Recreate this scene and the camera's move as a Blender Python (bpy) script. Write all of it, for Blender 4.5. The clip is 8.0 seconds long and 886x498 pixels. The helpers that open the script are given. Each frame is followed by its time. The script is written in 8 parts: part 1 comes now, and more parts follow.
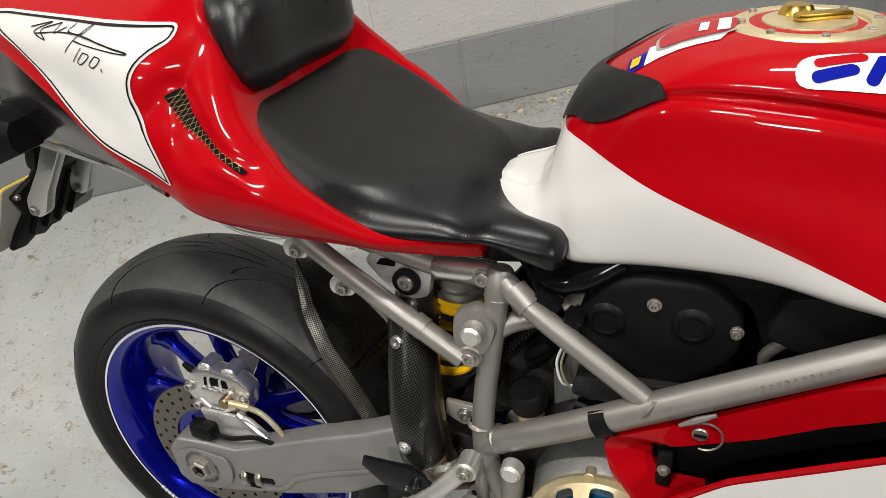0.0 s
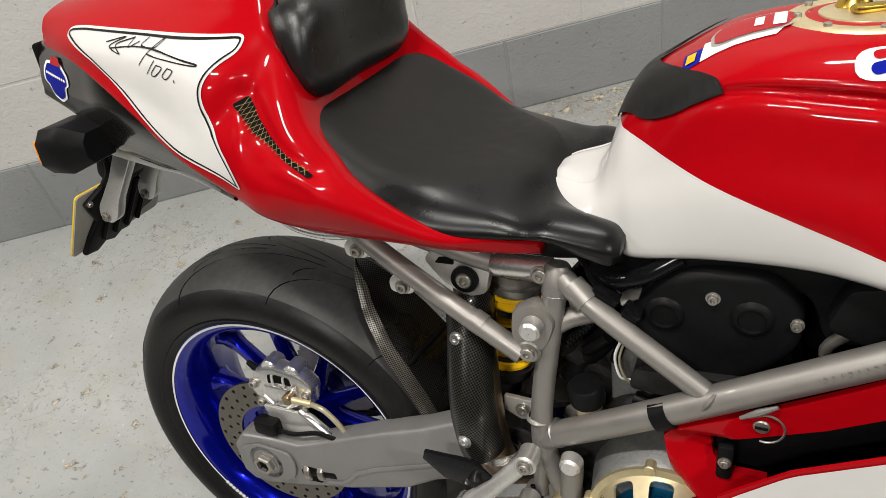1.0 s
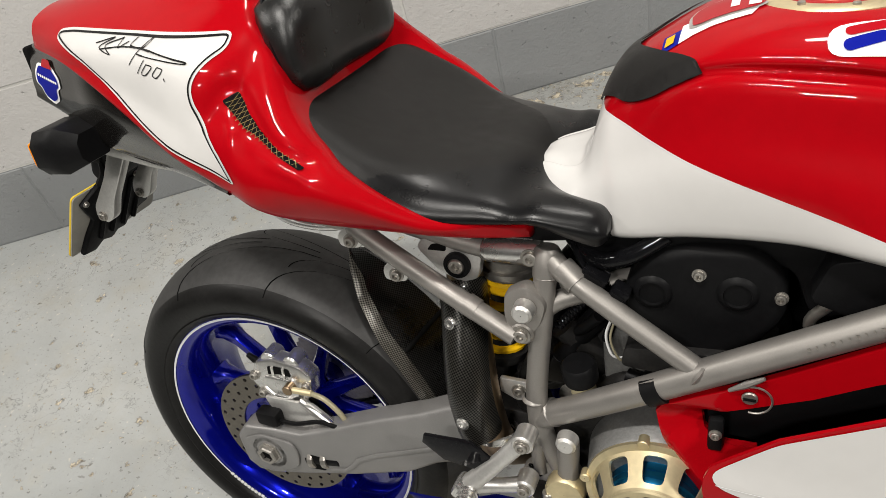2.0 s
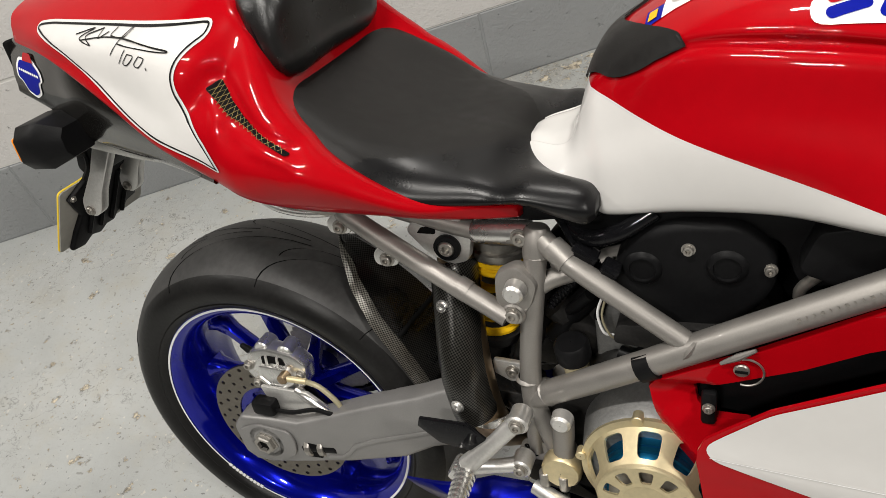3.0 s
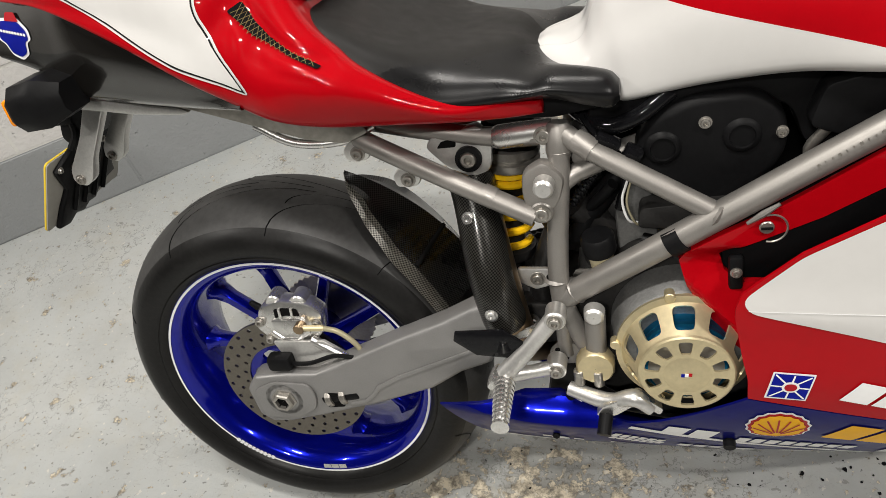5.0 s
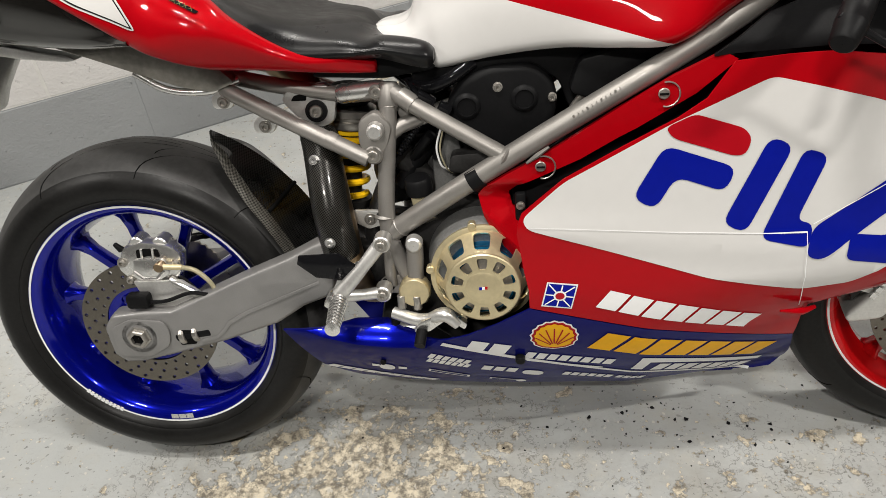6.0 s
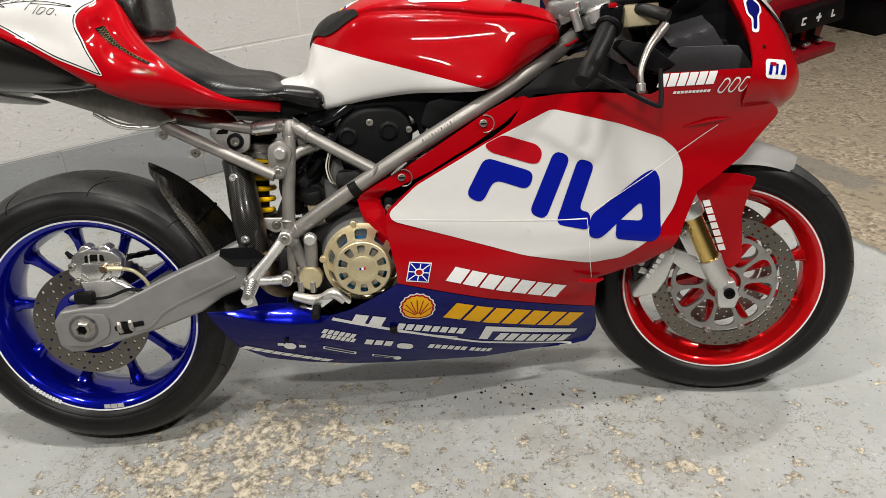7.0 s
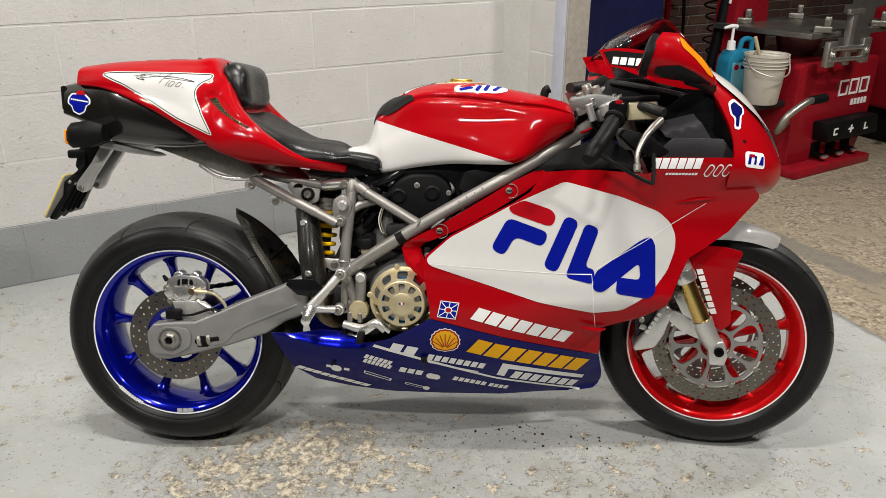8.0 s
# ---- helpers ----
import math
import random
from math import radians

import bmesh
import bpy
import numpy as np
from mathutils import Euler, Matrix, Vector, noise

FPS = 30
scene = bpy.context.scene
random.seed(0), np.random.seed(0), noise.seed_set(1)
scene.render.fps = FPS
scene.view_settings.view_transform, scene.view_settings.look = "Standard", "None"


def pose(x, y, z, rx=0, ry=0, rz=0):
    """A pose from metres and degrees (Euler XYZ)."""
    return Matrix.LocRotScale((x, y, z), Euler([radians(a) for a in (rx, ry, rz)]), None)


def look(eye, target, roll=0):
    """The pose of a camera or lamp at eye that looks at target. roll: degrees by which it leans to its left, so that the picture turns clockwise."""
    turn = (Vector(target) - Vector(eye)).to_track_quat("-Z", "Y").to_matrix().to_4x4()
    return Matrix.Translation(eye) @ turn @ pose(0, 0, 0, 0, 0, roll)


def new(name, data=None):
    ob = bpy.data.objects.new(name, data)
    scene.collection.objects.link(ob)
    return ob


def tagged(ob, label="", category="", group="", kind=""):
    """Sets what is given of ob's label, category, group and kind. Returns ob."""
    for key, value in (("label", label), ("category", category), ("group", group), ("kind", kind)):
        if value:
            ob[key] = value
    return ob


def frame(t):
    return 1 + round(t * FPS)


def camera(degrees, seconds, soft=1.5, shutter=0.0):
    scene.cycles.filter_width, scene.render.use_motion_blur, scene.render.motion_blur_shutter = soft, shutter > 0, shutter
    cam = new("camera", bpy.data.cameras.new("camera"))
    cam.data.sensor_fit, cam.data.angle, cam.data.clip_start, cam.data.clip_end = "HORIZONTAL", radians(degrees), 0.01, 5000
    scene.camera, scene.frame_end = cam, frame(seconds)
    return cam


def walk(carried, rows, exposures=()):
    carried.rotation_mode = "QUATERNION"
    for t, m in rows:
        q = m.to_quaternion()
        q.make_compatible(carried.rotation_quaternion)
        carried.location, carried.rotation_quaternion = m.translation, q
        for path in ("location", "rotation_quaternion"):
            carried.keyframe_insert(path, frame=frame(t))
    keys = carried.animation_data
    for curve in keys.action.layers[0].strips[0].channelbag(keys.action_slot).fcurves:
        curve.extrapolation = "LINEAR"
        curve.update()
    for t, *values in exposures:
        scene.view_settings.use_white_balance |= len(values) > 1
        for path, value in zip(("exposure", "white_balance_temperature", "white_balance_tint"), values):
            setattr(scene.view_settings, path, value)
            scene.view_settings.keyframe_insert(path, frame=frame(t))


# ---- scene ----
cam = camera(61.3, 8.0, 0.8)
PATH = [
    (0, (0.683, -0.487, 1.27), (0.004, 0.86, -0.042), -10.6),
    (0.5, (0.666, -0.512, 1.29), (-0.096, 0.823, 0.011), -12.7),
    (1, (0.676, -0.509, 1.283), (-0.111, 0.801, -0.007), -14.2),
    (1.5, (0.686, -0.518, 1.29), (-0.099, 0.782, -0.011), -15.3),
    (3, (0.694, -0.522, 1.282), (-0.069, 0.757, -0.053), -17.7),
    (3.5, (0.702, -0.529, 1.277), (-0.047, 0.744, -0.071), -18.7),
    (4, (0.698, -0.536, 1.281), (-0.031, 0.74, -0.075), -19.7),
    (4.2, (0.693, -0.54, 1.288), (-0.035, 0.736, -0.069), -20.2),
    (5.3, (0.556, -0.733, 1.226), (0.097, 0.687, -0.106), -15.0),
    (5.5, (0.562, -0.783, 1.228), (0.16, 0.674, -0.082), -12.2),
    (6, (0.648, -0.954, 1.207), (0.463, 0.61, -0.026), -6.0),
    (6.5, (0.701, -1.171, 1.226), (0.688, 0.499, 0.125), -3.4),
    (7, (0.703, -1.402, 1.243), (0.787, 0.33, 0.247), -2.1),
    (7.5, (0.734, -1.585, 1.281), (0.788, 0.213, 0.407), -0.7),
    (8, (0.749, -1.72, 1.291), (0.696, 0.122, 0.513), -0.1),
]
walk(cam, [(t, look(eye, target, roll)) for t, eye, target, roll in PATH], [(0.0, -0.45), (4.2, -0.45), (5.5, -0.26), (8.0, -0.28)])

# ---- light ----
world = bpy.data.worlds.new("world")
scene.world = world
world.use_nodes = True
world.node_tree.nodes["Background"].inputs[0].default_value = (0.75, 0.8, 0.9, 1)
world.node_tree.nodes["Background"].inputs[1].default_value = 0.02


def ceiling_lamp(x, y, z, turn, length, width, watts, colour=(1, 0.96, 0.9)):
    lamp = bpy.data.lights.new("ceiling_lamp", "AREA")
    lamp.shape, lamp.size, lamp.size_y = "RECTANGLE", length, width
    lamp.energy, lamp.color = watts, colour
    new("ceiling_lamp", lamp).matrix_world = pose(x, y, z, 0, 0, turn)


ceiling_lamp(0.22, -0.55, 2.85, 8, 0.40, 0.09, 49)
ceiling_lamp(0.3, -2.2, 2.85, 8, 0.40, 0.09, 74)
ceiling_lamp(2.7, -1.1, 2.85, 8, 0.40, 0.09, 82)
ceiling_lamp(-2.0, -0.8, 2.85, 8, 0.40, 0.09, 54)
ceiling_lamp(0.7, 1.1, 2.85, 8, 0.40, 0.09, 34)
ceiling_lamp(3.2, 1.2, 2.85, 8, 0.40, 0.09, 60)


# ---- materials ----
class Nodes:
    """A short way to write a node material."""

    def __init__(self, name):
        self.mat = bpy.data.materials.new(name)
        self.mat.use_nodes = True
        self.tree = self.mat.node_tree
        self.bsdf = self.tree.nodes["Principled BSDF"]
        self.co = self.add("ShaderNodeTexCoord").outputs["Object"]

    def add(self, kind, operation="", data_type=""):
        node = self.tree.nodes.new(kind)
        if operation:
            node.operation = operation
        if data_type:
            node.data_type = data_type
        return node

    def link(self, a, b):
        self.tree.links.new(a, b)

    def set(self, name, value):
        if isinstance(value, bpy.types.NodeSocket):
            self.link(value, self.bsdf.inputs[name])
        else:
            self.bsdf.inputs[name].default_value = value

    def noise(self, scale, detail=3, rough=0.55, co=None, stretch=None):
        node = self.add("ShaderNodeTexNoise")
        node.inputs["Scale"].default_value = scale
        node.inputs["Detail"].default_value = detail
        node.inputs["Roughness"].default_value = rough
        source = co or self.co
        if stretch:
            m = self.add("ShaderNodeMapping")
            m.inputs["Scale"].default_value = stretch
            self.link(source, m.inputs["Vector"])
            source = m.outputs[0]
        self.link(source, node.inputs["Vector"])
        return node.outputs["Fac"]

    def band(self, value, low, high, a=0.0, b=1.0):
        node = self.add("ShaderNodeMapRange")
        for i, v in enumerate((low, high, a, b)):
            node.inputs[i + 1].default_value = v
        self.link(value, node.inputs[0])
        return node.outputs[0]

    def math(self, op, a, b=0.0, c=0.0):
        node = self.add("ShaderNodeMath", operation=op)
        for i, v in enumerate((a, b, c)):
            if isinstance(v, bpy.types.NodeSocket):
                self.link(v, node.inputs[i])
            else:
                node.inputs[i].default_value = v
        return node.outputs[0]

    def mix(self, fac, a, b):
        node = self.add("ShaderNodeMix", data_type="RGBA")
        for i, v in ((0, fac), (6, a), (7, b)):
            if isinstance(v, bpy.types.NodeSocket):
                self.link(v, node.inputs[i])
            elif i == 0:
                node.inputs[0].default_value = v
            else:
                node.inputs[i].default_value = (*v, 1)
        return node.outputs[2]

    def bump(self, height, distance=0.001, strength=0.5):
        node = self.add("ShaderNodeBump")
        node.inputs["Strength"].default_value = strength
        node.inputs["Distance"].default_value = distance
        self.link(height, node.inputs["Height"])
        self.link(node.outputs[0], self.bsdf.inputs["Normal"])

    def dot(self, vector, source=None):
        node = self.add("ShaderNodeVectorMath", operation="DOT_PRODUCT")
        self.link(source or self.co, node.inputs[0])
        node.inputs[1].default_value = vector
        return node.outputs["Value"]


def mat(name, colour, rough=0.5, metal=0.0, coat=0.0, grain=120, var=0.12, bump=0.0, wear=None, spec=0.5):
    """Plain surface with colour that varies at two scales, gloss that varies and fine relief."""
    n = Nodes(name)
    fine, wide = n.noise(grain, 4), n.noise(grain * 0.06, 3)
    shade = n.math("ADD", n.math("MULTIPLY", fine, 0.5), n.math("MULTIPLY", wide, 0.5))
    dark = tuple(c * (1 - var) for c in colour)
    light = tuple(min(1, c * (1 + var)) for c in colour)
    col = n.mix(n.band(shade, 0.35, 0.65), dark, light)
    if wear:
        col = n.mix(n.band(n.noise(grain * 0.25, 6, 0.7), 0.62, 0.7), col, wear)
    n.set("Base Color", col)
    n.set("Roughness", n.band(wide, 0.3, 0.7, max(0.02, rough * 0.85), min(1, rough * 1.15)))
    n.set("Metallic", metal)
    n.set("Coat Weight", coat)
    n.set("Coat Roughness", 0.018)
    n.set("Coat IOR", 1.4)
    n.set("Specular IOR Level", 0.02 if coat else spec)
    if bump:
        n.bump(fine, bump, 0.6)
    return n.mat


def carbon_mat(name, cell, a, b, rough, by_uv=False):
    n = Nodes(name)
    m = n.add("ShaderNodeMapping")
    if by_uv:
        n.link(n.add("ShaderNodeTexCoord").outputs["UV"], m.inputs["Vector"])
    else:
        m.inputs["Rotation"].default_value = (radians(62), 0, radians(-24))
        n.link(n.co, m.inputs["Vector"])
    flat = n.add("ShaderNodeMapping")
    flat.inputs["Scale"].default_value = (1, 1, 0)
    flat.inputs["Rotation"].default_value = (0, 0, radians(20))
    flat.inputs["Location"].default_value = (0, 0, 0.0013)
    n.link(m.outputs[0], flat.inputs["Vector"])
    c = n.add("ShaderNodeTexChecker")
    c.inputs["Scale"].default_value = 1 / cell
    n.link(flat.outputs[0], c.inputs["Vector"])
    wide = n.noise(9, 3)
    n.set("Base Color", n.mix(c.outputs["Fac"], a, b))
    n.set("Roughness", n.band(wide, 0.3, 0.7, rough * 0.8, rough * 1.2))
    n.set("Metallic", 0.35)
    n.set("Coat Weight", 0.8)
    n.set("Coat Roughness", 0.06)
    return n.mat


RED = mat("red_paint", (0.35, 0.0014, 0.005), 0.35, 0, 0.45, 60, 0.05, spec=0.25)
RED_FLAT = mat("red_sticker", (0.36, 0.004, 0.010), 0.4, 0, 0.5, 60, 0.05)
WHITE = mat("white_paint", (0.60, 0.59, 0.575), 0.35, 0, 0.8, 50, 0.02)
INK = mat("white_sticker", (0.82, 0.82, 0.82), 0.45, 0, 0.2, 80, 0.03)
LINE = mat("black_pinstripe", (0.012, 0.012, 0.012), 0.4, 0, 0.3)
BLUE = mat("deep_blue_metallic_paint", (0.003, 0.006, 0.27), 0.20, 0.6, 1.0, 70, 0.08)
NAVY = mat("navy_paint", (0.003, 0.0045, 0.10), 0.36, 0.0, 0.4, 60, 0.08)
STICK_BLUE = mat("blue_sticker", (0.003, 0.008, 0.24), 0.45, 0, 0.2, 60, 0.05)
YELLOW = mat("yellow_sticker", (0.82, 0.42, 0.01), 0.42, 0, 0.3, 60, 0.06)
WHEEL_RED = mat("bright_red_wheel_paint", (0.52, 0.005, 0.007), 0.28, 0.25, 1.0, 70, 0.06)
FRAME = mat("titanium_grey_frame_paint", (0.295, 0.28, 0.262), 0.46, 0.65, 0.15, 600, 0.05, 0.0001)
CAST = mat("cast_grey_swingarm", (0.26, 0.255, 0.25), 0.46, 0.5, 0.1, 500, 0.07, 0.0002)
ALU = mat("bare_aluminium", (0.74, 0.73, 0.71), 0.27, 0.92, 0, 180, 0.12, 0.0002)
ALU_MATT = mat("matt_silver_aluminium", (0.66, 0.65, 0.63), 0.40, 0.8, 0, 260, 0.1, 0.0003)
STEEL = mat("dull_steel", (0.38, 0.36, 0.33), 0.40, 0.85, 0, 150, 0.18, 0.0002)
DISC = mat("brushed_disc_steel", (0.19, 0.172, 0.147), 0.36, 1.0, 0, 400, 0.12)
PIPE = mat("heat_tinted_exhaust_steel", (0.34, 0.25, 0.16), 0.35, 1.0, 0, 40, 0.25)
GOLD = mat("gold_anodised_metal", (0.70, 0.60, 0.38), 0.46, 0.85, 0, 120, 0.10)
CARRIER = mat("grey_disc_carrier_metal", (0.34, 0.33, 0.315), 0.45, 0.8, 0, 260, 0.1, 0.0002)
GOLD_DULL = mat("dull_gold_wire", (0.15, 0.11, 0.045), 0.5, 0.7, 0, 120, 0.1)
GOLD_BRIGHT = mat("bright_gold_anodised_metal", (0.70, 0.45, 0.08), 0.28, 1.0, 0, 120, 0.08)
STANCHION = mat("gold_fork_coating", (0.60, 0.42, 0.14), 0.22, 1.0, 0, 90, 0.08)
SPRING = mat("yellow_spring_paint", (0.85, 0.50, 0.01), 0.35, 0, 0.5, 80, 0.08)
RUBBER = mat("tyre_rubber", (0.009, 0.0088, 0.0086), 0.38, 0, 0, 150, 0.35, 0.0004, spec=0.2)
TREAD = mat("scrubbed_tyre_tread", (0.033, 0.0325, 0.032), 0.52, 0, 0, 90, 0.3, 0.0006, spec=0.4)
GROOVE = mat("tyre_groove", (0.004, 0.004, 0.004), 0.9, spec=0.1)
VINYL = mat("black_seat_vinyl", (0.0105, 0.0100, 0.0096), 0.44, 0, 0, 900, 0.2, 0.0005, spec=0.18)
VINYL_SIDE = mat("smooth_black_seat_vinyl", (0.006, 0.006, 0.0065), 0.30, 0, 0, 500, 0.2, 0.0002, spec=0.22)
PAD = mat("black_leather_pad", (0.009, 0.009, 0.009), 0.3, 0, 0, 700, 0.15, 0.0005)
BLACK = mat("black_plastic", (0.005, 0.005, 0.0055), 0.5, 0, 0, 200, 0.2, 0.0003, spec=0.13)
GLOSS_BLACK = mat("gloss_black_plastic", (0.006, 0.006, 0.007), 0.2, 0, 0.5, 200, 0.2)
SATIN = mat("dark_satin_plastic", (0.034, 0.034, 0.037), 0.36, 0, 0, 160, 0.2, 0.0002, spec=0.5)
TRAY = mat("dark_scuffed_steel", (0.27, 0.255, 0.23), 0.36, 0.85, 0, 90, 0.25, 0.0003)
ENGINE = mat("dark_engine_casting", (0.026, 0.025, 0.0245), 0.5, 0.5, 0, 240, 0.3, 0.0006)
CASE = mat("grey_engine_casting", (0.20, 0.20, 0.196), 0.5, 0.6, 0, 260, 0.2, 0.0005)
CLUTCH_BLUE = mat("blue_anodised_clutch", (0.01, 0.16, 0.34), 0.32, 0.9, 0, 120, 0.15)
HOSE = mat("amber_brake_hose", (0.40, 0.36, 0.24), 0.35, 0.2, 0.4, 300, 0.15)
FLUID = mat("clouded_fluid_plastic", (0.52, 0.46, 0.30), 0.4, 0, 0.2, 40, 0.15)
AMBER = mat("amber_lens", (0.85, 0.26, 0.01), 0.18, 0, 0.7, 60, 0.1)
PLATE = mat("yellow_number_plate", (0.70, 0.50, 0.05), 0.45, 0, 0.1, 60, 0.06)
PLATE_BACK = mat("grey_plate_back", (0.30, 0.29, 0.26), 0.55, 0, 0, 60, 0.1)
CARBON_WRAP = carbon_mat("wrapped_woven_carbon", 0.0022, (0.002, 0.002, 0.002), (0.090, 0.087, 0.078), 0.3, True)
CARBON_HUGGER = carbon_mat("dark_wrapped_woven_carbon", 0.0022, (0.002, 0.002, 0.002), (0.048, 0.048, 0.046), 0.28, True)
# lighter copy of the hugger's carbon, with the fold's reflected light in its colour
CARBON_LIT_EDGE = carbon_mat("lit_woven_carbon_edge", 0.0018, (0.010, 0.010, 0.009), (0.26, 0.25, 0.22), 0.32, True)
CARBON_DARK = carbon_mat("fine_woven_carbon", 0.0019, (0.005, 0.0045, 0.004), (0.020, 0.018, 0.016), 0.24)
MACHINE = mat("dark_red_machine_paint", (0.27, 0.008, 0.016), 0.38, 0, 0.4, 30, 0.15, 0.0003, (0.12, 0.02, 0.02))
BUCKET = mat("grubby_white_plastic", (0.55, 0.52, 0.45), 0.45, 0, 0, 14, 0.14, 0, (0.30, 0.25, 0.15))
JUG = mat("teal_blue_plastic", (0.02, 0.20, 0.33), 0.35, 0, 0.1, 20, 0.12)
PALE_BLUE = mat("pale_blue_label", (0.15, 0.42, 0.52), 0.5, 0, 0, 20, 0.1)
CABINET_BLUE = mat("dark_blue_enamel", (0.018, 0.020, 0.075), 0.35, 0, 0.3, 20, 0.15)
JOINT_WHITE = mat("white_painted_joint", (0.60, 0.59, 0.56), 0.7, 0, 0, 60, 0.08, 0.001)
JOINT_GREY = mat("grey_painted_joint", (0.265, 0.275, 0.28), 0.7, 0, 0, 60, 0.08, 0.001)
MORTAR = mat("dirty_mortar", (0.36, 0.33, 0.29), 0.9, 0, 0, 90, 0.2, 0.002)
# for the added unseen walls, dark so that glossy paint reflects little
PLAIN_WALL = mat("plain_grey_wall_paint", (0.07, 0.07, 0.068), 0.7, 0, 0, 8, 0.08, 0.001)
CEILING = mat("dark_grey_ceiling_paint", (0.07, 0.07, 0.07), 0.8, 0, 0, 6, 0.1, 0.001)
DOOR_WHITE = mat("bluish_white_frame_paint", (0.52, 0.54, 0.62), 0.45, 0, 0.1, 20, 0.08)
BARE_BLOCK = mat("bare_grey_block", (0.34, 0.31, 0.27), 0.85, 0, 0, 40, 0.2, 0.0015)


def glass_mat():
    n = Nodes("smoked_clear_screen")
    n.set("Base Color", (0.14, 0.14, 0.17, 1))
    n.set("Roughness", 0.03)
    n.set("Transmission Weight", 1.0)
    n.set("IOR", 1.45)
    return n.mat


GLASS = glass_mat()


def block_mat(name, colour, dirt):
    """Painted concrete block: pits, brush marks and a shade of its own for each block."""
    n = Nodes(name)
    info = n.add("ShaderNodeObjectInfo")
    geo = n.add("ShaderNodeNewGeometry").outputs["Position"]
    fine, wide = n.noise(70, 5, 0.6, geo), n.noise(5, 4, 0.6, geo)
    col = n.mix(n.band(wide, 0.35, 0.65), tuple(c * 0.93 for c in colour), colour)
    col = n.mix(n.math("MULTIPLY", info.outputs["Random"], 0.12), col, dirt)
    pits = n.math("MAXIMUM", n.band(n.noise(55, 3, 0.55, geo), 0.68, 0.74), n.band(n.noise(22, 5, 0.65, geo), 0.77, 0.81))
    col = n.mix(n.math("MULTIPLY", pits, 0.10), col, tuple(c * 0.55 for c in colour))
    n.set("Base Color", col)
    n.set("Roughness", 0.62)
    grit = n.noise(170, 3, 0.5, geo)
    height = n.math("SUBTRACT", n.math("ADD", n.math("MULTIPLY", fine, 0.7), n.math("MULTIPLY", grit, 0.35)), pits)
    n.bump(height, 0.0045, 0.75)
    return n.mat


BLOCK_WHITE = block_mat("white_painted_block", (0.605, 0.59, 0.575), (0.46, 0.445, 0.425))
BLOCK_GREY = block_mat("grey_painted_block", (0.28, 0.29, 0.295), (0.20, 0.205, 0.205))


def brick_mat():
    n = Nodes("red_brown_brick")
    info = n.add("ShaderNodeObjectInfo")
    geo = n.add("ShaderNodeNewGeometry").outputs["Position"]
    col = n.mix(info.outputs["Random"], (0.11, 0.055, 0.045), (0.20, 0.105, 0.08))
    col = n.mix(n.band(n.noise(40, 5, 0.6, geo), 0.4, 0.7), col, (0.09, 0.06, 0.05))
    n.set("Base Color", col)
    n.set("Roughness", 0.85)
    n.bump(n.noise(120, 4, 0.6, geo), 0.003, 0.6)
    return n.mat


BRICK = brick_mat()


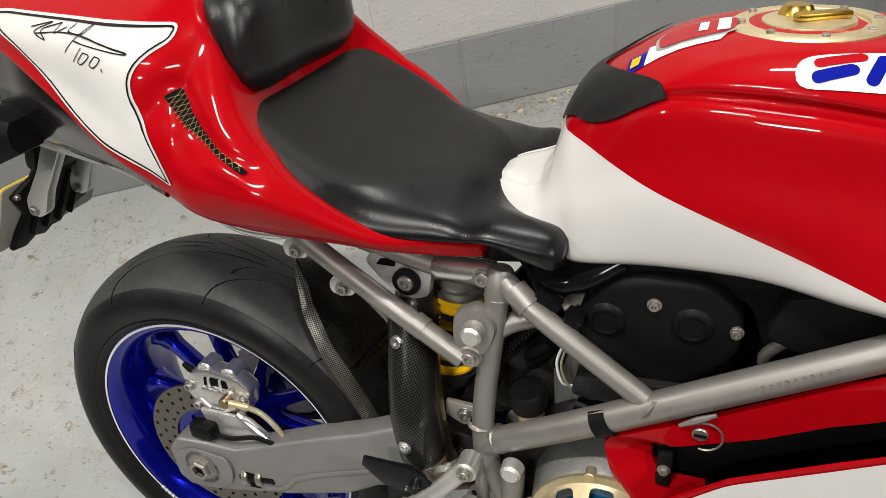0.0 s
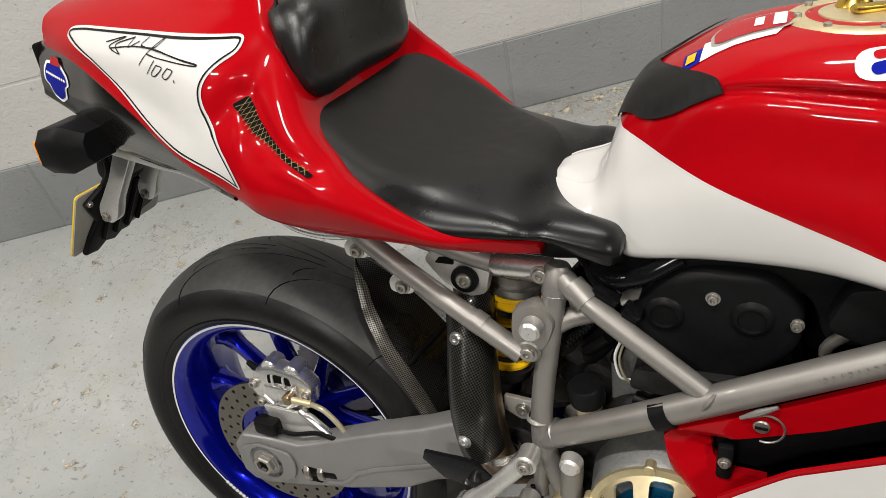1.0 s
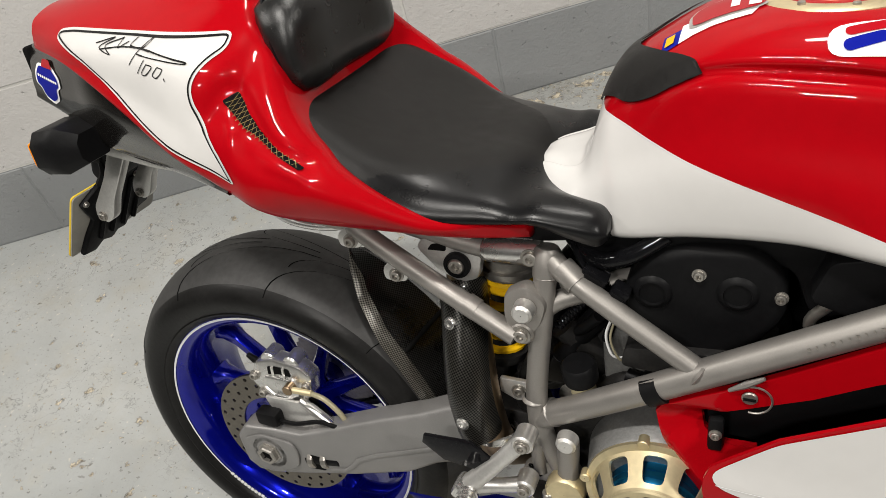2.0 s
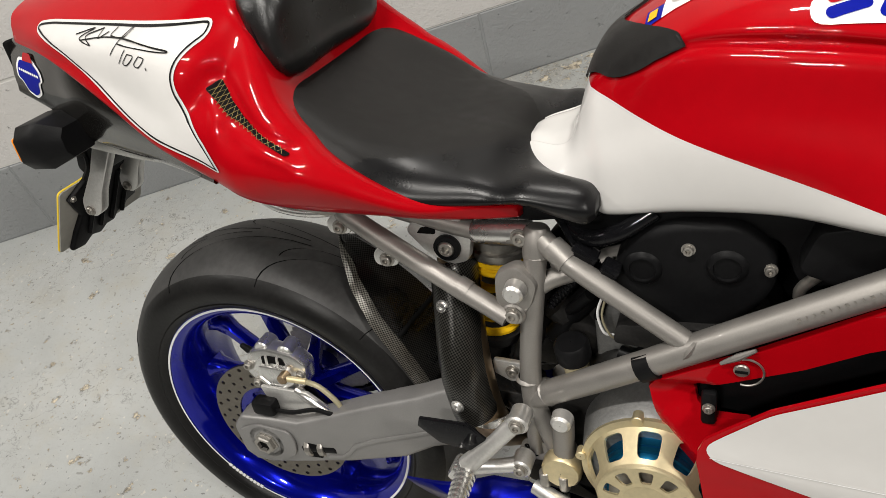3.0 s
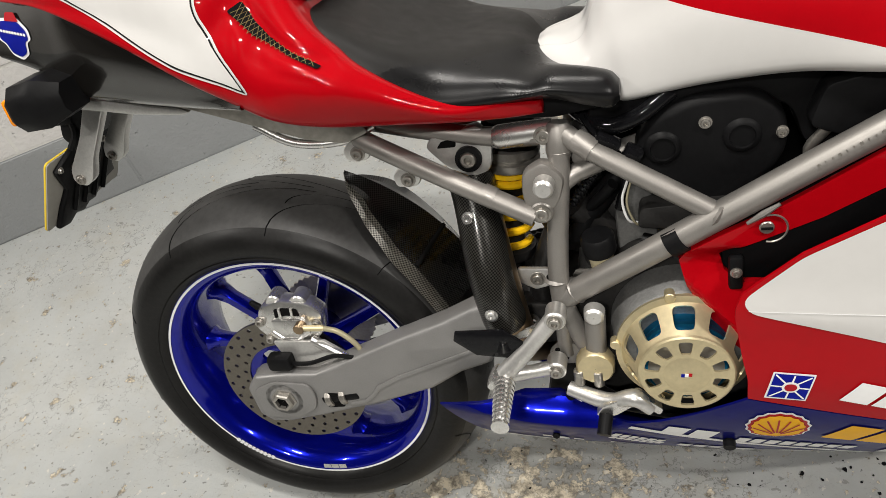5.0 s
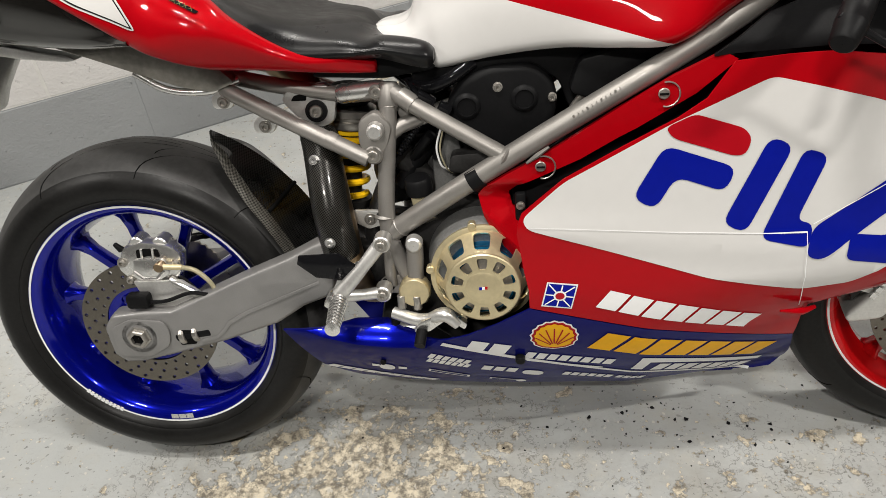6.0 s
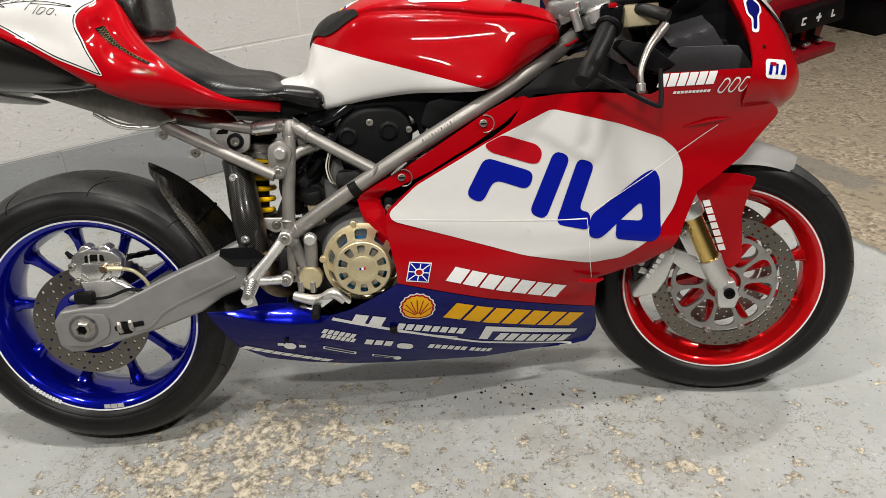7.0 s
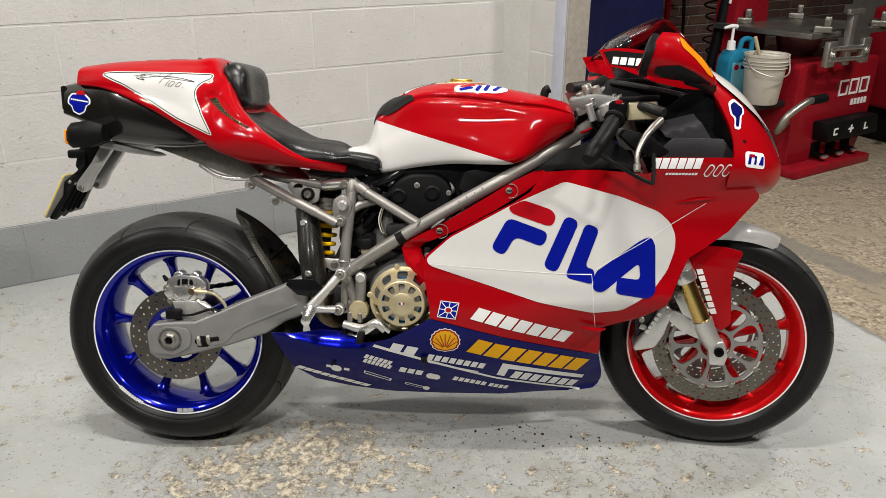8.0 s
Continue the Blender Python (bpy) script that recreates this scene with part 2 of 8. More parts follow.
def floor_mat():
    """Worn grey floor paint with chips and bare patches, and bare aggregate concrete past its edge."""
    n = Nodes("worn_painted_concrete_floor")
    wide, mid, fine = n.noise(1.3, 4), n.noise(9, 6, 0.65), n.noise(90, 5, 0.6)
    # bare worn patches under belly pan and engine, with the bike's shade painted in
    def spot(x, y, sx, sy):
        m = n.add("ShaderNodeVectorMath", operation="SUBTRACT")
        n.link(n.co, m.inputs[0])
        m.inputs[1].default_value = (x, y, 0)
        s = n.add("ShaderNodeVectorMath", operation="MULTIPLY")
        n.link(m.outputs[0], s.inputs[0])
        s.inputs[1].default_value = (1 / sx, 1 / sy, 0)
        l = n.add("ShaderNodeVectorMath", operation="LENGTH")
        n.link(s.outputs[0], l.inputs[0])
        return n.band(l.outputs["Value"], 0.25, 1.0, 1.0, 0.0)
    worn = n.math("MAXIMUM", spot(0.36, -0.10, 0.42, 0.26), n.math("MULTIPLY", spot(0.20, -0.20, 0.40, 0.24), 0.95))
    # wide faint spot: mottled floor darkened for the shadow beside the bike
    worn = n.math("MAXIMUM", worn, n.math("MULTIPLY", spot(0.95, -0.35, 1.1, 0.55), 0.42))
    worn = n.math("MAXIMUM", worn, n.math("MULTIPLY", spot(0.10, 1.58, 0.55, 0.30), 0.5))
    chipval = n.math("ADD", n.noise(17, 8, 0.62), n.math("MULTIPLY", worn, 0.17))
    small = n.math("ADD", n.noise(62, 5, 0.62), n.math("MULTIPLY", worn, 0.07))
    flake = n.math("ADD", n.noise(34, 10, 0.72), n.math("MULTIPLY", worn, 0.13))
    chip = n.math("MAXIMUM", n.math("MAXIMUM", n.band(chipval, 0.645, 0.652), n.band(small, 0.655, 0.662)), n.band(flake, 0.655, 0.662))
    halo = n.math("MAXIMUM", n.math("MAXIMUM", n.band(chipval, 0.615, 0.645), n.band(small, 0.635, 0.655)), n.band(flake, 0.63, 0.655))
    paint = n.mix(n.band(wide, 0.35, 0.65), (0.36, 0.375, 0.37), (0.43, 0.44, 0.43))
    paint = n.mix(n.band(mid, 0.5, 0.75), paint, (0.40, 0.395, 0.36))
    # grey-brown of the wear, deepened to paint shade under the bike
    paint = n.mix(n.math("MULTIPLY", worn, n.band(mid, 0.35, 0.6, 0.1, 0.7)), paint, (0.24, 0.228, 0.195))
    blotch = n.band(n.noise(4.2, 7, 0.72), 0.46, 0.60)
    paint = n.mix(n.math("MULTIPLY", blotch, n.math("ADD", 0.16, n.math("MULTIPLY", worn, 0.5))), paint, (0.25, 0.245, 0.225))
    film = n.band(n.noise(11, 8, 0.75), 0.56, 0.60)
    paint = n.mix(n.math("MULTIPLY", film, n.math("ADD", 0.10, n.math("MULTIPLY", worn, 0.45))), paint, (0.47, 0.445, 0.38))
    paint = n.mix(n.math("MULTIPLY", halo, 0.45), paint, (0.13, 0.13, 0.125))
    bare = n.mix(n.band(n.noise(48, 8, 0.7), 0.40, 0.58), (0.16, 0.14, 0.11), (0.62, 0.55, 0.42))
    painted = n.mix(chip, paint, bare)
    dots = n.band(n.noise(85, 3, 0.5), 0.68, 0.70)
    painted = n.mix(n.math("MULTIPLY", dots, 0.7), painted, (0.09, 0.09, 0.085))
    dark_fleck = n.band(n.math("ADD", n.noise(42, 4, 0.55, None, (1, 1.4, 1)), n.math("MULTIPLY", worn, 0.05)), 0.655, 0.675)
    painted = n.mix(n.math("MULTIPLY", dark_fleck, 0.55), painted, (0.15, 0.145, 0.13))
    pale_fleck = n.band(n.math("ADD", n.noise(52, 4, 0.55, None, (1.3, 1, 1)), n.math("MULTIPLY", worn, 0.05)), 0.665, 0.68)
    painted = n.mix(n.math("MULTIPLY", pale_fleck, 0.6), painted, (0.58, 0.55, 0.48))
    lines = n.math("ABSOLUTE", n.math("SUBTRACT", n.noise(15, 9, 0.6), 0.5))
    crack = n.math("MULTIPLY", n.band(lines, 0.0, 0.010, 1.0, 0.0), n.band(n.math("ADD", n.noise(2.6, 4), n.math("MULTIPLY", worn, 0.25)), 0.50, 0.62))
    painted = n.mix(n.math("MULTIPLY", crack, 0.7), painted, (0.10, 0.098, 0.09))
    scuff = n.band(n.noise(30, 8, 0.75, None, (1, 3.5, 1)), 0.58, 0.66)
    painted = n.mix(n.math("MULTIPLY", scuff, 0.25), painted, (0.20, 0.20, 0.19))
    stones = n.add("ShaderNodeTexVoronoi")
    stones.inputs["Scale"].default_value = 75
    n.link(n.co, stones.inputs["Vector"])
    stone_shade = n.band(n.dot((0.5, 0.3, 0.2), stones.outputs["Color"]), 0.1, 0.9)
    agg = n.mix(stone_shade, (0.13, 0.10, 0.072), (0.44, 0.37, 0.27))
    agg = n.mix(n.band(n.noise(3.5, 5, 0.6), 0.42, 0.65), agg, (0.27, 0.225, 0.16))
    agg = n.mix(n.band(n.noise(22, 4, 0.6), 0.55, 0.72), agg, (0.11, 0.09, 0.068))
    smear = n.math("ADD", n.math("ABSOLUTE", n.math("SUBTRACT", n.dot((0.887, 0.461, 0)), 2.625)), n.math("MULTIPLY", mid, 0.09))
    ends = n.math("ABSOLUTE", n.math("SUBTRACT", n.dot((-0.461, 0.887, 0)), 0.10))
    smear = n.math("MULTIPLY", n.band(smear, 0.105, 0.125, 1.0, 0.0), n.band(n.math("ADD", ends, n.math("MULTIPLY", mid, 0.2)), 0.38, 0.44, 1.0, 0.0))
    agg = n.mix(n.math("MULTIPLY", smear, 0.8), agg, (0.17, 0.155, 0.13))
    edge = n.math("ADD", n.dot((0.904, 0.428, 0)), n.math("MULTIPLY", n.noise(7, 4), 0.08))
    side = n.band(edge, 2.285, 2.295)
    col = n.mix(side, painted, agg)
    lip = n.math("MULTIPLY", n.band(edge, 2.262, 2.28), n.band(edge, 2.288, 2.30, 1.0, 0.0))
    col = n.mix(n.math("MULTIPLY", lip, 0.6), col, (0.12, 0.12, 0.10))
    n.set("Base Color", col)
    n.set("Roughness", n.band(n.math("ADD", n.math("MULTIPLY", chip, 0.5), n.math("ADD", side, n.math("MULTIPLY", wide, 0.5))), 0.0, 1.2, 0.38, 0.85))
    relief = n.math("SUBTRACT", n.math("ADD", n.math("MULTIPLY", fine, 0.35), n.math("MULTIPLY", mid, 0.3)), n.math("MULTIPLY", chip, 0.5))
    relief = n.math("ADD", relief, n.math("MULTIPLY", side, n.math("MULTIPLY", stones.outputs["Distance"], -0.9)))
    n.bump(relief, 0.005, 0.7)
    return n.mat


FLOOR = floor_mat()


# ---- shapes ----
from mathutils.bvhtree import BVHTree


def part(name, bm, material, parent=None, label="", smooth=True, angle=40):
    """Links a bmesh as one mesh object under a thing or a part."""
    mesh = bpy.data.meshes.new(name)
    bmesh.ops.recalc_face_normals(bm, faces=bm.faces)
    bm.to_mesh(mesh)
    bm.free()
    for m in material if isinstance(material, (list, tuple)) else [material]:
        mesh.materials.append(m)
    if smooth:
        mesh.shade_smooth()
        mesh.set_sharp_from_angle(angle=radians(angle))
    ob = new(name, mesh)
    if parent:
        ob.parent = parent
    if label:
        ob["label"] = label
    return ob


def spline(points, n=6):
    """A smooth line through the points (Catmull-Rom)."""
    p = [Vector(q) for q in points]
    if len(p) < 3:
        return [p[0].lerp(p[-1], i / n) for i in range(n + 1)]
    p = [2 * p[0] - p[1]] + p + [2 * p[-1] - p[-2]]
    out = []
    for a, b, c, d in zip(p, p[1:], p[2:], p[3:]):
        for i in range(n):
            t = i / n
            out.append(0.5 * (2 * b + (c - a) * t + (2 * a - 5 * b + 4 * c - d) * t * t + (3 * b - a - 3 * c + d) * t ** 3))
    return out + [p[-2]]


def ring_loft(bm, rings, closed=True, cap=True, index=0):
    """Skins rings of points of equal count."""
    vs = [[bm.verts.new(q) for q in ring] for ring in rings]
    n = len(vs[0])
    for a, b in zip(vs, vs[1:]):
        for i in range(n if closed else n - 1):
            f = bm.faces.new((a[i], a[(i + 1) % n], b[(i + 1) % n], b[i]))
            f.material_index = index
    if cap and closed:
        for ring in (vs[0], vs[-1]):
            bm.faces.new(ring).material_index = index
    return vs


def wrap_uv(bm, vs):
    """Gives a lofted grid texture coordinates in metres along and across it."""
    layer = bm.loops.layers.uv.new("wrap")
    at = {}
    u = 0.0
    for i, row in enumerate(vs):
        if i:
            u += (row[len(row) // 2].co - vs[i - 1][len(row) // 2].co).length
        v = 0.0
        for j, p in enumerate(row):
            if j:
                v += (p.co - row[j - 1].co).length
            at[p] = (u, v)
        half = v / 2
        for p in row:
            at[p] = (at[p][0], at[p][1] - half)
    for f in bm.faces:
        for loop in f.loops:
            if loop.vert in at:
                loop[layer].uv = at[loop.vert]


def add_tube(bm, points, radius, seg=12, n=6, smooth=True, index=0):
    """A pipe along the points; radius is one number or one for each point."""
    path = spline(points, n) if smooth else [Vector(q) for q in points]
    radii = radius if isinstance(radius, (list, tuple)) else [radius] * len(points)
    rings = []
    side = None
    for i, q in enumerate(path):
        way = (path[min(i + 1, len(path) - 1)] - path[max(i - 1, 0)]).normalized()
        if side is None:
            side = way.orthogonal().normalized()
        side = (side - way * side.dot(way)).normalized()
        up = way.cross(side)
        u = i / (len(path) - 1) * (len(radii) - 1)
        k = min(int(u), len(radii) - 2) if len(radii) > 1 else 0
        r = radii[k] + (radii[k + 1] - radii[k]) * (u - k) if len(radii) > 1 else radii[0]
        rings.append([q + r * (math.cos(a) * side + math.sin(a) * up) for a in (j / seg * math.tau for j in range(seg))])
    ring_loft(bm, rings, index=index)


def tube(points, radius, seg=12, n=6, smooth=True):
    bm = bmesh.new()
    add_tube(bm, points, radius, seg, n, smooth)
    return bm


def frame_of(way):
    way = Vector(way).normalized()
    side = way.orthogonal().normalized()
    return side, way.cross(side), way


def add_lathe(bm, profile, at=(0, 0, 0), way=(0, 1, 0), seg=48, closed=False, index=0):
    """Turns (radius, height) points about an axis through at."""
    side, up, way = frame_of(way)
    at = Vector(at)
    rings = [[at + h * way + r * (math.cos(a) * side + math.sin(a) * up) for a in (j / seg * math.tau for j in range(seg))] for r, h in profile]
    if closed:
        rings.append(rings[0])
    ring_loft(bm, rings, cap=False, index=index)
    if closed:
        bmesh.ops.remove_doubles(bm, verts=bm.verts, dist=1e-6)


def lathe(profile, at=(0, 0, 0), way=(0, 1, 0), seg=48, closed=False):
    bm = bmesh.new()
    add_lathe(bm, profile, at, way, seg, closed)
    return bm


def add_drum(bm, a, b, r, r2=None, bevel=0.15, seg=24, index=0):
    """A solid cylinder or cone from a to b with softened rims."""
    a, b = Vector(a), Vector(b)
    h, r2 = (b - a).length, r if r2 is None else r2
    e = min(bevel * min(r, r2), h * 0.4)
    add_lathe(bm, [(0.0005, 0), (r - e, 0), (r, e), (r2, h - e), (r2 - e, h), (0.0005, h)], a, b - a, seg, index=index)


def drum(a, b, r, r2=None, bevel=0.15, seg=24):
    bm = bmesh.new()
    add_drum(bm, a, b, r, r2, bevel, seg)
    return bm


def add_bolt(bm, at, way, r, h=0.008, index=0):
    """A round head with a socket in it, and a washer under it."""
    at, way = Vector(at), Vector(way).normalized()
    add_lathe(bm, [(0.0005, 0), (r * 1.35, 0), (r * 1.35, h * 0.25), (r, h * 0.3), (r, h * 0.85), (r * 0.88, h), (r * 0.5, h), (r * 0.48, h * 0.45), (0.0005, h * 0.45)], at, way, 18, index=index)


def bolt(at, way, r, h=0.008):
    bm = bmesh.new()
    add_bolt(bm, at, way, r, h)
    return bm


def add_box(bm, centre, size, bevel=0.003, turn=(0, 0, 0)):
    made = bmesh.ops.create_cube(bm, size=1)["verts"]
    bmesh.ops.scale(bm, vec=size, verts=made)
    if bevel:
        edges = list({e for v in made for e in v.link_edges})
        out = bmesh.ops.bevel(bm, geom=edges, offset=bevel, segments=2, profile=0.5, affect="EDGES")
        made = list({v for f in out["faces"] for v in f.verts} | {v for v in made if v.is_valid})
    bmesh.ops.transform(bm, matrix=pose(*centre, *turn), verts=made)
    return made


def box(centre, size, bevel=0.003, turn=(0, 0, 0)):
    bm = bmesh.new()
    add_box(bm, centre, size, bevel, turn)
    return bm


def add_prism(bm, outline, y0, y1, bevel=0.003, segments=2):
    """A plate: an outline in the side view (x, z), from y0 to y1, with softened edges."""
    sub = bmesh.new()
    face = sub.faces.new([sub.verts.new((x, y0, z)) for x, z in outline])
    out = bmesh.ops.extrude_face_region(sub, geom=[face])
    bmesh.ops.translate(sub, vec=(0, y1 - y0, 0), verts=[g for g in out["geom"] if isinstance(g, bmesh.types.BMVert)])
    if bevel:
        edges = [e for e in sub.edges if len(e.link_faces) == 2 and e.calc_face_angle(0) > 0.7]
        bmesh.ops.bevel(sub, geom=edges, offset=bevel, segments=segments, profile=0.5, affect="EDGES", clamp_overlap=True)
    bmesh.ops.recalc_face_normals(sub, faces=sub.faces)
    mesh = bpy.data.meshes.new("tmp")
    sub.to_mesh(mesh)
    sub.free()
    bm.from_mesh(mesh)
    bpy.data.meshes.remove(mesh)


def prism(outline, y0, y1, bevel=0.003, segments=2):
    bm = bmesh.new()
    add_prism(bm, outline, y0, y1, bevel, segments)
    return bm


def rounded(outline, r, n=4):
    """The outline with its corners rounded."""
    out = []
    k = len(outline)
    for i in range(k):
        a, b, c = Vector(outline[i - 1]), Vector(outline[i]), Vector(outline[(i + 1) % k])
        d1, d2 = min(r, (a - b).length * 0.45), min(r, (c - b).length * 0.45)
        p, q = b + (a - b).normalized() * d1, b + (c - b).normalized() * d2
        for j in range(n + 1):
            t = j / n
            out.append(((1 - t) ** 2 * p + 2 * t * (1 - t) * b + t * t * q)[:])
    return out


def sheet(outline, step):
    """An outline (x, z), filled and cut into a grid of small faces."""
    bm = bmesh.new()
    bm.faces.new([bm.verts.new((x, 0, z)) for x, z in outline]).normal_update()
    bmesh.ops.triangulate(bm, faces=bm.faces, quad_method="FIXED", ngon_method="EAR_CLIP")
    for axis in (0, 2):
        low, high = min(v.co[axis] for v in bm.verts), max(v.co[axis] for v in bm.verts)
        no = Vector((1, 0, 0)) if axis == 0 else Vector((0, 0, 1))
        k = math.floor(low / step) + 1
        while k * step < high:
            bmesh.ops.bisect_plane(bm, geom=list(bm.verts) + list(bm.edges) + list(bm.faces), dist=1e-6, plane_co=no * (k * step), plane_no=no)
            k += 1
    bmesh.ops.remove_doubles(bm, verts=bm.verts, dist=1e-5)
    return bm


def panel(outline, depth, thick=0.004, step=0.02, mirror=False):
    """A moulded panel over an outline in the side view; depth(x, z) is the outer face's y."""
    bm = sheet(outline, step)
    for v in bm.verts:
        v.co.y = depth(v.co.x, v.co.z)
    bmesh.ops.recalc_face_normals(bm, faces=bm.faces)
    inner = bmesh.ops.extrude_face_region(bm, geom=list(bm.faces))
    bmesh.ops.translate(bm, vec=(0, thick, 0), verts=[g for g in inner["geom"] if isinstance(g, bmesh.types.BMVert)])
    if mirror:
        bmesh.ops.scale(bm, vec=(1, -1, 1), verts=bm.verts)
    return bm


def decal(outline, depth, lift=0.0012, step=0.02):
    """A thin sticker or painted field that follows the panel under it."""
    bm = sheet(outline, step)
    for v in bm.verts:
        v.co.y = depth(v.co.x, v.co.z) - lift
    return bm


def onto(outline, tree, lift=0.0012, step=0.012, axis="y"):
    """A sticker laid on a mesh, from its right side (axis y) or from above (axis z; outline then x, y)."""
    bm = sheet(outline, step)
    lost = []
    for v in bm.verts:
        if isinstance(axis, Vector):
            up = axis.cross(Vector((0, 1, 0))).normalized()
            hit = tree.ray_cast(Vector((0, v.co.x, 0)) + up * v.co.z - axis * 2, axis)
        elif axis == "y":
            hit = tree.ray_cast(Vector((v.co.x, -1, v.co.z)), Vector((0, 1, 0)))
        else:
            hit = tree.ray_cast(Vector((v.co.x, v.co.z, 2)), Vector((0, 0, -1)))
        for k in range(1, 7):
            if hit[0] is None and axis == "y":
                hit = tree.ray_cast(Vector((v.co.x, -1, v.co.z + 0.003 * k)), Vector((0, 1, 0)))
        if hit[0] is None:
            lost.append(v)
            continue
        no = hit[1]
        if (axis == "y" and no.y > 0) or (axis == "z" and no.z < 0) or (isinstance(axis, Vector) and no.dot(axis) > 0):
            no = -no
        v.co = hit[0] + no * lift
    bmesh.ops.delete(bm, geom=lost, context="VERTS")
    return bm


def ribbon(outline, inner, outer, tree, lift=0.0018, step=0.006):
    """A thin line beside a closed outline (x, z), laid on a mesh from its right side."""
    pts = []
    for i, p in enumerate(outline):
        a, b = Vector(p), Vector(outline[(i + 1) % len(outline)])
        k = max(1, int((b - a).length / step))
        pts += [a.lerp(b, j / k) for j in range(k)]
    turn = sum(a.x * b.y - b.x * a.y for a, b in zip(pts, pts[1:] + pts[:1]))
    rows = []
    for i, p in enumerate(pts):
        way = (pts[(i + 1) % len(pts)] - pts[i - 1]).normalized()
        out = Vector((way.y, -way.x)) * (1 if turn > 0 else -1)
        row = []
        for d in (inner, outer):
            q = p + out * d
            for k in range(8):
                hit = tree.ray_cast(Vector((q.x, -1, q.y + 0.003 * k)), Vector((0, 1, 0)))
                if hit[0] is not None:
                    break
            no = hit[1] if hit[1].y < 0 else -hit[1]
            row.append(hit[0] + no * lift)
        rows.append(row)
    bm = bmesh.new()
    ring_loft(bm, rows + rows[:1], closed=False, cap=False)
    return bm


def capsule(a, b, r, n=8):
    """A bar with round ends, as an outline."""
    a, b = Vector(a), Vector(b)
    way = (b - a).normalized()
    up = Vector((-way.y, way.x))
    out = []
    for c, s in ((b, 1), (a, -1)):
        for i in range(n + 1):
            t = math.pi * (i / n - 0.5)
            out.append((c + r * (s * way * math.cos(t) + s * up * math.sin(t)))[:])
    return out


def bars(a, b, height, count, slant=0.3, gap=0.22):
    """Slanted blocks in a row from a to b, in the place of lettering."""
    a, b = Vector(a), Vector(b)
    way = (b - a).normalized()
    up = Vector((-way.y, way.x))
    w = (b - a).length / count
    out = []
    for i in range(count):
        p = a + way * w * i
        q = p + way * w * (1 - gap)
        lean = way * height * slant
        out.append([p[:], q[:], (q + up * height + lean)[:], (p + up * height + lean)[:]])
    return out


def half_rings(stations, n=5, m=4):
    """Symmetric cross sections: (x, [(half width, z) from the top's middle to the bottom]) made smooth both ways."""
    rows = [spline([(x, -y, z) for y, z in pts], m) for x, pts in stations]
    cols = [spline([row[i] for row in rows], n) for i in range(len(rows[0]))]
    rings = []
    for k in range(len(cols[0])):
        right = [c[k] for c in cols]
        left = [Vector((p.x, -p.y, p.z)) for p in reversed(right)]
        if abs(right[0].y) < 1e-5:
            left = left[:-1]
        if abs(right[-1].y) < 1e-5:
            left = left[1:]
        rings.append(right + left)
    return rings


def pierced(bm, centre, profile, count, phase, wide, tall, power=0.42, n=32):
    """Band of revolution round y with rounded windows; profile(v) gives radius and depth for v from -1 to 1."""
    half = math.pi / count
    for k in range(count):
        mid = phase + 2 * half * k
        loops = []
        for scale in (0, 0.25, 1):
            loop = []
            for i in range(n):
                a = math.tau * i / n
                c, d = math.cos(a), math.sin(a)
                big = max(abs(c), abs(d))
                inner = Vector((wide * math.copysign(abs(c) ** power, c), tall * math.copysign(abs(d) ** power, d)))
                p = inner.lerp(Vector((c / big, d / big)), scale)
                r, y = profile(p.y)
                b = mid + p.x * half
                loop.append(bm.verts.new((centre.x + r * math.cos(b), centre.y + y, centre.z + r * math.sin(b))))
            loops.append(loop)
        for la, lb in zip(loops, loops[1:]):
            for i in range(n):
                bm.faces.new((la[i], la[i - 1], lb[i - 1], lb[i]))


def drilled(centre, y, rows, count, wide, tall, thick, twist):
    """Brake disc with rows of round holes right through it; rows are the radii between the rows."""
    bm = bmesh.new()
    for k, (r0, r1) in enumerate(zip(rows, rows[1:])):
        pierced(bm, Vector(centre), lambda v: ((r0 + r1) / 2 + (r1 - r0) / 2 * v, y), count, twist * k, wide, tall, 1.0, 16)
    bmesh.ops.remove_doubles(bm, verts=bm.verts, dist=0.00005)
    bmesh.ops.recalc_face_normals(bm, faces=bm.faces)
    bmesh.ops.solidify(bm, geom=list(bm.faces), thickness=thick)
    return bm



# ---- the place ----
WALL_TURN = 31.5
WALL_AT = Vector((-1.0, 0.935, 0))
ALONG = Vector((math.cos(radians(WALL_TURN)), math.sin(radians(WALL_TURN)), 0))
ACROSS = Vector((-ALONG.y, ALONG.x, 0))


def slab(name, corners, low, high, material, label, category="wall"):
    bm = bmesh.new()
    face = bm.faces.new([bm.verts.new((x, y, low)) for x, y in corners])
    out = bmesh.ops.extrude_face_region(bm, geom=[face])
    bmesh.ops.translate(bm, vec=(0, 0, high - low), verts=[g for g in out["geom"] if isinstance(g, bmesh.types.BMVert)])
    return tagged(part(name, bm, material, smooth=False), label, category, kind="structure")


floor_bm = bmesh.new()
bmesh.ops.create_grid(floor_bm, x_segments=8, y_segments=8, size=9)
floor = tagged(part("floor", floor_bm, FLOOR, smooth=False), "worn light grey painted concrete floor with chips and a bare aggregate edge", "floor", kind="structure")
slab("ceiling", [(-9, -9), (9, -9), (9, 9), (-9, 9)], 3.0, 3.1, CEILING, "plain dark grey ceiling", "ceiling")


def in_wall(s, d):
    p = WALL_AT + ALONG * s + ACROSS * d
    return (p.x, p.y)


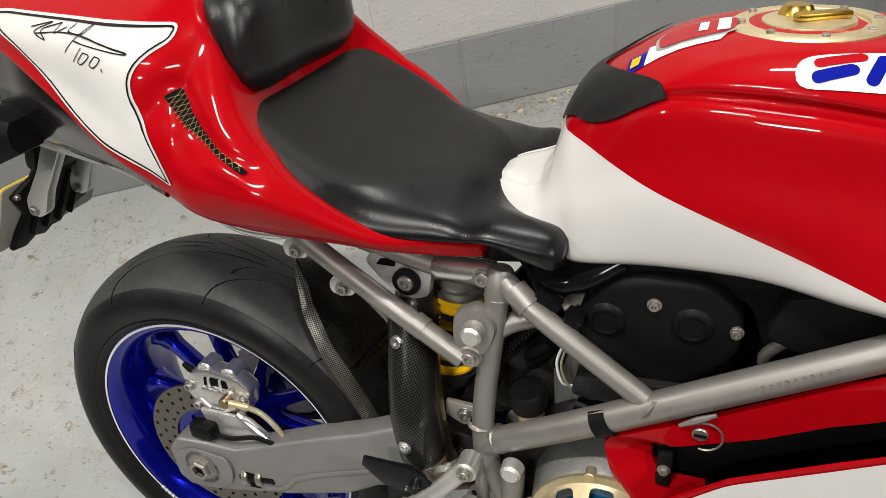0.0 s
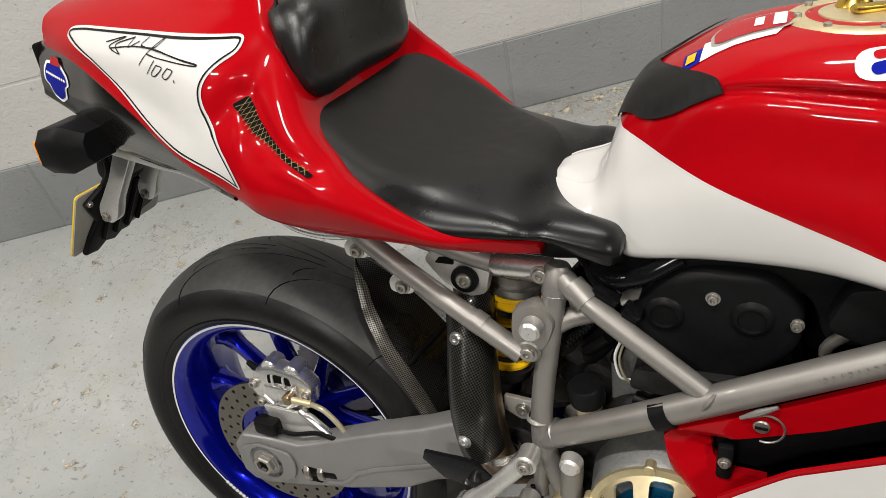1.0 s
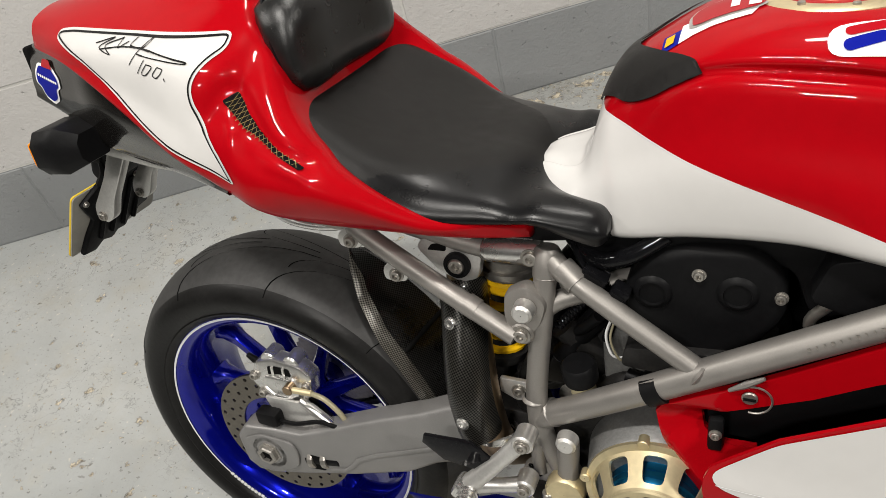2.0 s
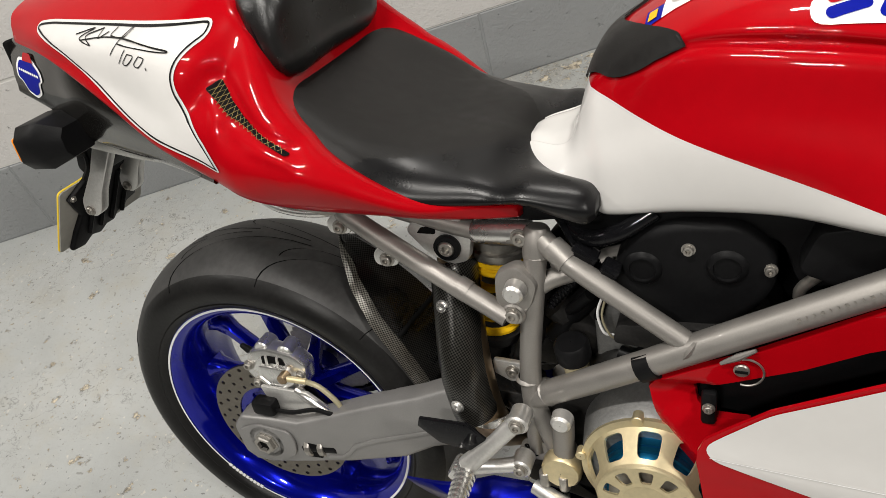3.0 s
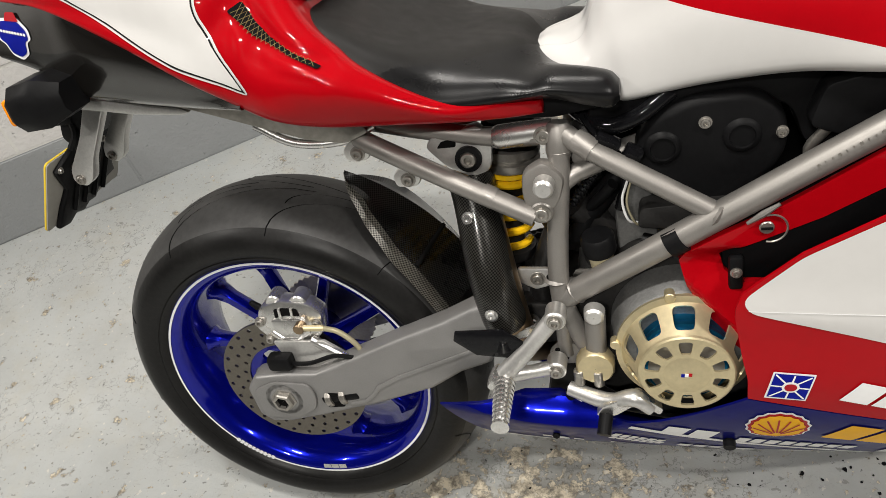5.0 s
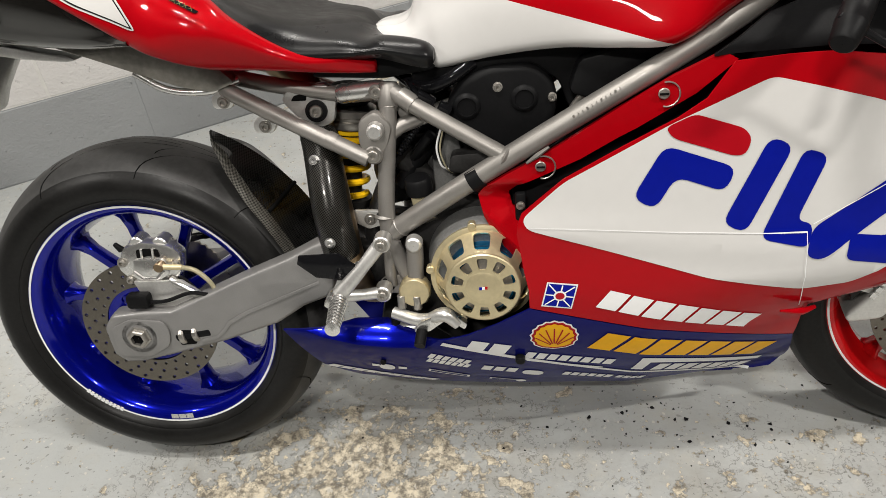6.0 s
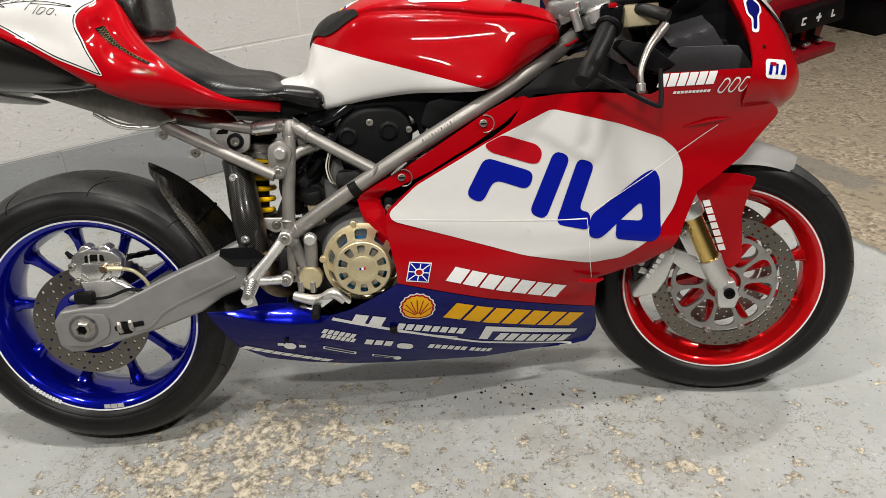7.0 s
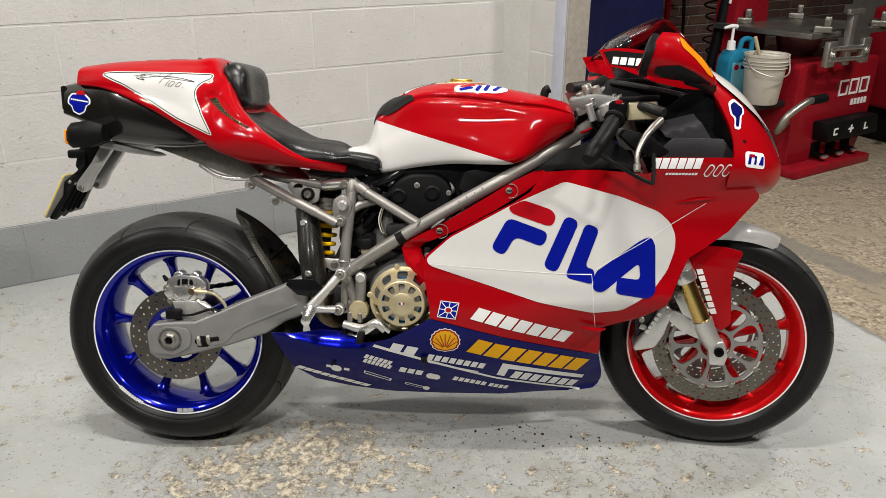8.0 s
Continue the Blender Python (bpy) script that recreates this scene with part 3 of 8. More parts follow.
CORNER = 2.44
RETURN = 0.285
BAND = 0.247
wall_north = slab("wall_north", [in_wall(-6, 0.0016), in_wall(CORNER + 0.2, 0.0016), in_wall(CORNER + 0.2, 0.2), in_wall(-6, 0.2)], BAND, 3.0, JOINT_WHITE, "white painted block wall above a grey band")
wall_north_base = slab("wall_north_base", [in_wall(-6, 0.0016), in_wall(CORNER + 0.2, 0.0016), in_wall(CORNER + 0.2, 0.2), in_wall(-6, 0.2)], 0.0, BAND, JOINT_GREY, "grey painted lowest course of the block wall")
wall_return = slab("wall_return", [in_wall(CORNER + 0.0016, -RETURN), in_wall(CORNER + 0.13, -RETURN), in_wall(CORNER + 0.13, 0.0016), in_wall(CORNER + 0.0016, 0.0016)], 0.0, 3.0, JOINT_WHITE, "short white painted block return wall at the corner")
slab("wall_end", [in_wall(CORNER + 0.004, -RETURN - 0.012), in_wall(CORNER + 0.128, -RETURN - 0.012), in_wall(CORNER + 0.128, -RETURN), in_wall(CORNER + 0.004, -RETURN)], 0.0, 3.0, BARE_BLOCK, "bare grey block end of the return wall")
# three unseen walls added out of view, kept dark to hold reflections down
slab("wall_south", [(-9, -5.2), (9, -5.2), (9, -5.0), (-9, -5.0)], 0, 3, PLAIN_WALL, "unseen dark grey wall added to close the workshop")
slab("wall_west", [(-6.2, -5), (-6, -5), (-6, 6), (-6.2, 6)], 0, 3, PLAIN_WALL, "unseen dark grey side wall added to close the workshop")
slab("wall_east", [(7, -5), (7.2, -5), (7.2, 8), (7, 8)], 0, 3, PLAIN_WALL, "unseen dark grey far side wall added to close the workshop")
BACK_AT = Vector((2.0, 4.25, 0))


def in_back(s, d):
    p = BACK_AT + ALONG * s + ACROSS * d
    return (p.x, p.y)


wall_back = slab("wall_back", [in_back(-3, 0.01), in_back(6.5, 0.01), in_back(6.5, 0.25), in_back(-3, 0.25)], 0, 3, MORTAR, "dim red-brown brick wall at the back of the workshop")

# ---- the motorcycle ----
LEAN_ANGLE, STEER_ANGLE = 12.5, 10.0
bike = tagged(new("motorcycle"), "red, white and blue sports motorcycle covered in sponsor stickers", "motorcycle")
bike.matrix_world = pose(0, 0, 0, -LEAN_ANGLE, 0, 0)
RAKE = radians(24.5)
AXIS = Vector((-math.sin(RAKE), 0, math.cos(RAKE)))
FRONT = Vector((1.42, 0, 0.30))
PIVOT = FRONT - 0.03 * Vector((math.cos(RAKE), 0, math.sin(RAKE)))
STEER = Matrix.Translation(PIVOT) @ Matrix.Rotation(radians(-STEER_ANGLE), 4, AXIS) @ Matrix.Translation(-PIVOT)
REAR = Vector((0, 0, 0.31))


def side_y(x, z):
    """The right fairing's outer face."""
    y = -0.22 + 0.3 * max(0, x - 0.95) ** 2 + 0.15 * max(0, 0.7 - x) ** 2
    y -= 0.06 * min(1, max(0, x - 1.05) / 0.12) * math.exp(-((z - 0.785) / 0.08) ** 2)
    d = max(0, 0.44 - z)
    y += 1.9 * d * d + max(0, x - 0.85) * 0.18 * min(1, d / 0.1)
    # crease across the middle and a hollow towards the front lip
    y -= 0.004 * math.exp(-((z - 0.52 + 0.12 * (x - 0.75)) / 0.02) ** 2)
    return min(y, -0.03)


def tree_of(bm):
    bmesh.ops.triangulate(bm, faces=bm.faces)
    return BVHTree.FromBMesh(bm)


def turned(bm):
    bm.transform(STEER)
    return bm


# -- wheels --
def make_wheel(name, centre, radius, half, rim_half, paint, label, spokes, phase, turn):
    c = Vector(centre)
    move = (lambda bm: turned(bm)) if turn else (lambda bm: bm)
    w = rim_half
    rim = lathe([(0.2275, -w), (0.2225, -w - 0.001), (0.214, -w + 0.002), (0.206, -w + 0.010), (0.199, -w + 0.030), (0.190, -0.012), (0.190, 0.012), (0.199, w - 0.030), (0.206, w - 0.010),
                 (0.214, w - 0.002), (0.2225, w + 0.001), (0.2275, w), (0.2285, w - 0.008), (0.214, w - 0.016), (0.205, w - 0.035), (0.205, -w + 0.035), (0.214, -w + 0.016), (0.2285, -w + 0.008)], c, (0, 1, 0), 96, True)
    wheel = part(name, move(rim), paint, bike, label)
    half_profile = [(0.2225, -w + 0.006), (0.228, -w - 0.006), (0.236, -w - 0.010), (0.238, -w - 0.009), (0.246, -half + 0.002)]
    low = 0.252
    for i in range(1, 9):
        a = math.pi / 2 * i / 8
        half_profile.append((low + (radius - low) * math.sin(a), -half * math.cos(a) ** 0.95 if i < 8 else 0))
    tyre_profile = half_profile + [(r, -y) for r, y in reversed(half_profile[:-1])]
    tyre = lathe(tyre_profile, c, (0, 1, 0), 120)
    for f in tyre.faces:
        p = f.calc_center_median() - c
        f.material_index = 1 if math.hypot(p.x, p.z) > 0.284 else 0
    part("tyre", move(tyre), [RUBBER, TREAD], wheel, "black sports tyre with a scrubbed tread and long curved grooves")

    def crown(y):
        k = min(1, abs(y) / half)
        return low + (radius - low) * math.sqrt(max(0, 1 - k ** (2 / 0.95)))

    groove = bmesh.new()
    for side in (-1, 1):
        for i in range(10):
            for start, sweep, y0, y1 in ((0, 0.80, 0.08, 0.92), (0.34, 0.40, 0.03, 0.45)):
                base = (i + (0.5 if side > 0 else 0)) / 10 * math.tau + start
                prev = None
                for j in range(15):
                    t = j / 14
                    y = side * half * (y0 + (y1 - y0) * t ** 1.6)
                    a = base + sweep * (1 - (1 - t) ** 2)
                    wd = 0.0048 / radius * (0.25 + 0.75 * math.sin(math.pi * min(1, 0.12 + t * 0.86)))
                    r = crown(y) + 0.0005
                    pair = [groove.verts.new(c + Vector((r * math.cos(a + k * wd), y + side * k * 0.0016, r * math.sin(a + k * wd)))) for k in (-0.5, 0.5)]
                    if prev:
                        groove.faces.new((prev[0], prev[1], pair[1], pair[0]))
                    prev = pair
    tagged(part("tread_groove", move(groove), GROOVE, wheel), kind="stuff")
    for s in (-1, 1):
        stripe = lathe([(0.2205, s * (w + 0.0016)), (0.2242, s * (w + 0.0016))], c, (0, 1, 0), 96)
        part("rim_stripe", move(stripe), INK, wheel, "thin white rim stripe")
    hub = lathe([(0.014, -0.062), (0.030, -0.062), (0.034, -0.045), (0.046, -0.030), (0.050, 0), (0.046, 0.030), (0.034, 0.045), (0.030, 0.062), (0.014, 0.062)], c, (0, 1, 0), 40)
    part("hub", move(hub), paint, wheel)
    for i in range(spokes):
        a = phase + i / spokes * math.tau
        rad, tan = Vector((math.cos(a), 0, math.sin(a))), Vector((-math.sin(a), 0, math.cos(a)))
        bm = bmesh.new()
        rings = []
        for r, wd, dp in ((0.042, 0.017, 0.019), (0.062, 0.0125, 0.015), (0.11, 0.0100, 0.0125), (0.160, 0.0098, 0.0125), (0.182, 0.0125, 0.017), (0.194, 0.021, 0.024)):
            ring = []
            for u, v in ((-1, -0.55), (-0.62, -1), (0.62, -1), (1, -0.55), (1, 0.55), (0.62, 1), (-0.62, 1), (-1, 0.55)):
                ring.append(c + rad * r + tan * wd * u + Vector((0, dp * v, 0)))
            rings.append(ring)
        ring_loft(bm, rings)
        part("spoke", move(bm), paint, wheel, angle=50)
    return wheel


rear_wheel = make_wheel("rear_wheel", REAR, 0.312, 0.096, 0.079, BLUE, "deep metallic blue ten-spoke rear wheel", 10, radians(30), False)
front_wheel = make_wheel("front_wheel", FRONT, 0.300, 0.061, 0.051, WHEEL_RED, "bright red ten-spoke front wheel", 10, radians(14), True)


def arc_blocks(wheel, centre, y, r0, r1, a0, a1, count, turn, name, label, material=INK, gap=0.3):
    bm = bmesh.new()
    c = Vector(centre)
    step = (a1 - a0) / count
    for i in range(count):
        p, q = radians(a0 + step * i), radians(a0 + step * (i + 1 - gap))
        vs = [bm.verts.new(c + Vector((r * math.cos(a), y, r * math.sin(a)))) for r, a in ((r0, p), (r0, (p + q) / 2), (r0, q), (r1, q), (r1, (p + q) / 2), (r1, p))]
        bm.faces.new(vs)
    part(name, turned(bm) if turn else bm, material, wheel, label, smooth=False)


arc_blocks(rear_wheel, REAR, -0.0812, 0.2165, 0.2262, 222, 242, 10, False, "rim_sticker", "white lettering reduced to small bars")
arc_blocks(rear_wheel, REAR, -0.0790, 0.209, 0.2195, 266, 278, 3, False, "balance_weight", "three silver balance weights", ALU, 0.08)
arc_blocks(front_wheel, FRONT, -0.0532, 0.2140, 0.2240, 118, 92, 10, True, "rim_sticker", "white lettering reduced to small bars")


rear_disc = part("brake_disc", drilled(REAR, -0.0915, (0.076, 0.0915, 0.107, 0.122), 26, 0.27, 0.43, 0.005, math.pi / 26 * 1.2), DISC, rear_wheel, "drilled rear brake disc")
carrier = bmesh.new()
pierced(carrier, REAR, lambda v: (0.055 + 0.025 * v, -0.087 - 0.002 * v), 6, 0.4 + math.pi / 6, 0.66, 0.52, 0.6, 24)
bmesh.ops.remove_doubles(carrier, verts=carrier.verts, dist=0.0001)
bmesh.ops.recalc_face_normals(carrier, faces=carrier.faces)
bmesh.ops.solidify(carrier, geom=list(carrier.faces), thickness=0.006)
part("disc_carrier", carrier, BLUE, rear_disc)

for s in (-1, 1):
    y = s * 0.064
    fd = part("brake_disc", turned(drilled(FRONT, y, (0.124, 0.136, 0.148, 0.160), 38, 0.25, 0.43, 0.005, math.pi / 38 * 1.3)), DISC, front_wheel, "large drilled front brake disc")
    sp = bmesh.new()
    pierced(sp, FRONT, lambda v: (0.0775 + 0.0395 * v, y - 0.003), 10, 0.1 + math.pi / 10, 0.82, 0.78, 0.66, 24)
    bmesh.ops.remove_doubles(sp, verts=sp.verts, dist=0.00005)
    bmesh.ops.recalc_face_normals(sp, faces=sp.faces)
    bmesh.ops.solidify(sp, geom=list(sp.faces), thickness=0.006)
    part("disc_carrier", turned(sp), CARRIER, fd, "grey ten-window disc carrier")
    for i in range(10):
        a = i / 10 * math.tau + 0.1
        p = FRONT + Vector((0.119 * math.cos(a), y + s * 0.003, 0.119 * math.sin(a)))
        part("disc_button", turned(bolt(p, (0, s, 0), 0.006, 0.005)), STEEL, fd)

# -- swingarm, axle, chain --
ARM = [(-0.060, 0.270), (-0.064, 0.325), (-0.045, 0.350), (0.014, 0.356), (0.063, 0.356), (0.1265, 0.383), (0.2076, 0.419), (0.283, 0.449), (0.325, 0.470), (0.344, 0.478), (0.356, 0.468), (0.360, 0.437), (0.354, 0.395), (0.344, 0.377),
       (0.330, 0.371), (0.298, 0.359), (0.248, 0.327), (0.148, 0.293), (0.11, 0.284), (0.06, 0.270), (-0.01, 0.254), (-0.04, 0.254)]
for s in (-1, 1):
    arm = part("swingarm", prism(ARM, s * 0.088, s * 0.128, 0.013, 4), CAST, bike, "matt grey cast swingarm", angle=35)
    # engine black in place of cast grey paints the shade on this inner end
    part("swingarm_neck", prism(rounded([(0.33, 0.385), (0.34, 0.455), (0.44, 0.450), (0.495, 0.435), (0.49, 0.395), (0.43, 0.380)], 0.01), s * 0.052, s * 0.090, 0.008), ENGINE, arm, "inner end of the swingarm, coloured dark for the shade there")
    part("axle_plate", prism(rounded([(-0.045, 0.272), (-0.048, 0.328), (-0.01, 0.345), (0.048, 0.340), (0.056, 0.318), (0.050, 0.290), (0.01, 0.268)], 0.01), s * 0.1285, s * 0.1335, 0.002), CAST, arm)
    inlay = [(0.108, 0.300), (0.136, 0.307), (0.150, 0.320), (0.161, 0.335), (0.198, 0.355), (0.276, 0.386), (0.330, 0.408), (0.330, 0.402), (0.276, 0.3795), (0.200, 0.348), (0.166, 0.329), (0.154, 0.314), (0.138, 0.301), (0.108, 0.294)]
    part("moulded_ridge", prism(inlay, s * 0.1275, s * 0.1305, 0.0012), CAST, arm)
for s in (-1, 1):
    part("axle_boss", lathe([(0.024, 0.1335 * s), (0.031, 0.1335 * s), (0.033, 0.131 * s), (0.024, 0.1315 * s)], REAR, (0, 1, 0), 32, True), CAST, bike)
axle = bmesh.new()
add_lathe(axle, [(0.0005, -0.132), (0.0215, -0.132), (0.0215, -0.135), (0.0180, -0.136), (0.0180, -0.142), (0.0160, -0.144), (0.0115, -0.144), (0.011, -0.138), (0.0005, -0.138)], REAR, (0, 1, 0), 6)
add_drum(axle, REAR + Vector((0, 0.14, 0)), REAR + Vector((0, -0.13, 0)), 0.013)
nut = part("axle_nut", axle, STEEL, bike, "hexagonal steel axle nut", smooth=False)
part("axle_bore", lathe([(0.0005, 0), (0.0105, 0), (0.0108, 0.003)], REAR + Vector((0, -0.1385, 0)), (0, -1, 0), 24), GROOVE, nut, "dark hollow axle")
part("adjuster_slot", prism(rounded([(0.068, 0.289), (0.071, 0.319), (0.086, 0.319), (0.099, 0.317), (0.098, 0.291)], 0.004), -0.127, -0.1288, 0.0005), GROOVE, bike, "dark slot round the chain adjuster")
for x, r in ((0.069, 0.0165), (0.093, 0.0155)):
    knurl = bmesh.new()
    add_lathe(knurl, [(0.006, 0), (r - 0.002, 0), (r, 0.002), (r, 0.008), (r - 0.002, 0.010), (0.006, 0.010)], (x, -0.1195, 0.304 + 0.15 * (x - 0.069)), (1, 0, 0.17), 14)
    part("chain_adjuster", knurl, STEEL, bike, "knurled steel chain adjuster", smooth=False)
part("adjuster_bolt", drum((0.062, -0.1195, 0.303), (0.125, -0.1195, 0.313), 0.0105), BLACK, bike)
sprocket = bmesh.new()
teeth = []
for i in range(80):
    a = i / 80 * math.tau
    teeth.append((0.083 * math.cos(a) * (1 if i % 2 else 1.045), 0.31 + 0.083 * math.sin(a) * (1 if i % 2 else 1.045)))
add_prism(sprocket, teeth, 0.086, 0.091, 0)
part("sprocket", sprocket, STEEL, rear_wheel, "toothed rear chain sprocket", smooth=False)
chain = bmesh.new()
for i in range(34):
    for z0, z1 in ((0.395, 0.470), (0.226, 0.375)):
        t = i / 33
        p = Vector((0.02 + 0.47 * t, 0.0885, z0 + (z1 - z0) * t))
        for s in (-1, 1):
            add_box(chain, p + Vector((0, s * 0.006, 0)), (0.0175, 0.002, 0.0115 if i % 2 else 0.009), 0, (0, -math.degrees(math.atan2(z1 - z0, 0.47)), 0))
        add_drum(chain, p + Vector((0.007, -0.007, 0)), p + Vector((0.007, 0.007, 0)), 0.0045, seg=8)
tagged(part("drive_chain", chain, ENGINE, bike, "dark oily drive chain", smooth=False), kind="stuff")

# -- rear caliper --
caliper = part("rear_caliper", prism(rounded([(-0.020, 0.432), (-0.004, 0.470), (0.030, 0.482), (0.080, 0.474), (0.098, 0.456), (0.090, 0.418), (0.062, 0.398), (0.004, 0.402)], 0.008), -0.098, -0.127, 0.005), ALU, bike, "silver two-piston rear brake caliper")
part("caliper_face", prism(rounded([(0.006, 0.420), (0.014, 0.452), (0.068, 0.450), (0.074, 0.424), (0.052, 0.410), (0.022, 0.410)], 0.006), -0.126, -0.133, 0.003), ALU, caliper)
for x, z in ((0.022, 0.478), (0.062, 0.476)):
    part("piston_boss", drum((x, -0.092, z - 0.004), (x, -0.122, z - 0.004), 0.014), ALU, caliper)
for x, z in ((-0.008, 0.445), (0.086, 0.440), (0.0, 0.412), (0.074, 0.410)):
    part("caliper_bolt", bolt((x, -0.126, z), (0, -1, 0), 0.0065, 0.008), STEEL, caliper)
part("bleed_nipple", drum((-0.012, -0.112, 0.462), (-0.018, -0.118, 0.476), 0.006, 0.004), BLACK, caliper)
part("caliper_window", prism(rounded([(0.020, 0.452), (0.022, 0.468), (0.036, 0.470), (0.060, 0.468), (0.062, 0.454), (0.040, 0.456)], 0.003), -0.1265, -0.1285, 0.0006), GROOVE, caliper, "dark window over the pads")
for x in (0.030, 0.050):
    part("pad_pin", tube([(x, -0.1295, 0.452), (x + 0.002, -0.1295, 0.470)], 0.0022, 8, 1), ALU, caliper)
for x0, z0, x1, z1 in ((0.012, 0.430, 0.026, 0.416), (0.026, 0.416, 0.050, 0.416), (0.050, 0.416, 0.064, 0.430)):
    part("caliper_rib", tube([(x0, -0.133, z0), (x1, -0.133, z1)], 0.0028, 8, 1), ALU, caliper)
caliper.matrix_local = Matrix.Translation((-0.007, 0.030, -0.008))
part("caliper_bracket", prism([(0.0, 0.405), (0.085, 0.405), (0.125, 0.372), (0.105, 0.345), (0.02, 0.345)], -0.100, -0.108, 0.003), ALU_MATT, bike)
part("caliper_stay", tube([(0.064, -0.100, 0.403), (0.118, -0.110, 0.374)], 0.0075, 14, 1), ALU, bike, "silver caliper stay")
part("speed_sensor", box((0.008, -0.116, 0.374), (0.040, 0.024, 0.026), 0.006), BLACK, bike, "black sensor beside the caliper")
part("sensor_cable", tube([(0.026, -0.118, 0.370), (0.060, -0.121, 0.374), (0.105, -0.121, 0.388), (0.150, -0.118, 0.382), (0.20, -0.10, 0.40)], 0.0035, 8), BLACK, bike)
part("banjo_bolt", drum((0.062, -0.130, 0.441), (0.062, -0.146, 0.441), 0.0085), PIPE, caliper)
part("hose_ferrule", tube([(0.066, -0.140, 0.441), (0.10, -0.137, 0.438)], 0.005, 10), GOLD, caliper)
part("brake_hose", tube([(0.090, -0.107, 0.430), (0.114, -0.108, 0.424), (0.134, -0.108, 0.404), (0.142, -0.104, 0.380), (0.146, -0.098, 0.360)], 0.0042, 10), HOSE, bike, "amber braided brake hose")

# -- carbon hugger over the rear tyre --
HUG_EDGE = [(65.7, 0.353, 0.003), (64, 0.341, 0.016), (62, 0.337, 0.031), (58, 0.330, 0.053), (55, 0.325, 0.067), (49, 0.315, 0.081), (44, 0.308, 0.088), (34, 0.302, 0.092), (23.5, 0.299, 0.093)]
edge_line = spline([(a, r, y) for a, r, y in HUG_EDGE], 4)
hug = bmesh.new()
rows = []
for a, r, y in edge_line:
    top = 0.356
    fold_r, fold_y = r + 0.014 * min(1, y / 0.05), max(0.001, y - 0.015 * min(1, y / 0.05))
    near = [(r, y), (r * 0.5 + fold_r * 0.5 + 0.0015, y * 0.6 + fold_y * 0.4), (fold_r, fold_y), (fold_r * 0.6 + top * 0.4 - 0.004, fold_y * 0.6), (fold_r * 0.25 + top * 0.75 - 0.003, fold_y * 0.25)]
    line = [(q, -d) for q, d in near] + [(top, 0.0)] + [(q, d) for q, d in reversed(near)]
    ca, sa = math.cos(radians(a)), math.sin(radians(a))
    rows.append([REAR + Vector((q * ca, d, q * sa)) for q, d in line])
wrap_uv(hug, ring_loft(hug, rows, closed=False, cap=False))
hug.faces.ensure_lookup_table()
# folded edge strips take the lighter carbon that paints in their reflection
for k, f in enumerate(hug.faces):
    f.material_index = 1 if k % 10 in (0, 1, 8, 9) else 0
bmesh.ops.solidify(hug, geom=list(hug.faces), thickness=0.0035)
hugger = part("rear_hugger", hug, [CARBON_HUGGER, CARBON_LIT_EDGE], bike, "glossy woven carbon rear hugger ending in a point", angle=18)
part("hugger_groove", tube([REAR + Vector((q * math.cos(radians(39)), d, q * math.sin(radians(39)))) for q, d in ((0.3205, -0.074), (0.334, -0.046), (0.347, -0.020), (0.3565, 0.0))], 0.0035, 8, 3), GROOVE, hugger, "dark moulded groove")

# -- exhaust and its carbon guard --
part("exhaust_pipe", tube([(0.28, 0.0, 0.74), (0.335, -0.03, 0.70), (0.356, -0.075, 0.63), (0.378, -0.125, 0.52), (0.388, -0.115, 0.42), (0.40, -0.06, 0.355), (0.46, 0.0, 0.33)], 0.0245, 20), PIPE, bike, "brown heat-tinted exhaust pipe")
guard = bmesh.new()
path = spline([(0.350, -0.072, 0.645), (0.357, -0.090, 0.61), (0.369, -0.132, 0.53), (0.379, -0.136, 0.458)], 6)
rows = []
for i, p in enumerate(path):
    way = (path[min(i + 1, len(path) - 1)] - path[max(0, i - 1)]).normalized()
    side = Vector((0, 1, 0)).cross(way).normalized()
    out_way = way.cross(side).normalized()
    if out_way.y > 0:
        out_way = -out_way
    r = 0.0365 if 0 < i < len(path) - 1 else 0.034
    rows.append([p + r * (0.80 * math.cos(a) * side + math.sin(a) * out_way) for a in (radians(-20 + 220 * j / 20) for j in range(21))])
wrap_uv(guard, ring_loft(guard, rows, closed=False, cap=False))
bmesh.ops.solidify(guard, geom=list(guard.faces), thickness=0.003)
heat_guard = part("heat_guard", guard, CARBON_WRAP, bike, "glossy woven carbon exhaust guard")
for at, way in (((0.352, -0.127, 0.614), (-0.1, -1, 0.35)), ((0.370, -0.172, 0.496), (-0.1, -1, 0.05))):
    part("guard_screw", bolt(at, way, 0.0065, 0.005), ALU, heat_guard)
part("pipe_clip", lathe([(0.029, 0), (0.031, 0.002), (0.031, 0.012), (0.029, 0.014)], (0.388, -0.118, 0.43), (0, 0.2, 1), 24), ALU, bike)

# -- shock --
shock = part("shock_body", tube([(0.398, -0.03, 0.69), (0.372, -0.03, 0.45)], 0.019, 18, 1), ENGINE, bike, "rear shock absorber")
coil = bmesh.new()
add_tube(coil, [Vector((0.394 - 0.018 * t, -0.03, 0.640 - 0.118 * t)) + 0.031 * Vector((math.cos(a), math.sin(a), 0)) for t, a in ((i / 90, i / 90 * 5.0 * math.tau) for i in range(91))], 0.0058, 8, 1, False)
part("shock_spring", coil, SPRING, shock, "bright yellow coil spring")
part("spring_foot", lathe([(0.018, 0), (0.034, 0), (0.037, 0.006), (0.037, 0.016), (0.018, 0.018)], (0.376, -0.03, 0.502), (0.12, 0, 1), 28), ENGINE, shock, "dark lower spring seat")
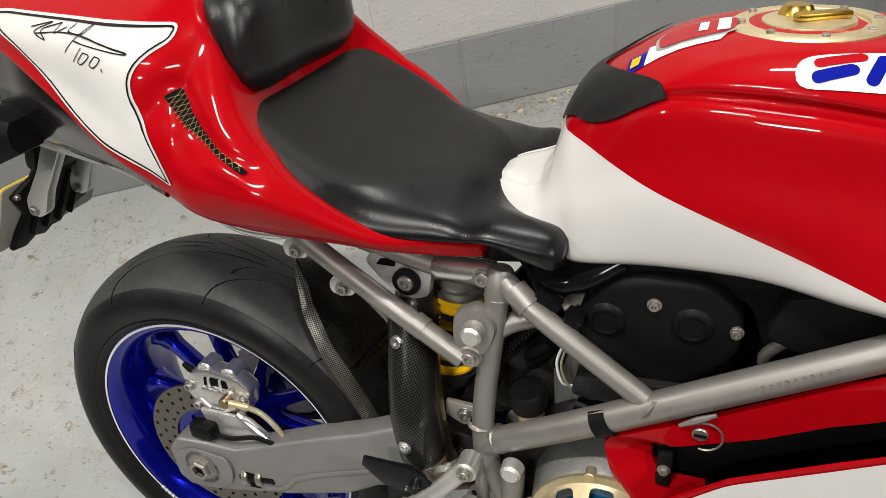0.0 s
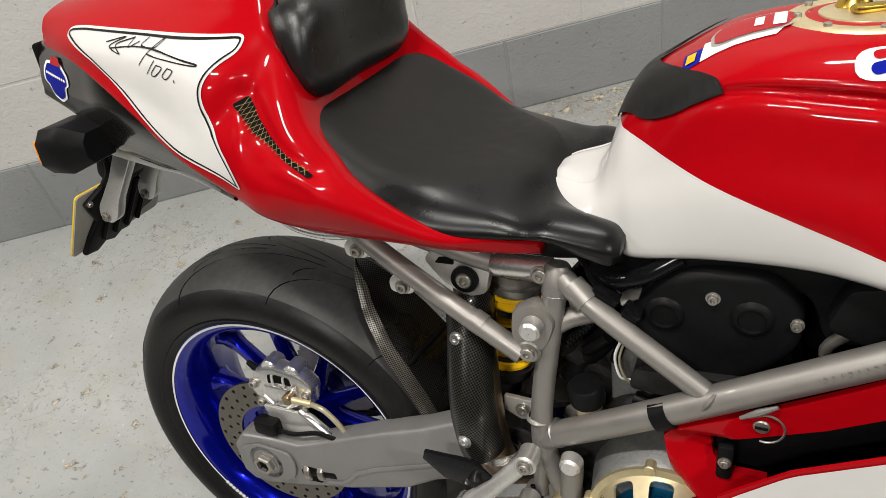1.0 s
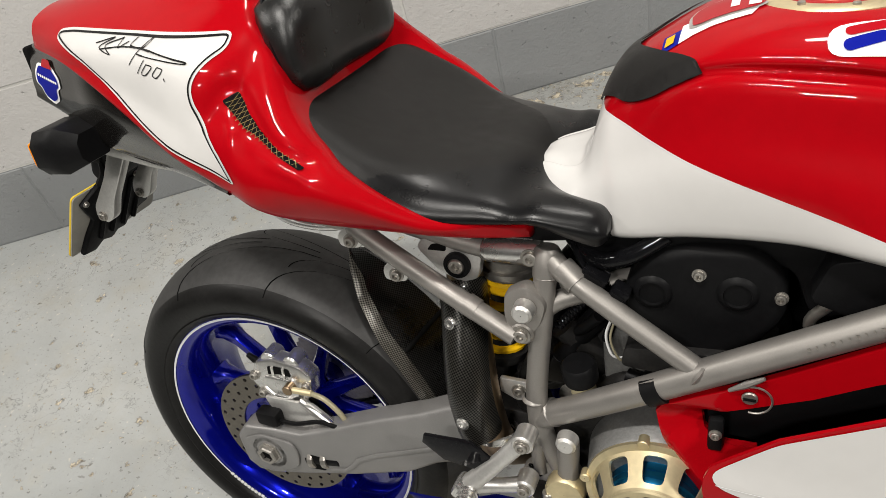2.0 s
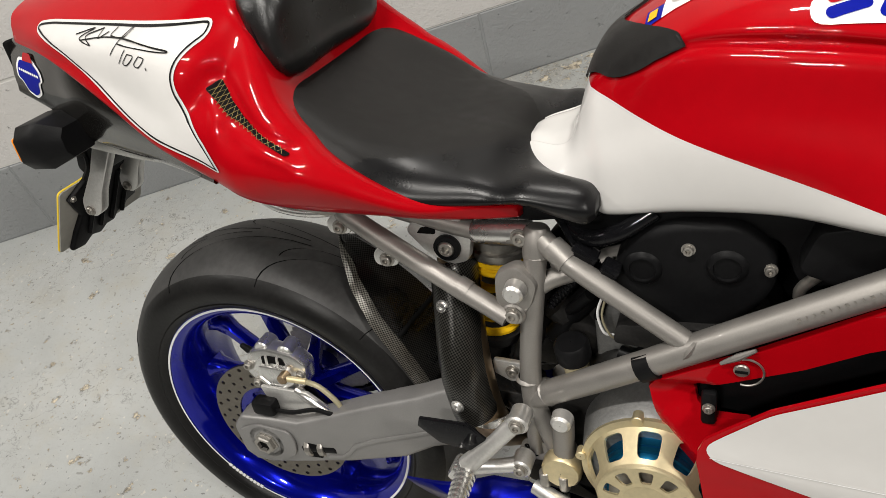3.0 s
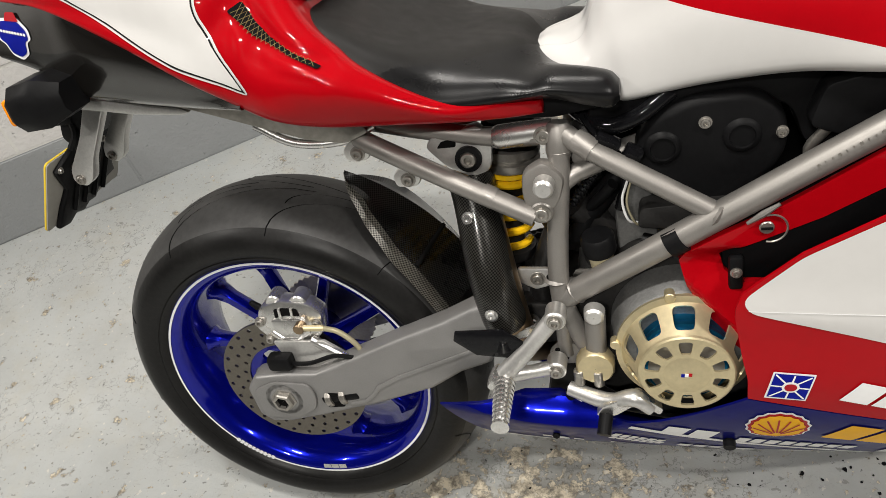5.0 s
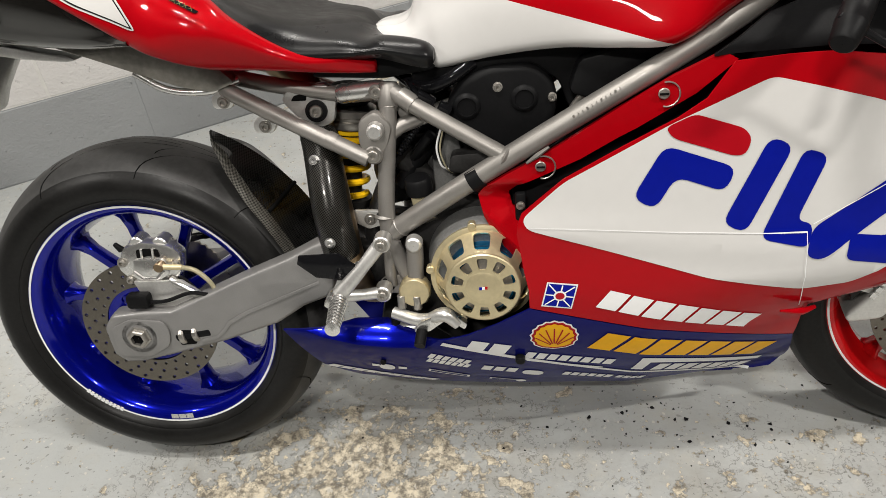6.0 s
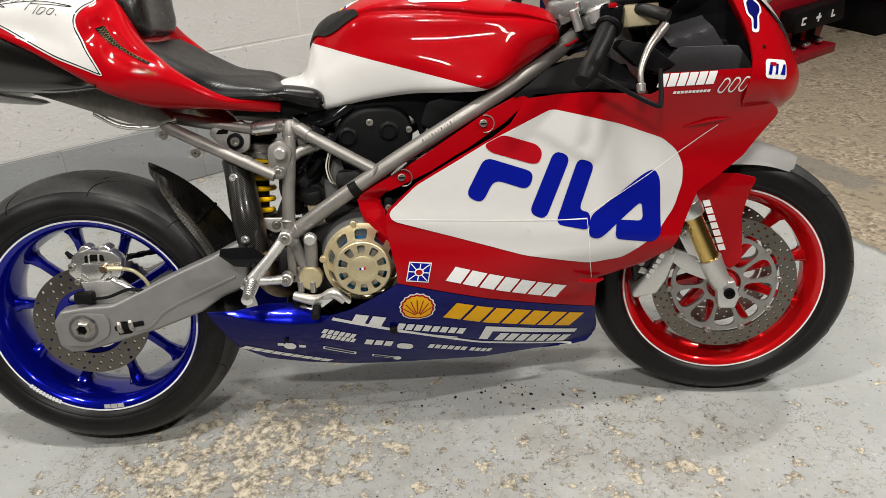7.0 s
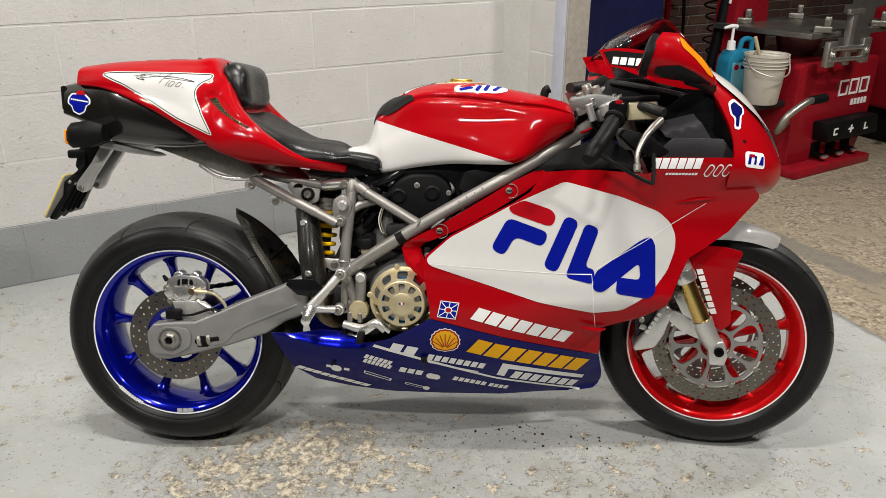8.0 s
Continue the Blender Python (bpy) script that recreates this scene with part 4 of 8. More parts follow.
part("spring_collar", lathe([(0.018, 0), (0.038, 0), (0.040, 0.004), (0.040, 0.012), (0.036, 0.014), (0.037, 0.018), (0.040, 0.020), (0.040, 0.030), (0.033, 0.034), (0.018, 0.034)], (0.395, -0.03, 0.640), (0.12, 0, 1), 28), STEEL, shock, "grey notched spring collar")
part("spring_seat", lathe([(0.018, 0), (0.037, 0), (0.037, 0.006), (0.018, 0.008)], (0.3935, -0.03, 0.632), (0.12, 0, 1), 28), SPRING, shock)
part("shock_cap", drum((0.398, -0.03, 0.676), (0.401, -0.03, 0.705), 0.034), BLACK, shock)
part("shock_linkage", tube([(0.372, -0.03, 0.46), (0.41, -0.05, 0.44), (0.44, -0.06, 0.45)], 0.018, 12), ENGINE, bike)
bracket = part("shock_bracket", prism(rounded([(0.306, 0.702), (0.318, 0.716), (0.378, 0.726), (0.392, 0.700), (0.384, 0.664), (0.360, 0.656), (0.330, 0.672)], 0.008), -0.084, -0.099, 0.003), ALU_MATT, bike, "cast aluminium shock mount with a slot")
part("bracket_slot", prism(rounded([(0.322, 0.700), (0.328, 0.708), (0.348, 0.712), (0.346, 0.700)], 0.002), -0.0988, -0.1000, 0), GROOVE, bracket, smooth=False)
part("bracket_bolt", bolt((0.360, -0.099, 0.684), (0, -1, 0), 0.0100, 0.010), STEEL, bracket, "large black-centred socket bolt")

part("bolt_bush", lathe([(0.011, 0), (0.0165, 0), (0.017, 0.003), (0.0165, 0.007), (0.011, 0.008)], (0.360, -0.099, 0.684), (0, -1, 0), 28), BLACK, bracket, "black rubber bush")

# -- trellis frame --
def add_pair(name, points, r, material=FRAME, label="", seg=16):
    for s in (1, -1):
        part(name, tube([(x, s * y, z) for x, y, z in points], r, seg), material, frame_part, label)


frame_part = part("frame", tube([(1.085, 0, 0.84), (1.035, 0, 0.95)], 0.032, 24), FRAME, bike, "welded titanium-grey trellis frame")
add_pair("main_tube", [(0.452, -0.128, 0.486), (0.56, -0.150, 0.562), (0.70, -0.156, 0.648), (0.90, -0.147, 0.760), (1.0, -0.125, 0.820), (1.075, -0.06, 0.868)], 0.0160, label="thick main frame tube")
add_pair("upright_tube", [(0.474, -0.108, 0.712), (0.470, -0.118, 0.67), (0.456, -0.130, 0.54), (0.4555, -0.132, 0.468)], 0.0132)
add_pair("pivot_tube", [(0.4555, -0.132, 0.482), (0.4530, -0.134, 0.430), (0.4545, -0.134, 0.402)], 0.0108)
add_pair("pivot_tube", [(0.4565, -0.132, 0.486), (0.4760, -0.137, 0.428), (0.4900, -0.140, 0.404)], 0.0122)
add_pair("diagonal_tube", [(0.478, -0.110, 0.712), (0.515, -0.128, 0.690), (0.652, -0.156, 0.612)], 0.0122)
add_pair("inner_tube", [(0.462, -0.116, 0.640), (0.485, -0.110, 0.656), (0.520, -0.098, 0.666), (0.58, -0.06, 0.68)], 0.0118)
add_pair("lower_subframe_tube", [(0.218, -0.088, 0.722), (0.235, -0.098, 0.715), (0.34, -0.120, 0.664), (0.438, -0.136, 0.616)], 0.0128)
add_pair("upper_subframe_tube", [(0.20, -0.07, 0.742), (0.30, -0.085, 0.722), (0.40, -0.095, 0.706), (0.45, -0.104, 0.708)], 0.0122)
clamp = part("subframe_clamp", tube([(0.398, -0.096, 0.706), (0.402, -0.097, 0.707), (0.445, -0.101, 0.711), (0.464, -0.102, 0.711)], [0.0125, 0.0150, 0.0145, 0.0150], 16, 3), ALU, frame_part, "silver subframe clamp")
part("clamp_bolt", bolt((0.456, -0.114, 0.711), (0, -1, 0), 0.0085, 0.006), STEEL, clamp)
part("tube_joint", tube([(0.492, -0.117, 0.705), (0.512, -0.127, 0.692)], 0.0140, 16, 1), FRAME, frame_part)
part("tube_joint", tube([(0.376, -0.1255, 0.647), (0.390, -0.128, 0.640)], 0.0138, 14, 1), FRAME, frame_part)
for at, r in (((0.454, -0.138, 0.662), 0.0130), ((0.497, -0.148, 0.484), 0.0135)):
    part("frame_plug", drum(at, (at[0], at[1] - 0.020, at[2]), r, r * 0.92, 0.25), ALU_MATT, frame_part, "domed silver end plug")
part("plug_lug", prism(rounded([(0.425, 0.640), (0.428, 0.675), (0.455, 0.690), (0.478, 0.665), (0.468, 0.632), (0.44, 0.605)], 0.01), -0.118, -0.138, 0.005), FRAME, frame_part)
part("tube_end_lug", drum((0.446, -0.120, 0.622), (0.446, -0.140, 0.622), 0.0145), FRAME, frame_part)
part("lug_bolt", bolt((0.446, -0.140, 0.622), (0, -1, 0), 0.0085, 0.006), STEEL, frame_part)
for x, y, z in ((0.220, -0.100, 0.706), (0.280, -0.106, 0.667)):
    lug = part("subframe_lug", prism(rounded([(x - 0.018, z - 0.012), (x - 0.02, z + 0.006), (x + 0.004, z + 0.022), (x + 0.022, z + 0.012), (x + 0.012, z - 0.012)], 0.008), y + 0.010, y - 0.004, 0.003), ALU_MATT, frame_part)
    part("lug_bolt", bolt((x, y - 0.004, z - 0.001), (0, -1, 0), 0.0072, 0.007), STEEL, lug)
part("tube_strap", tube([(0.590, -0.153, 0.579), (0.606, -0.154, 0.589)], 0.0178, 18, 1), BLACK, frame_part, "black rubber strap round the frame tube")
part("weld_bead", tube([(0.672, -0.168, 0.610), (0.704, -0.171, 0.634)], [0.002, 0.004, 0.002], 8), FRAME, frame_part)
part("weld_bead", lathe([(0.0165, 0), (0.0195, 0.003), (0.0165, 0.007)], (0.640, -0.1535, 0.619), (0.85, -0.17, -0.49), 18), FRAME, frame_part)
part("joint_head", lathe([(0.0005, 0.012), (0.012, 0.012), (0.015, 0.008), (0.0155, -0.022), (0.0135, -0.030)], (0.4735, -0.109, 0.712), (0.08, 0.16, 1), 24), FRAME, frame_part, "cast head where the tubes meet")
for p, w, r in (((0.4725, -0.113, 0.690), (0.05, 0.12, 1), 0.0140), ((0.452, -0.131, 0.520), (0.04, 0.05, 1), 0.0145), ((0.4755, -0.1315, 0.503), (0.8, -0.17, 0.57), 0.0170)):
    part("weld_bead", lathe([(r - 0.002, -0.004), (r, -0.002), (r + 0.0012, 0.0), (r, 0.002), (r - 0.002, 0.004)], p, w, 24), FRAME, frame_part)
# stamped frame marks reduced to small bars
marks = bmesh.new()
for i in range(11):
    p = Vector((0.738 + 0.0062 * i, -0.1745, 0.6775 + 0.0036 * i))
    add_box(marks, p + Vector((0, 0.0006, 0)), (0.0009 if i % 3 else 0.0028, 0.0006, 0.0032), 0, (0, -30, 0))
part("stamped_mark", marks, STEEL, frame_part, smooth=False)

# -- engine --
for y0 in (-0.125, 0.115):
    part("inner_liner", prism([(0.69, 0.43), (0.648, 0.50), (0.652, 0.585), (0.72, 0.625), (0.80, 0.70), (0.92, 0.765), (1.10, 0.80), (1.30, 0.80), (1.28, 0.60), (1.16, 0.44)], y0, y0 + 0.010, 0.002), BLACK, bike, "black inner fairing liner")
engine = part("engine", prism(rounded([(0.47, 0.33), (0.46, 0.46), (0.55, 0.56), (0.66, 0.54), (0.86, 0.42), (0.90, 0.30), (0.78, 0.24), (0.56, 0.26)], 0.03), -0.115, 0.115, 0.02, 3), ENGINE, bike, "dark engine castings and grey covers")
part("cylinder", prism(rounded([(0.56, 0.52), (0.58, 0.60), (0.70, 0.61), (0.74, 0.52)], 0.02), -0.085, 0.085, 0.01), ENGINE, engine)
fins = bmesh.new()
for k in range(6):
    add_box(fins, (0.98, 0, 0.34 + 0.022 * k), (0.13, 0.2, 0.006), 0.002)
part("radiator_fins", fins, ENGINE, engine, smooth=False)
part("crankcase", drum((0.600, -0.10, 0.438), (0.600, -0.168, 0.438), 0.088, 0.080, 0.1, 40), CASE, engine, "grey crankcase cover")
BELT = rounded([(0.556, 0.652), (0.556, 0.684), (0.574, 0.718), (0.620, 0.740), (0.685, 0.742), (0.716, 0.716), (0.722, 0.672), (0.700, 0.632), (0.66, 0.604), (0.590, 0.606)], 0.02)
belt = part("timing_cover", prism(BELT, -0.045, -0.113, 0.012, 4), BLACK, engine, "matt black timing belt cover")
for x, z in ((0.588, 0.682), (0.672, 0.690)):
    part("cover_boss", lathe([(0.021, 0), (0.018, 0.004), (0.014, 0.005), (0.013, 0.002), (0.0005, 0.002)], (x, -0.1125, z), (0, -1, 0), 24), BLACK, belt)
for at in ((0.634, -0.112, 0.709), (0.712, -0.111, 0.690)):
    part("cover_bolt", bolt(at, (0, -1, 0), 0.0054, 0.007), STEEL, belt)
part("cylinder_head", prism(rounded([(0.555, 0.585), (0.56, 0.612), (0.69, 0.618), (0.72, 0.60), (0.68, 0.575)], 0.008), -0.04, -0.125, 0.008), ENGINE, engine)
part("air_box", prism(rounded([(0.50, 0.715), (0.52, 0.75), (0.95, 0.80), (1.0, 0.77), (0.90, 0.70), (0.74, 0.66), (0.72, 0.72)], 0.02), -0.10, 0.10, 0.012), BLACK, bike, "black air box under the tank")
part("side_duct", prism(rounded([(0.735, 0.70), (0.75, 0.745), (0.86, 0.766), (0.92, 0.775), (0.90, 0.735), (0.80, 0.675)], 0.01), -0.085, -0.128, 0.008), BLACK, bike)
for pts, r, m, label in (([(0.47, -0.05, 0.735), (0.52, -0.10, 0.712), (0.56, -0.112, 0.722), (0.60, -0.10, 0.745)], 0.010, GLOSS_BLACK, "black rubber breather hose"),
                         ([(0.500, -0.095, 0.722), (0.512, -0.108, 0.708), (0.522, -0.116, 0.700)], 0.004, GLOSS_BLACK, "black wiring sleeve"),
                         ([(0.535, -0.072, 0.632), (0.505, -0.082, 0.596), (0.476, -0.080, 0.552)], 0.0145, BLACK, "thick black hose"),
                         ([(0.548, -0.13, 0.655), (0.540, -0.125, 0.625), (0.545, -0.12, 0.595), (0.556, -0.11, 0.585)], 0.0016, INK, "pale wires"),
                         ([(0.552, -0.13, 0.656), (0.545, -0.126, 0.622), (0.552, -0.12, 0.592), (0.560, -0.11, 0.580)], 0.0014, HOSE, "thin brown wire"),
                         ([(0.53, -0.11, 0.64), (0.50, -0.09, 0.60), (0.47, -0.06, 0.575)], 0.007, BLACK, "black corrugated cable"),
                         ([(0.60, -0.11, 0.60), (0.66, -0.12, 0.604), (0.70, -0.115, 0.618), (0.75, -0.10, 0.63)], 0.007, GLOSS_BLACK, "black hose"),
                         ([(0.48, -0.08, 0.60), (0.52, -0.07, 0.55), (0.50, -0.06, 0.50)], 0.020, ENGINE, "dark hose"),
                         ([(0.73, -0.13, 0.60), (0.80, -0.14, 0.65), (0.86, -0.14, 0.70)], 0.010, ENGINE, "dark pipe behind the fairing"),
                         ([(0.76, -0.12, 0.70), (0.74, -0.11, 0.66), (0.78, -0.12, 0.63)], 0.006, STEEL, "steel pipe"),
                         ([(0.56, -0.11, 0.56), (0.60, -0.12, 0.555), (0.64, -0.12, 0.56)], 0.009, BLACK, "black cable")):
    part("hose", tube(pts, r, 10), m, bike, label)
for k, (w, h, y) in enumerate(((0.030, 0.019, -0.116), (0.020, 0.023, -0.121))):
    x = 0.527 + 0.027 * k
    connector = part("wiring_connector", box((x, y, 0.6965 - 0.60 * 0.027 * k), (w, 0.020, h), 0.003, (0, 31, 0)), GLOSS_BLACK, bike, "glossy black wiring connector")
    part("connector_latch", box((x, y - 0.0105, 0.6985 - 0.60 * 0.027 * k), (w * 0.7, 0.003, 0.007), 0.001, (0, 31, 0)), BLACK, connector)
reservoir = part("fluid_reservoir", lathe([(0.0005, 0), (0.011, 0), (0.015, 0.01), (0.016, 0.036), (0.0005, 0.036)], (0.512, -0.118, 0.520), (-0.1, -0.1, 1), 24), FLUID, bike, "cloudy fluid reservoir with a black cap")
part("reservoir_cap", lathe([(0.0005, 0.034), (0.020, 0.034), (0.021, 0.038), (0.021, 0.056), (0.018, 0.060), (0.0005, 0.060)], (0.512, -0.118, 0.520), (-0.1, -0.1, 1), 28), BLACK, reservoir)
part("coil_unit", box((0.545, -0.055, 0.565), (0.07, 0.05, 0.06), 0.01, (0, 20, 0)), ENGINE, bike)

# rear cylinder, throttle body and hoses behind the frame tubes
rear_cyl = part("rear_cylinder", prism(rounded([(0.498, 0.50), (0.486, 0.60), (0.500, 0.690), (0.556, 0.705), (0.590, 0.62), (0.585, 0.51)], 0.015), -0.060, 0.060, 0.012), ENGINE, engine, "dark rear cylinder")
fins = bmesh.new()
for k in range(6):
    add_box(fins, (0.540, 0, 0.535 + 0.024 * k), (0.120, 0.150, 0.007), 0.002)
tagged(part("cooling_fin", fins, ENGINE, rear_cyl, smooth=False), kind="stuff")
part("engine_casting", prism(rounded([(0.530, 0.515), (0.528, 0.600), (0.545, 0.640), (0.572, 0.640), (0.580, 0.560), (0.566, 0.515)], 0.010), -0.060, -0.096, 0.007), CASE, engine, "light grey engine casting")
part("frame_gusset", prism(rounded([(0.482, 0.690), (0.500, 0.690), (0.540, 0.668), (0.520, 0.655), (0.486, 0.668)], 0.006), -0.100, -0.108, 0.003), FRAME, bike, "grey frame gusset plate")
ribbed = [(0.0005, 0.0)]
for k in range(16):
    ribbed += [(0.0052, 0.006 * k), (0.0068, 0.006 * k + 0.002), (0.0052, 0.006 * k + 0.004)]
part("ribbed_hose", lathe(ribbed, (0.478, -0.098, 0.610), (0.62, -0.05, 0.78), 12), GLOSS_BLACK, bike, "black ribbed cable sleeve")
for pts, r, m, label in (([(0.47, -0.03, 0.52), (0.45, -0.05, 0.57), (0.47, -0.05, 0.64), (0.50, -0.03, 0.68)], 0.022, ENGINE, "dark intake hose"),
                         ([(0.50, -0.085, 0.690), (0.53, -0.095, 0.680), (0.545, -0.10, 0.645), (0.535, -0.10, 0.60)], 0.006, GLOSS_BLACK, "black fuel hose"),
                         ([(0.475, -0.07, 0.48), (0.50, -0.10, 0.50), (0.53, -0.11, 0.515)], 0.012, STEEL, "steel coolant pipe"),
                         ([(0.43, -0.06, 0.42), (0.42, -0.07, 0.47), (0.44, -0.05, 0.53), (0.46, -0.02, 0.56)], 0.016, ENGINE, "dark exhaust link")):
    part("hose", tube(pts, r, 10), m, bike, label)
part("pipe_bracket", prism(rounded([(0.398, 0.500), (0.398, 0.522), (0.440, 0.520), (0.440, 0.494), (0.420, 0.488)], 0.004), -0.100, -0.108, 0.002), ALU_MATT, bike, "silver exhaust bracket")
part("bracket_bolt", bolt((0.424, -0.108, 0.506), (0, -1, 0), 0.0075, 0.006), STEEL, bike)

# open clutch with gold cover
C = Vector((0.603, 0, 0.432))
clutch = part("clutch_cover", lathe([(0.080, -0.158), (0.083, -0.160), (0.083, -0.168), (0.074, -0.171), (0.070, -0.171), (0.070, -0.160)], C, (0, 1, 0), 60, True), GOLD, bike, "slotted gold clutch cover over blue plates")
shell_bm = bmesh.new()
pierced(shell_bm, C, lambda v: (0.0405 + 0.0135 * v, -0.2135 + 0.0012 * max(0, v)), 10, radians(90), 0.56, 0.66)
pierced(shell_bm, C, lambda v: (0.0667 + 0.0097 * v, -0.1885 + 0.0195 * v), 10, radians(90), 0.60, 0.72)
for r0, y0, r1, y1 in ((0.0540, -0.2123, 0.0560, -0.2110), (0.0560, -0.2110, 0.0570, -0.2080), (0.0005, -0.2150, 0.024, -0.2146), (0.024, -0.2146, 0.027, -0.2135)):
    bm = lathe([(r0, y0), (r1, y1)], C, (0, 1, 0), 60)
    mesh = bpy.data.meshes.new("tmp")
    bm.to_mesh(mesh)
    bm.free()
    shell_bm.from_mesh(mesh)
    bpy.data.meshes.remove(mesh)
bmesh.ops.remove_doubles(shell_bm, verts=shell_bm.verts, dist=0.0002)
bmesh.ops.recalc_face_normals(shell_bm, faces=shell_bm.faces)
bmesh.ops.solidify(shell_bm, geom=list(shell_bm.faces), thickness=0.0028)
part("cover_shell", shell_bm, GOLD, clutch, "worn gold cover with rounded windows", angle=35)
for k, m in ((-1, STICK_BLUE), (0, INK), (1, RED_FLAT)):
    part("centre_badge", box(C + Vector((0.0042 * k, -0.2152, 0.001 + 0.0004 * k)), (0.0042, 0.001, 0.0045), 0, (0, 6, 0)), m, clutch)
for i in range(3):
    a = i / 5 * math.tau + 1.75
    p = C + Vector((0.0835 * math.cos(a), -0.158, 0.0835 * math.sin(a)))
    part("cover_screw", drum(p, p + Vector((0, -0.014, 0)), 0.0065), GOLD, clutch)
part("clutch_basket", lathe([(0.0005, -0.200), (0.047, -0.200), (0.051, -0.195), (0.053, -0.188), (0.056, -0.187), (0.056, -0.180), (0.053, -0.179), (0.056, -0.178), (0.058, -0.16)], C, (0, 1, 0), 48), CLUTCH_BLUE, clutch, "blue anodised clutch pressure plate")
part("clutch_inner", lathe([(0.0005, -0.206), (0.018, -0.206), (0.022, -0.203), (0.044, -0.2015)], C, (0, 1, 0), 40), STEEL, clutch)

# -- footrest, pedal --
rest = part("footrest_bracket", tube([(0.451, -0.180, 0.498), (0.420, -0.188, 0.462), (0.382, -0.192, 0.420), (0.366, -0.194, 0.404)], [0.0115, 0.0105, 0.013, 0.012], 12), ALU_MATT, bike, "silver cast footrest hanger")
part("hanger_arm", tube([(0.380, -0.192, 0.414), (0.41, -0.180, 0.408), (0.443, -0.165, 0.404)], [0.012, 0.009, 0.0105], 12), ALU_MATT, rest)
for at in ((0.452, -0.176, 0.498), (0.442, -0.160, 0.404)):
    part("hanger_boss", drum((at[0], at[1] + 0.012, at[2]), (at[0], at[1] - 0.016, at[2]), 0.0135), ALU_MATT, rest)
    part("hanger_bolt", bolt((at[0], at[1] - 0.016, at[2]), (0, -1, 0), 0.0075, 0.006), STEEL, rest)
part("peg_pivot", box((0.372, -0.195, 0.408), (0.030, 0.030, 0.026), 0.006, (0, 30, 0)), ALU, rest)
peg = bmesh.new()
profile = [(0.0005, 0), (0.010, 0)]
for i in range(9):
    w = 0.0145 - 0.00045 * i
    profile += [(w, 0.004 + i * 0.0075), (w, 0.0075 + i * 0.0075), (w - 0.002, 0.0085 + i * 0.0075), (w - 0.002, 0.0105 + i * 0.0075)]
profile += [(0.0115, 0.074), (0.0115, 0.078), (0.0005, 0.080)]
add_lathe(peg, profile, (0.378, -0.200, 0.410), (0.06, -1, -0.06), 20)
part("footpeg", peg, ALU, rest, "knurled silver footpeg")
part("heel_guard", prism([(0.318, 0.470), (0.322, 0.484), (0.385, 0.486), (0.412, 0.462), (0.390, 0.440), (0.345, 0.446)], -0.186, -0.191, 0.0015), GLOSS_BLACK, rest, "black carbon heel guard")
plate = part("pivot_plate", prism(rounded([(0.428, 0.392), (0.431, 0.404), (0.452, 0.423), (0.470, 0.420), (0.500, 0.424), (0.508, 0.402), (0.496, 0.380), (0.465, 0.386), (0.44, 0.386)], 0.005), -0.124, -0.140, 0.003), FRAME, bike, "small frame pivot plate with holes")
for x, z in ((0.4426, 0.4113), (0.4532, 0.4111), (0.4416, 0.3994), (0.4522, 0.3982)):
    part("plate_hole", lathe([(0.0005, 0), (0.0042, 0)], (x, -0.1406, z), (0, -1, 0), 12), GROOVE, plate, smooth=False)
part("pivot_post", tube([(0.497, -0.152, 0.478), (0.494, -0.152, 0.41)], 0.0135, 14, 1), FRAME, plate)
part("pivot_cap", lathe([(0.0005, 0), (0.024, 0), (0.0255, 0.003), (0.0255, 0.020), (0.023, 0.023), (0.0005, 0.023)], (0.492, -0.146, 0.402), (0, -1, 0), 12), GOLD, plate, "gold swingarm pivot cap")
part("cap_screw", drum((0.492, -0.1685, 0.392), (0.492, -0.1705, 0.392), 0.003), STEEL, plate)
pedal = part("brake_pedal", tube([(0.455, -0.165, 0.366), (0.492, -0.178, 0.360), (0.515, -0.188, 0.366), (0.540, -0.196, 0.378), (0.560, -0.198, 0.360)], [0.010, 0.011, 0.010, 0.012, 0.008], 12), ALU_MATT, bike, "silver rear brake pedal")
part("pedal_arm", prism(rounded([(0.490, 0.350), (0.500, 0.366), (0.545, 0.388), (0.575, 0.362), (0.570, 0.352), (0.545, 0.372), (0.515, 0.350)], 0.004), -0.186, -0.200, 0.003), ALU, pedal)
brake_cylinder = part("brake_cylinder", tube([(0.442, -0.150, 0.326), (0.493, -0.150, 0.3285)], 0.0115, 16, 1), ALU_MATT, bike, "silver rear brake cylinder")
for x, z in ((0.454, 0.350), (0.480, 0.343)):
    part("cylinder_port", drum((x, -0.150, 0.330), (x, -0.150, z), 0.0075), BLACK, brake_cylinder, "dark hose port")
part("pedal_tip", tube([(0.503, -0.200, 0.352), (0.500, -0.222, 0.338)], 0.009, 12, 1), BLACK, pedal, "black rubber pedal tip")
for x, z in ((0.470, 0.378), (0.495, 0.376)):
    part("pedal_stud", drum((x, -0.165, z - 0.004), (x, -0.165, z + 0.020), 0.007), STEEL, pedal)

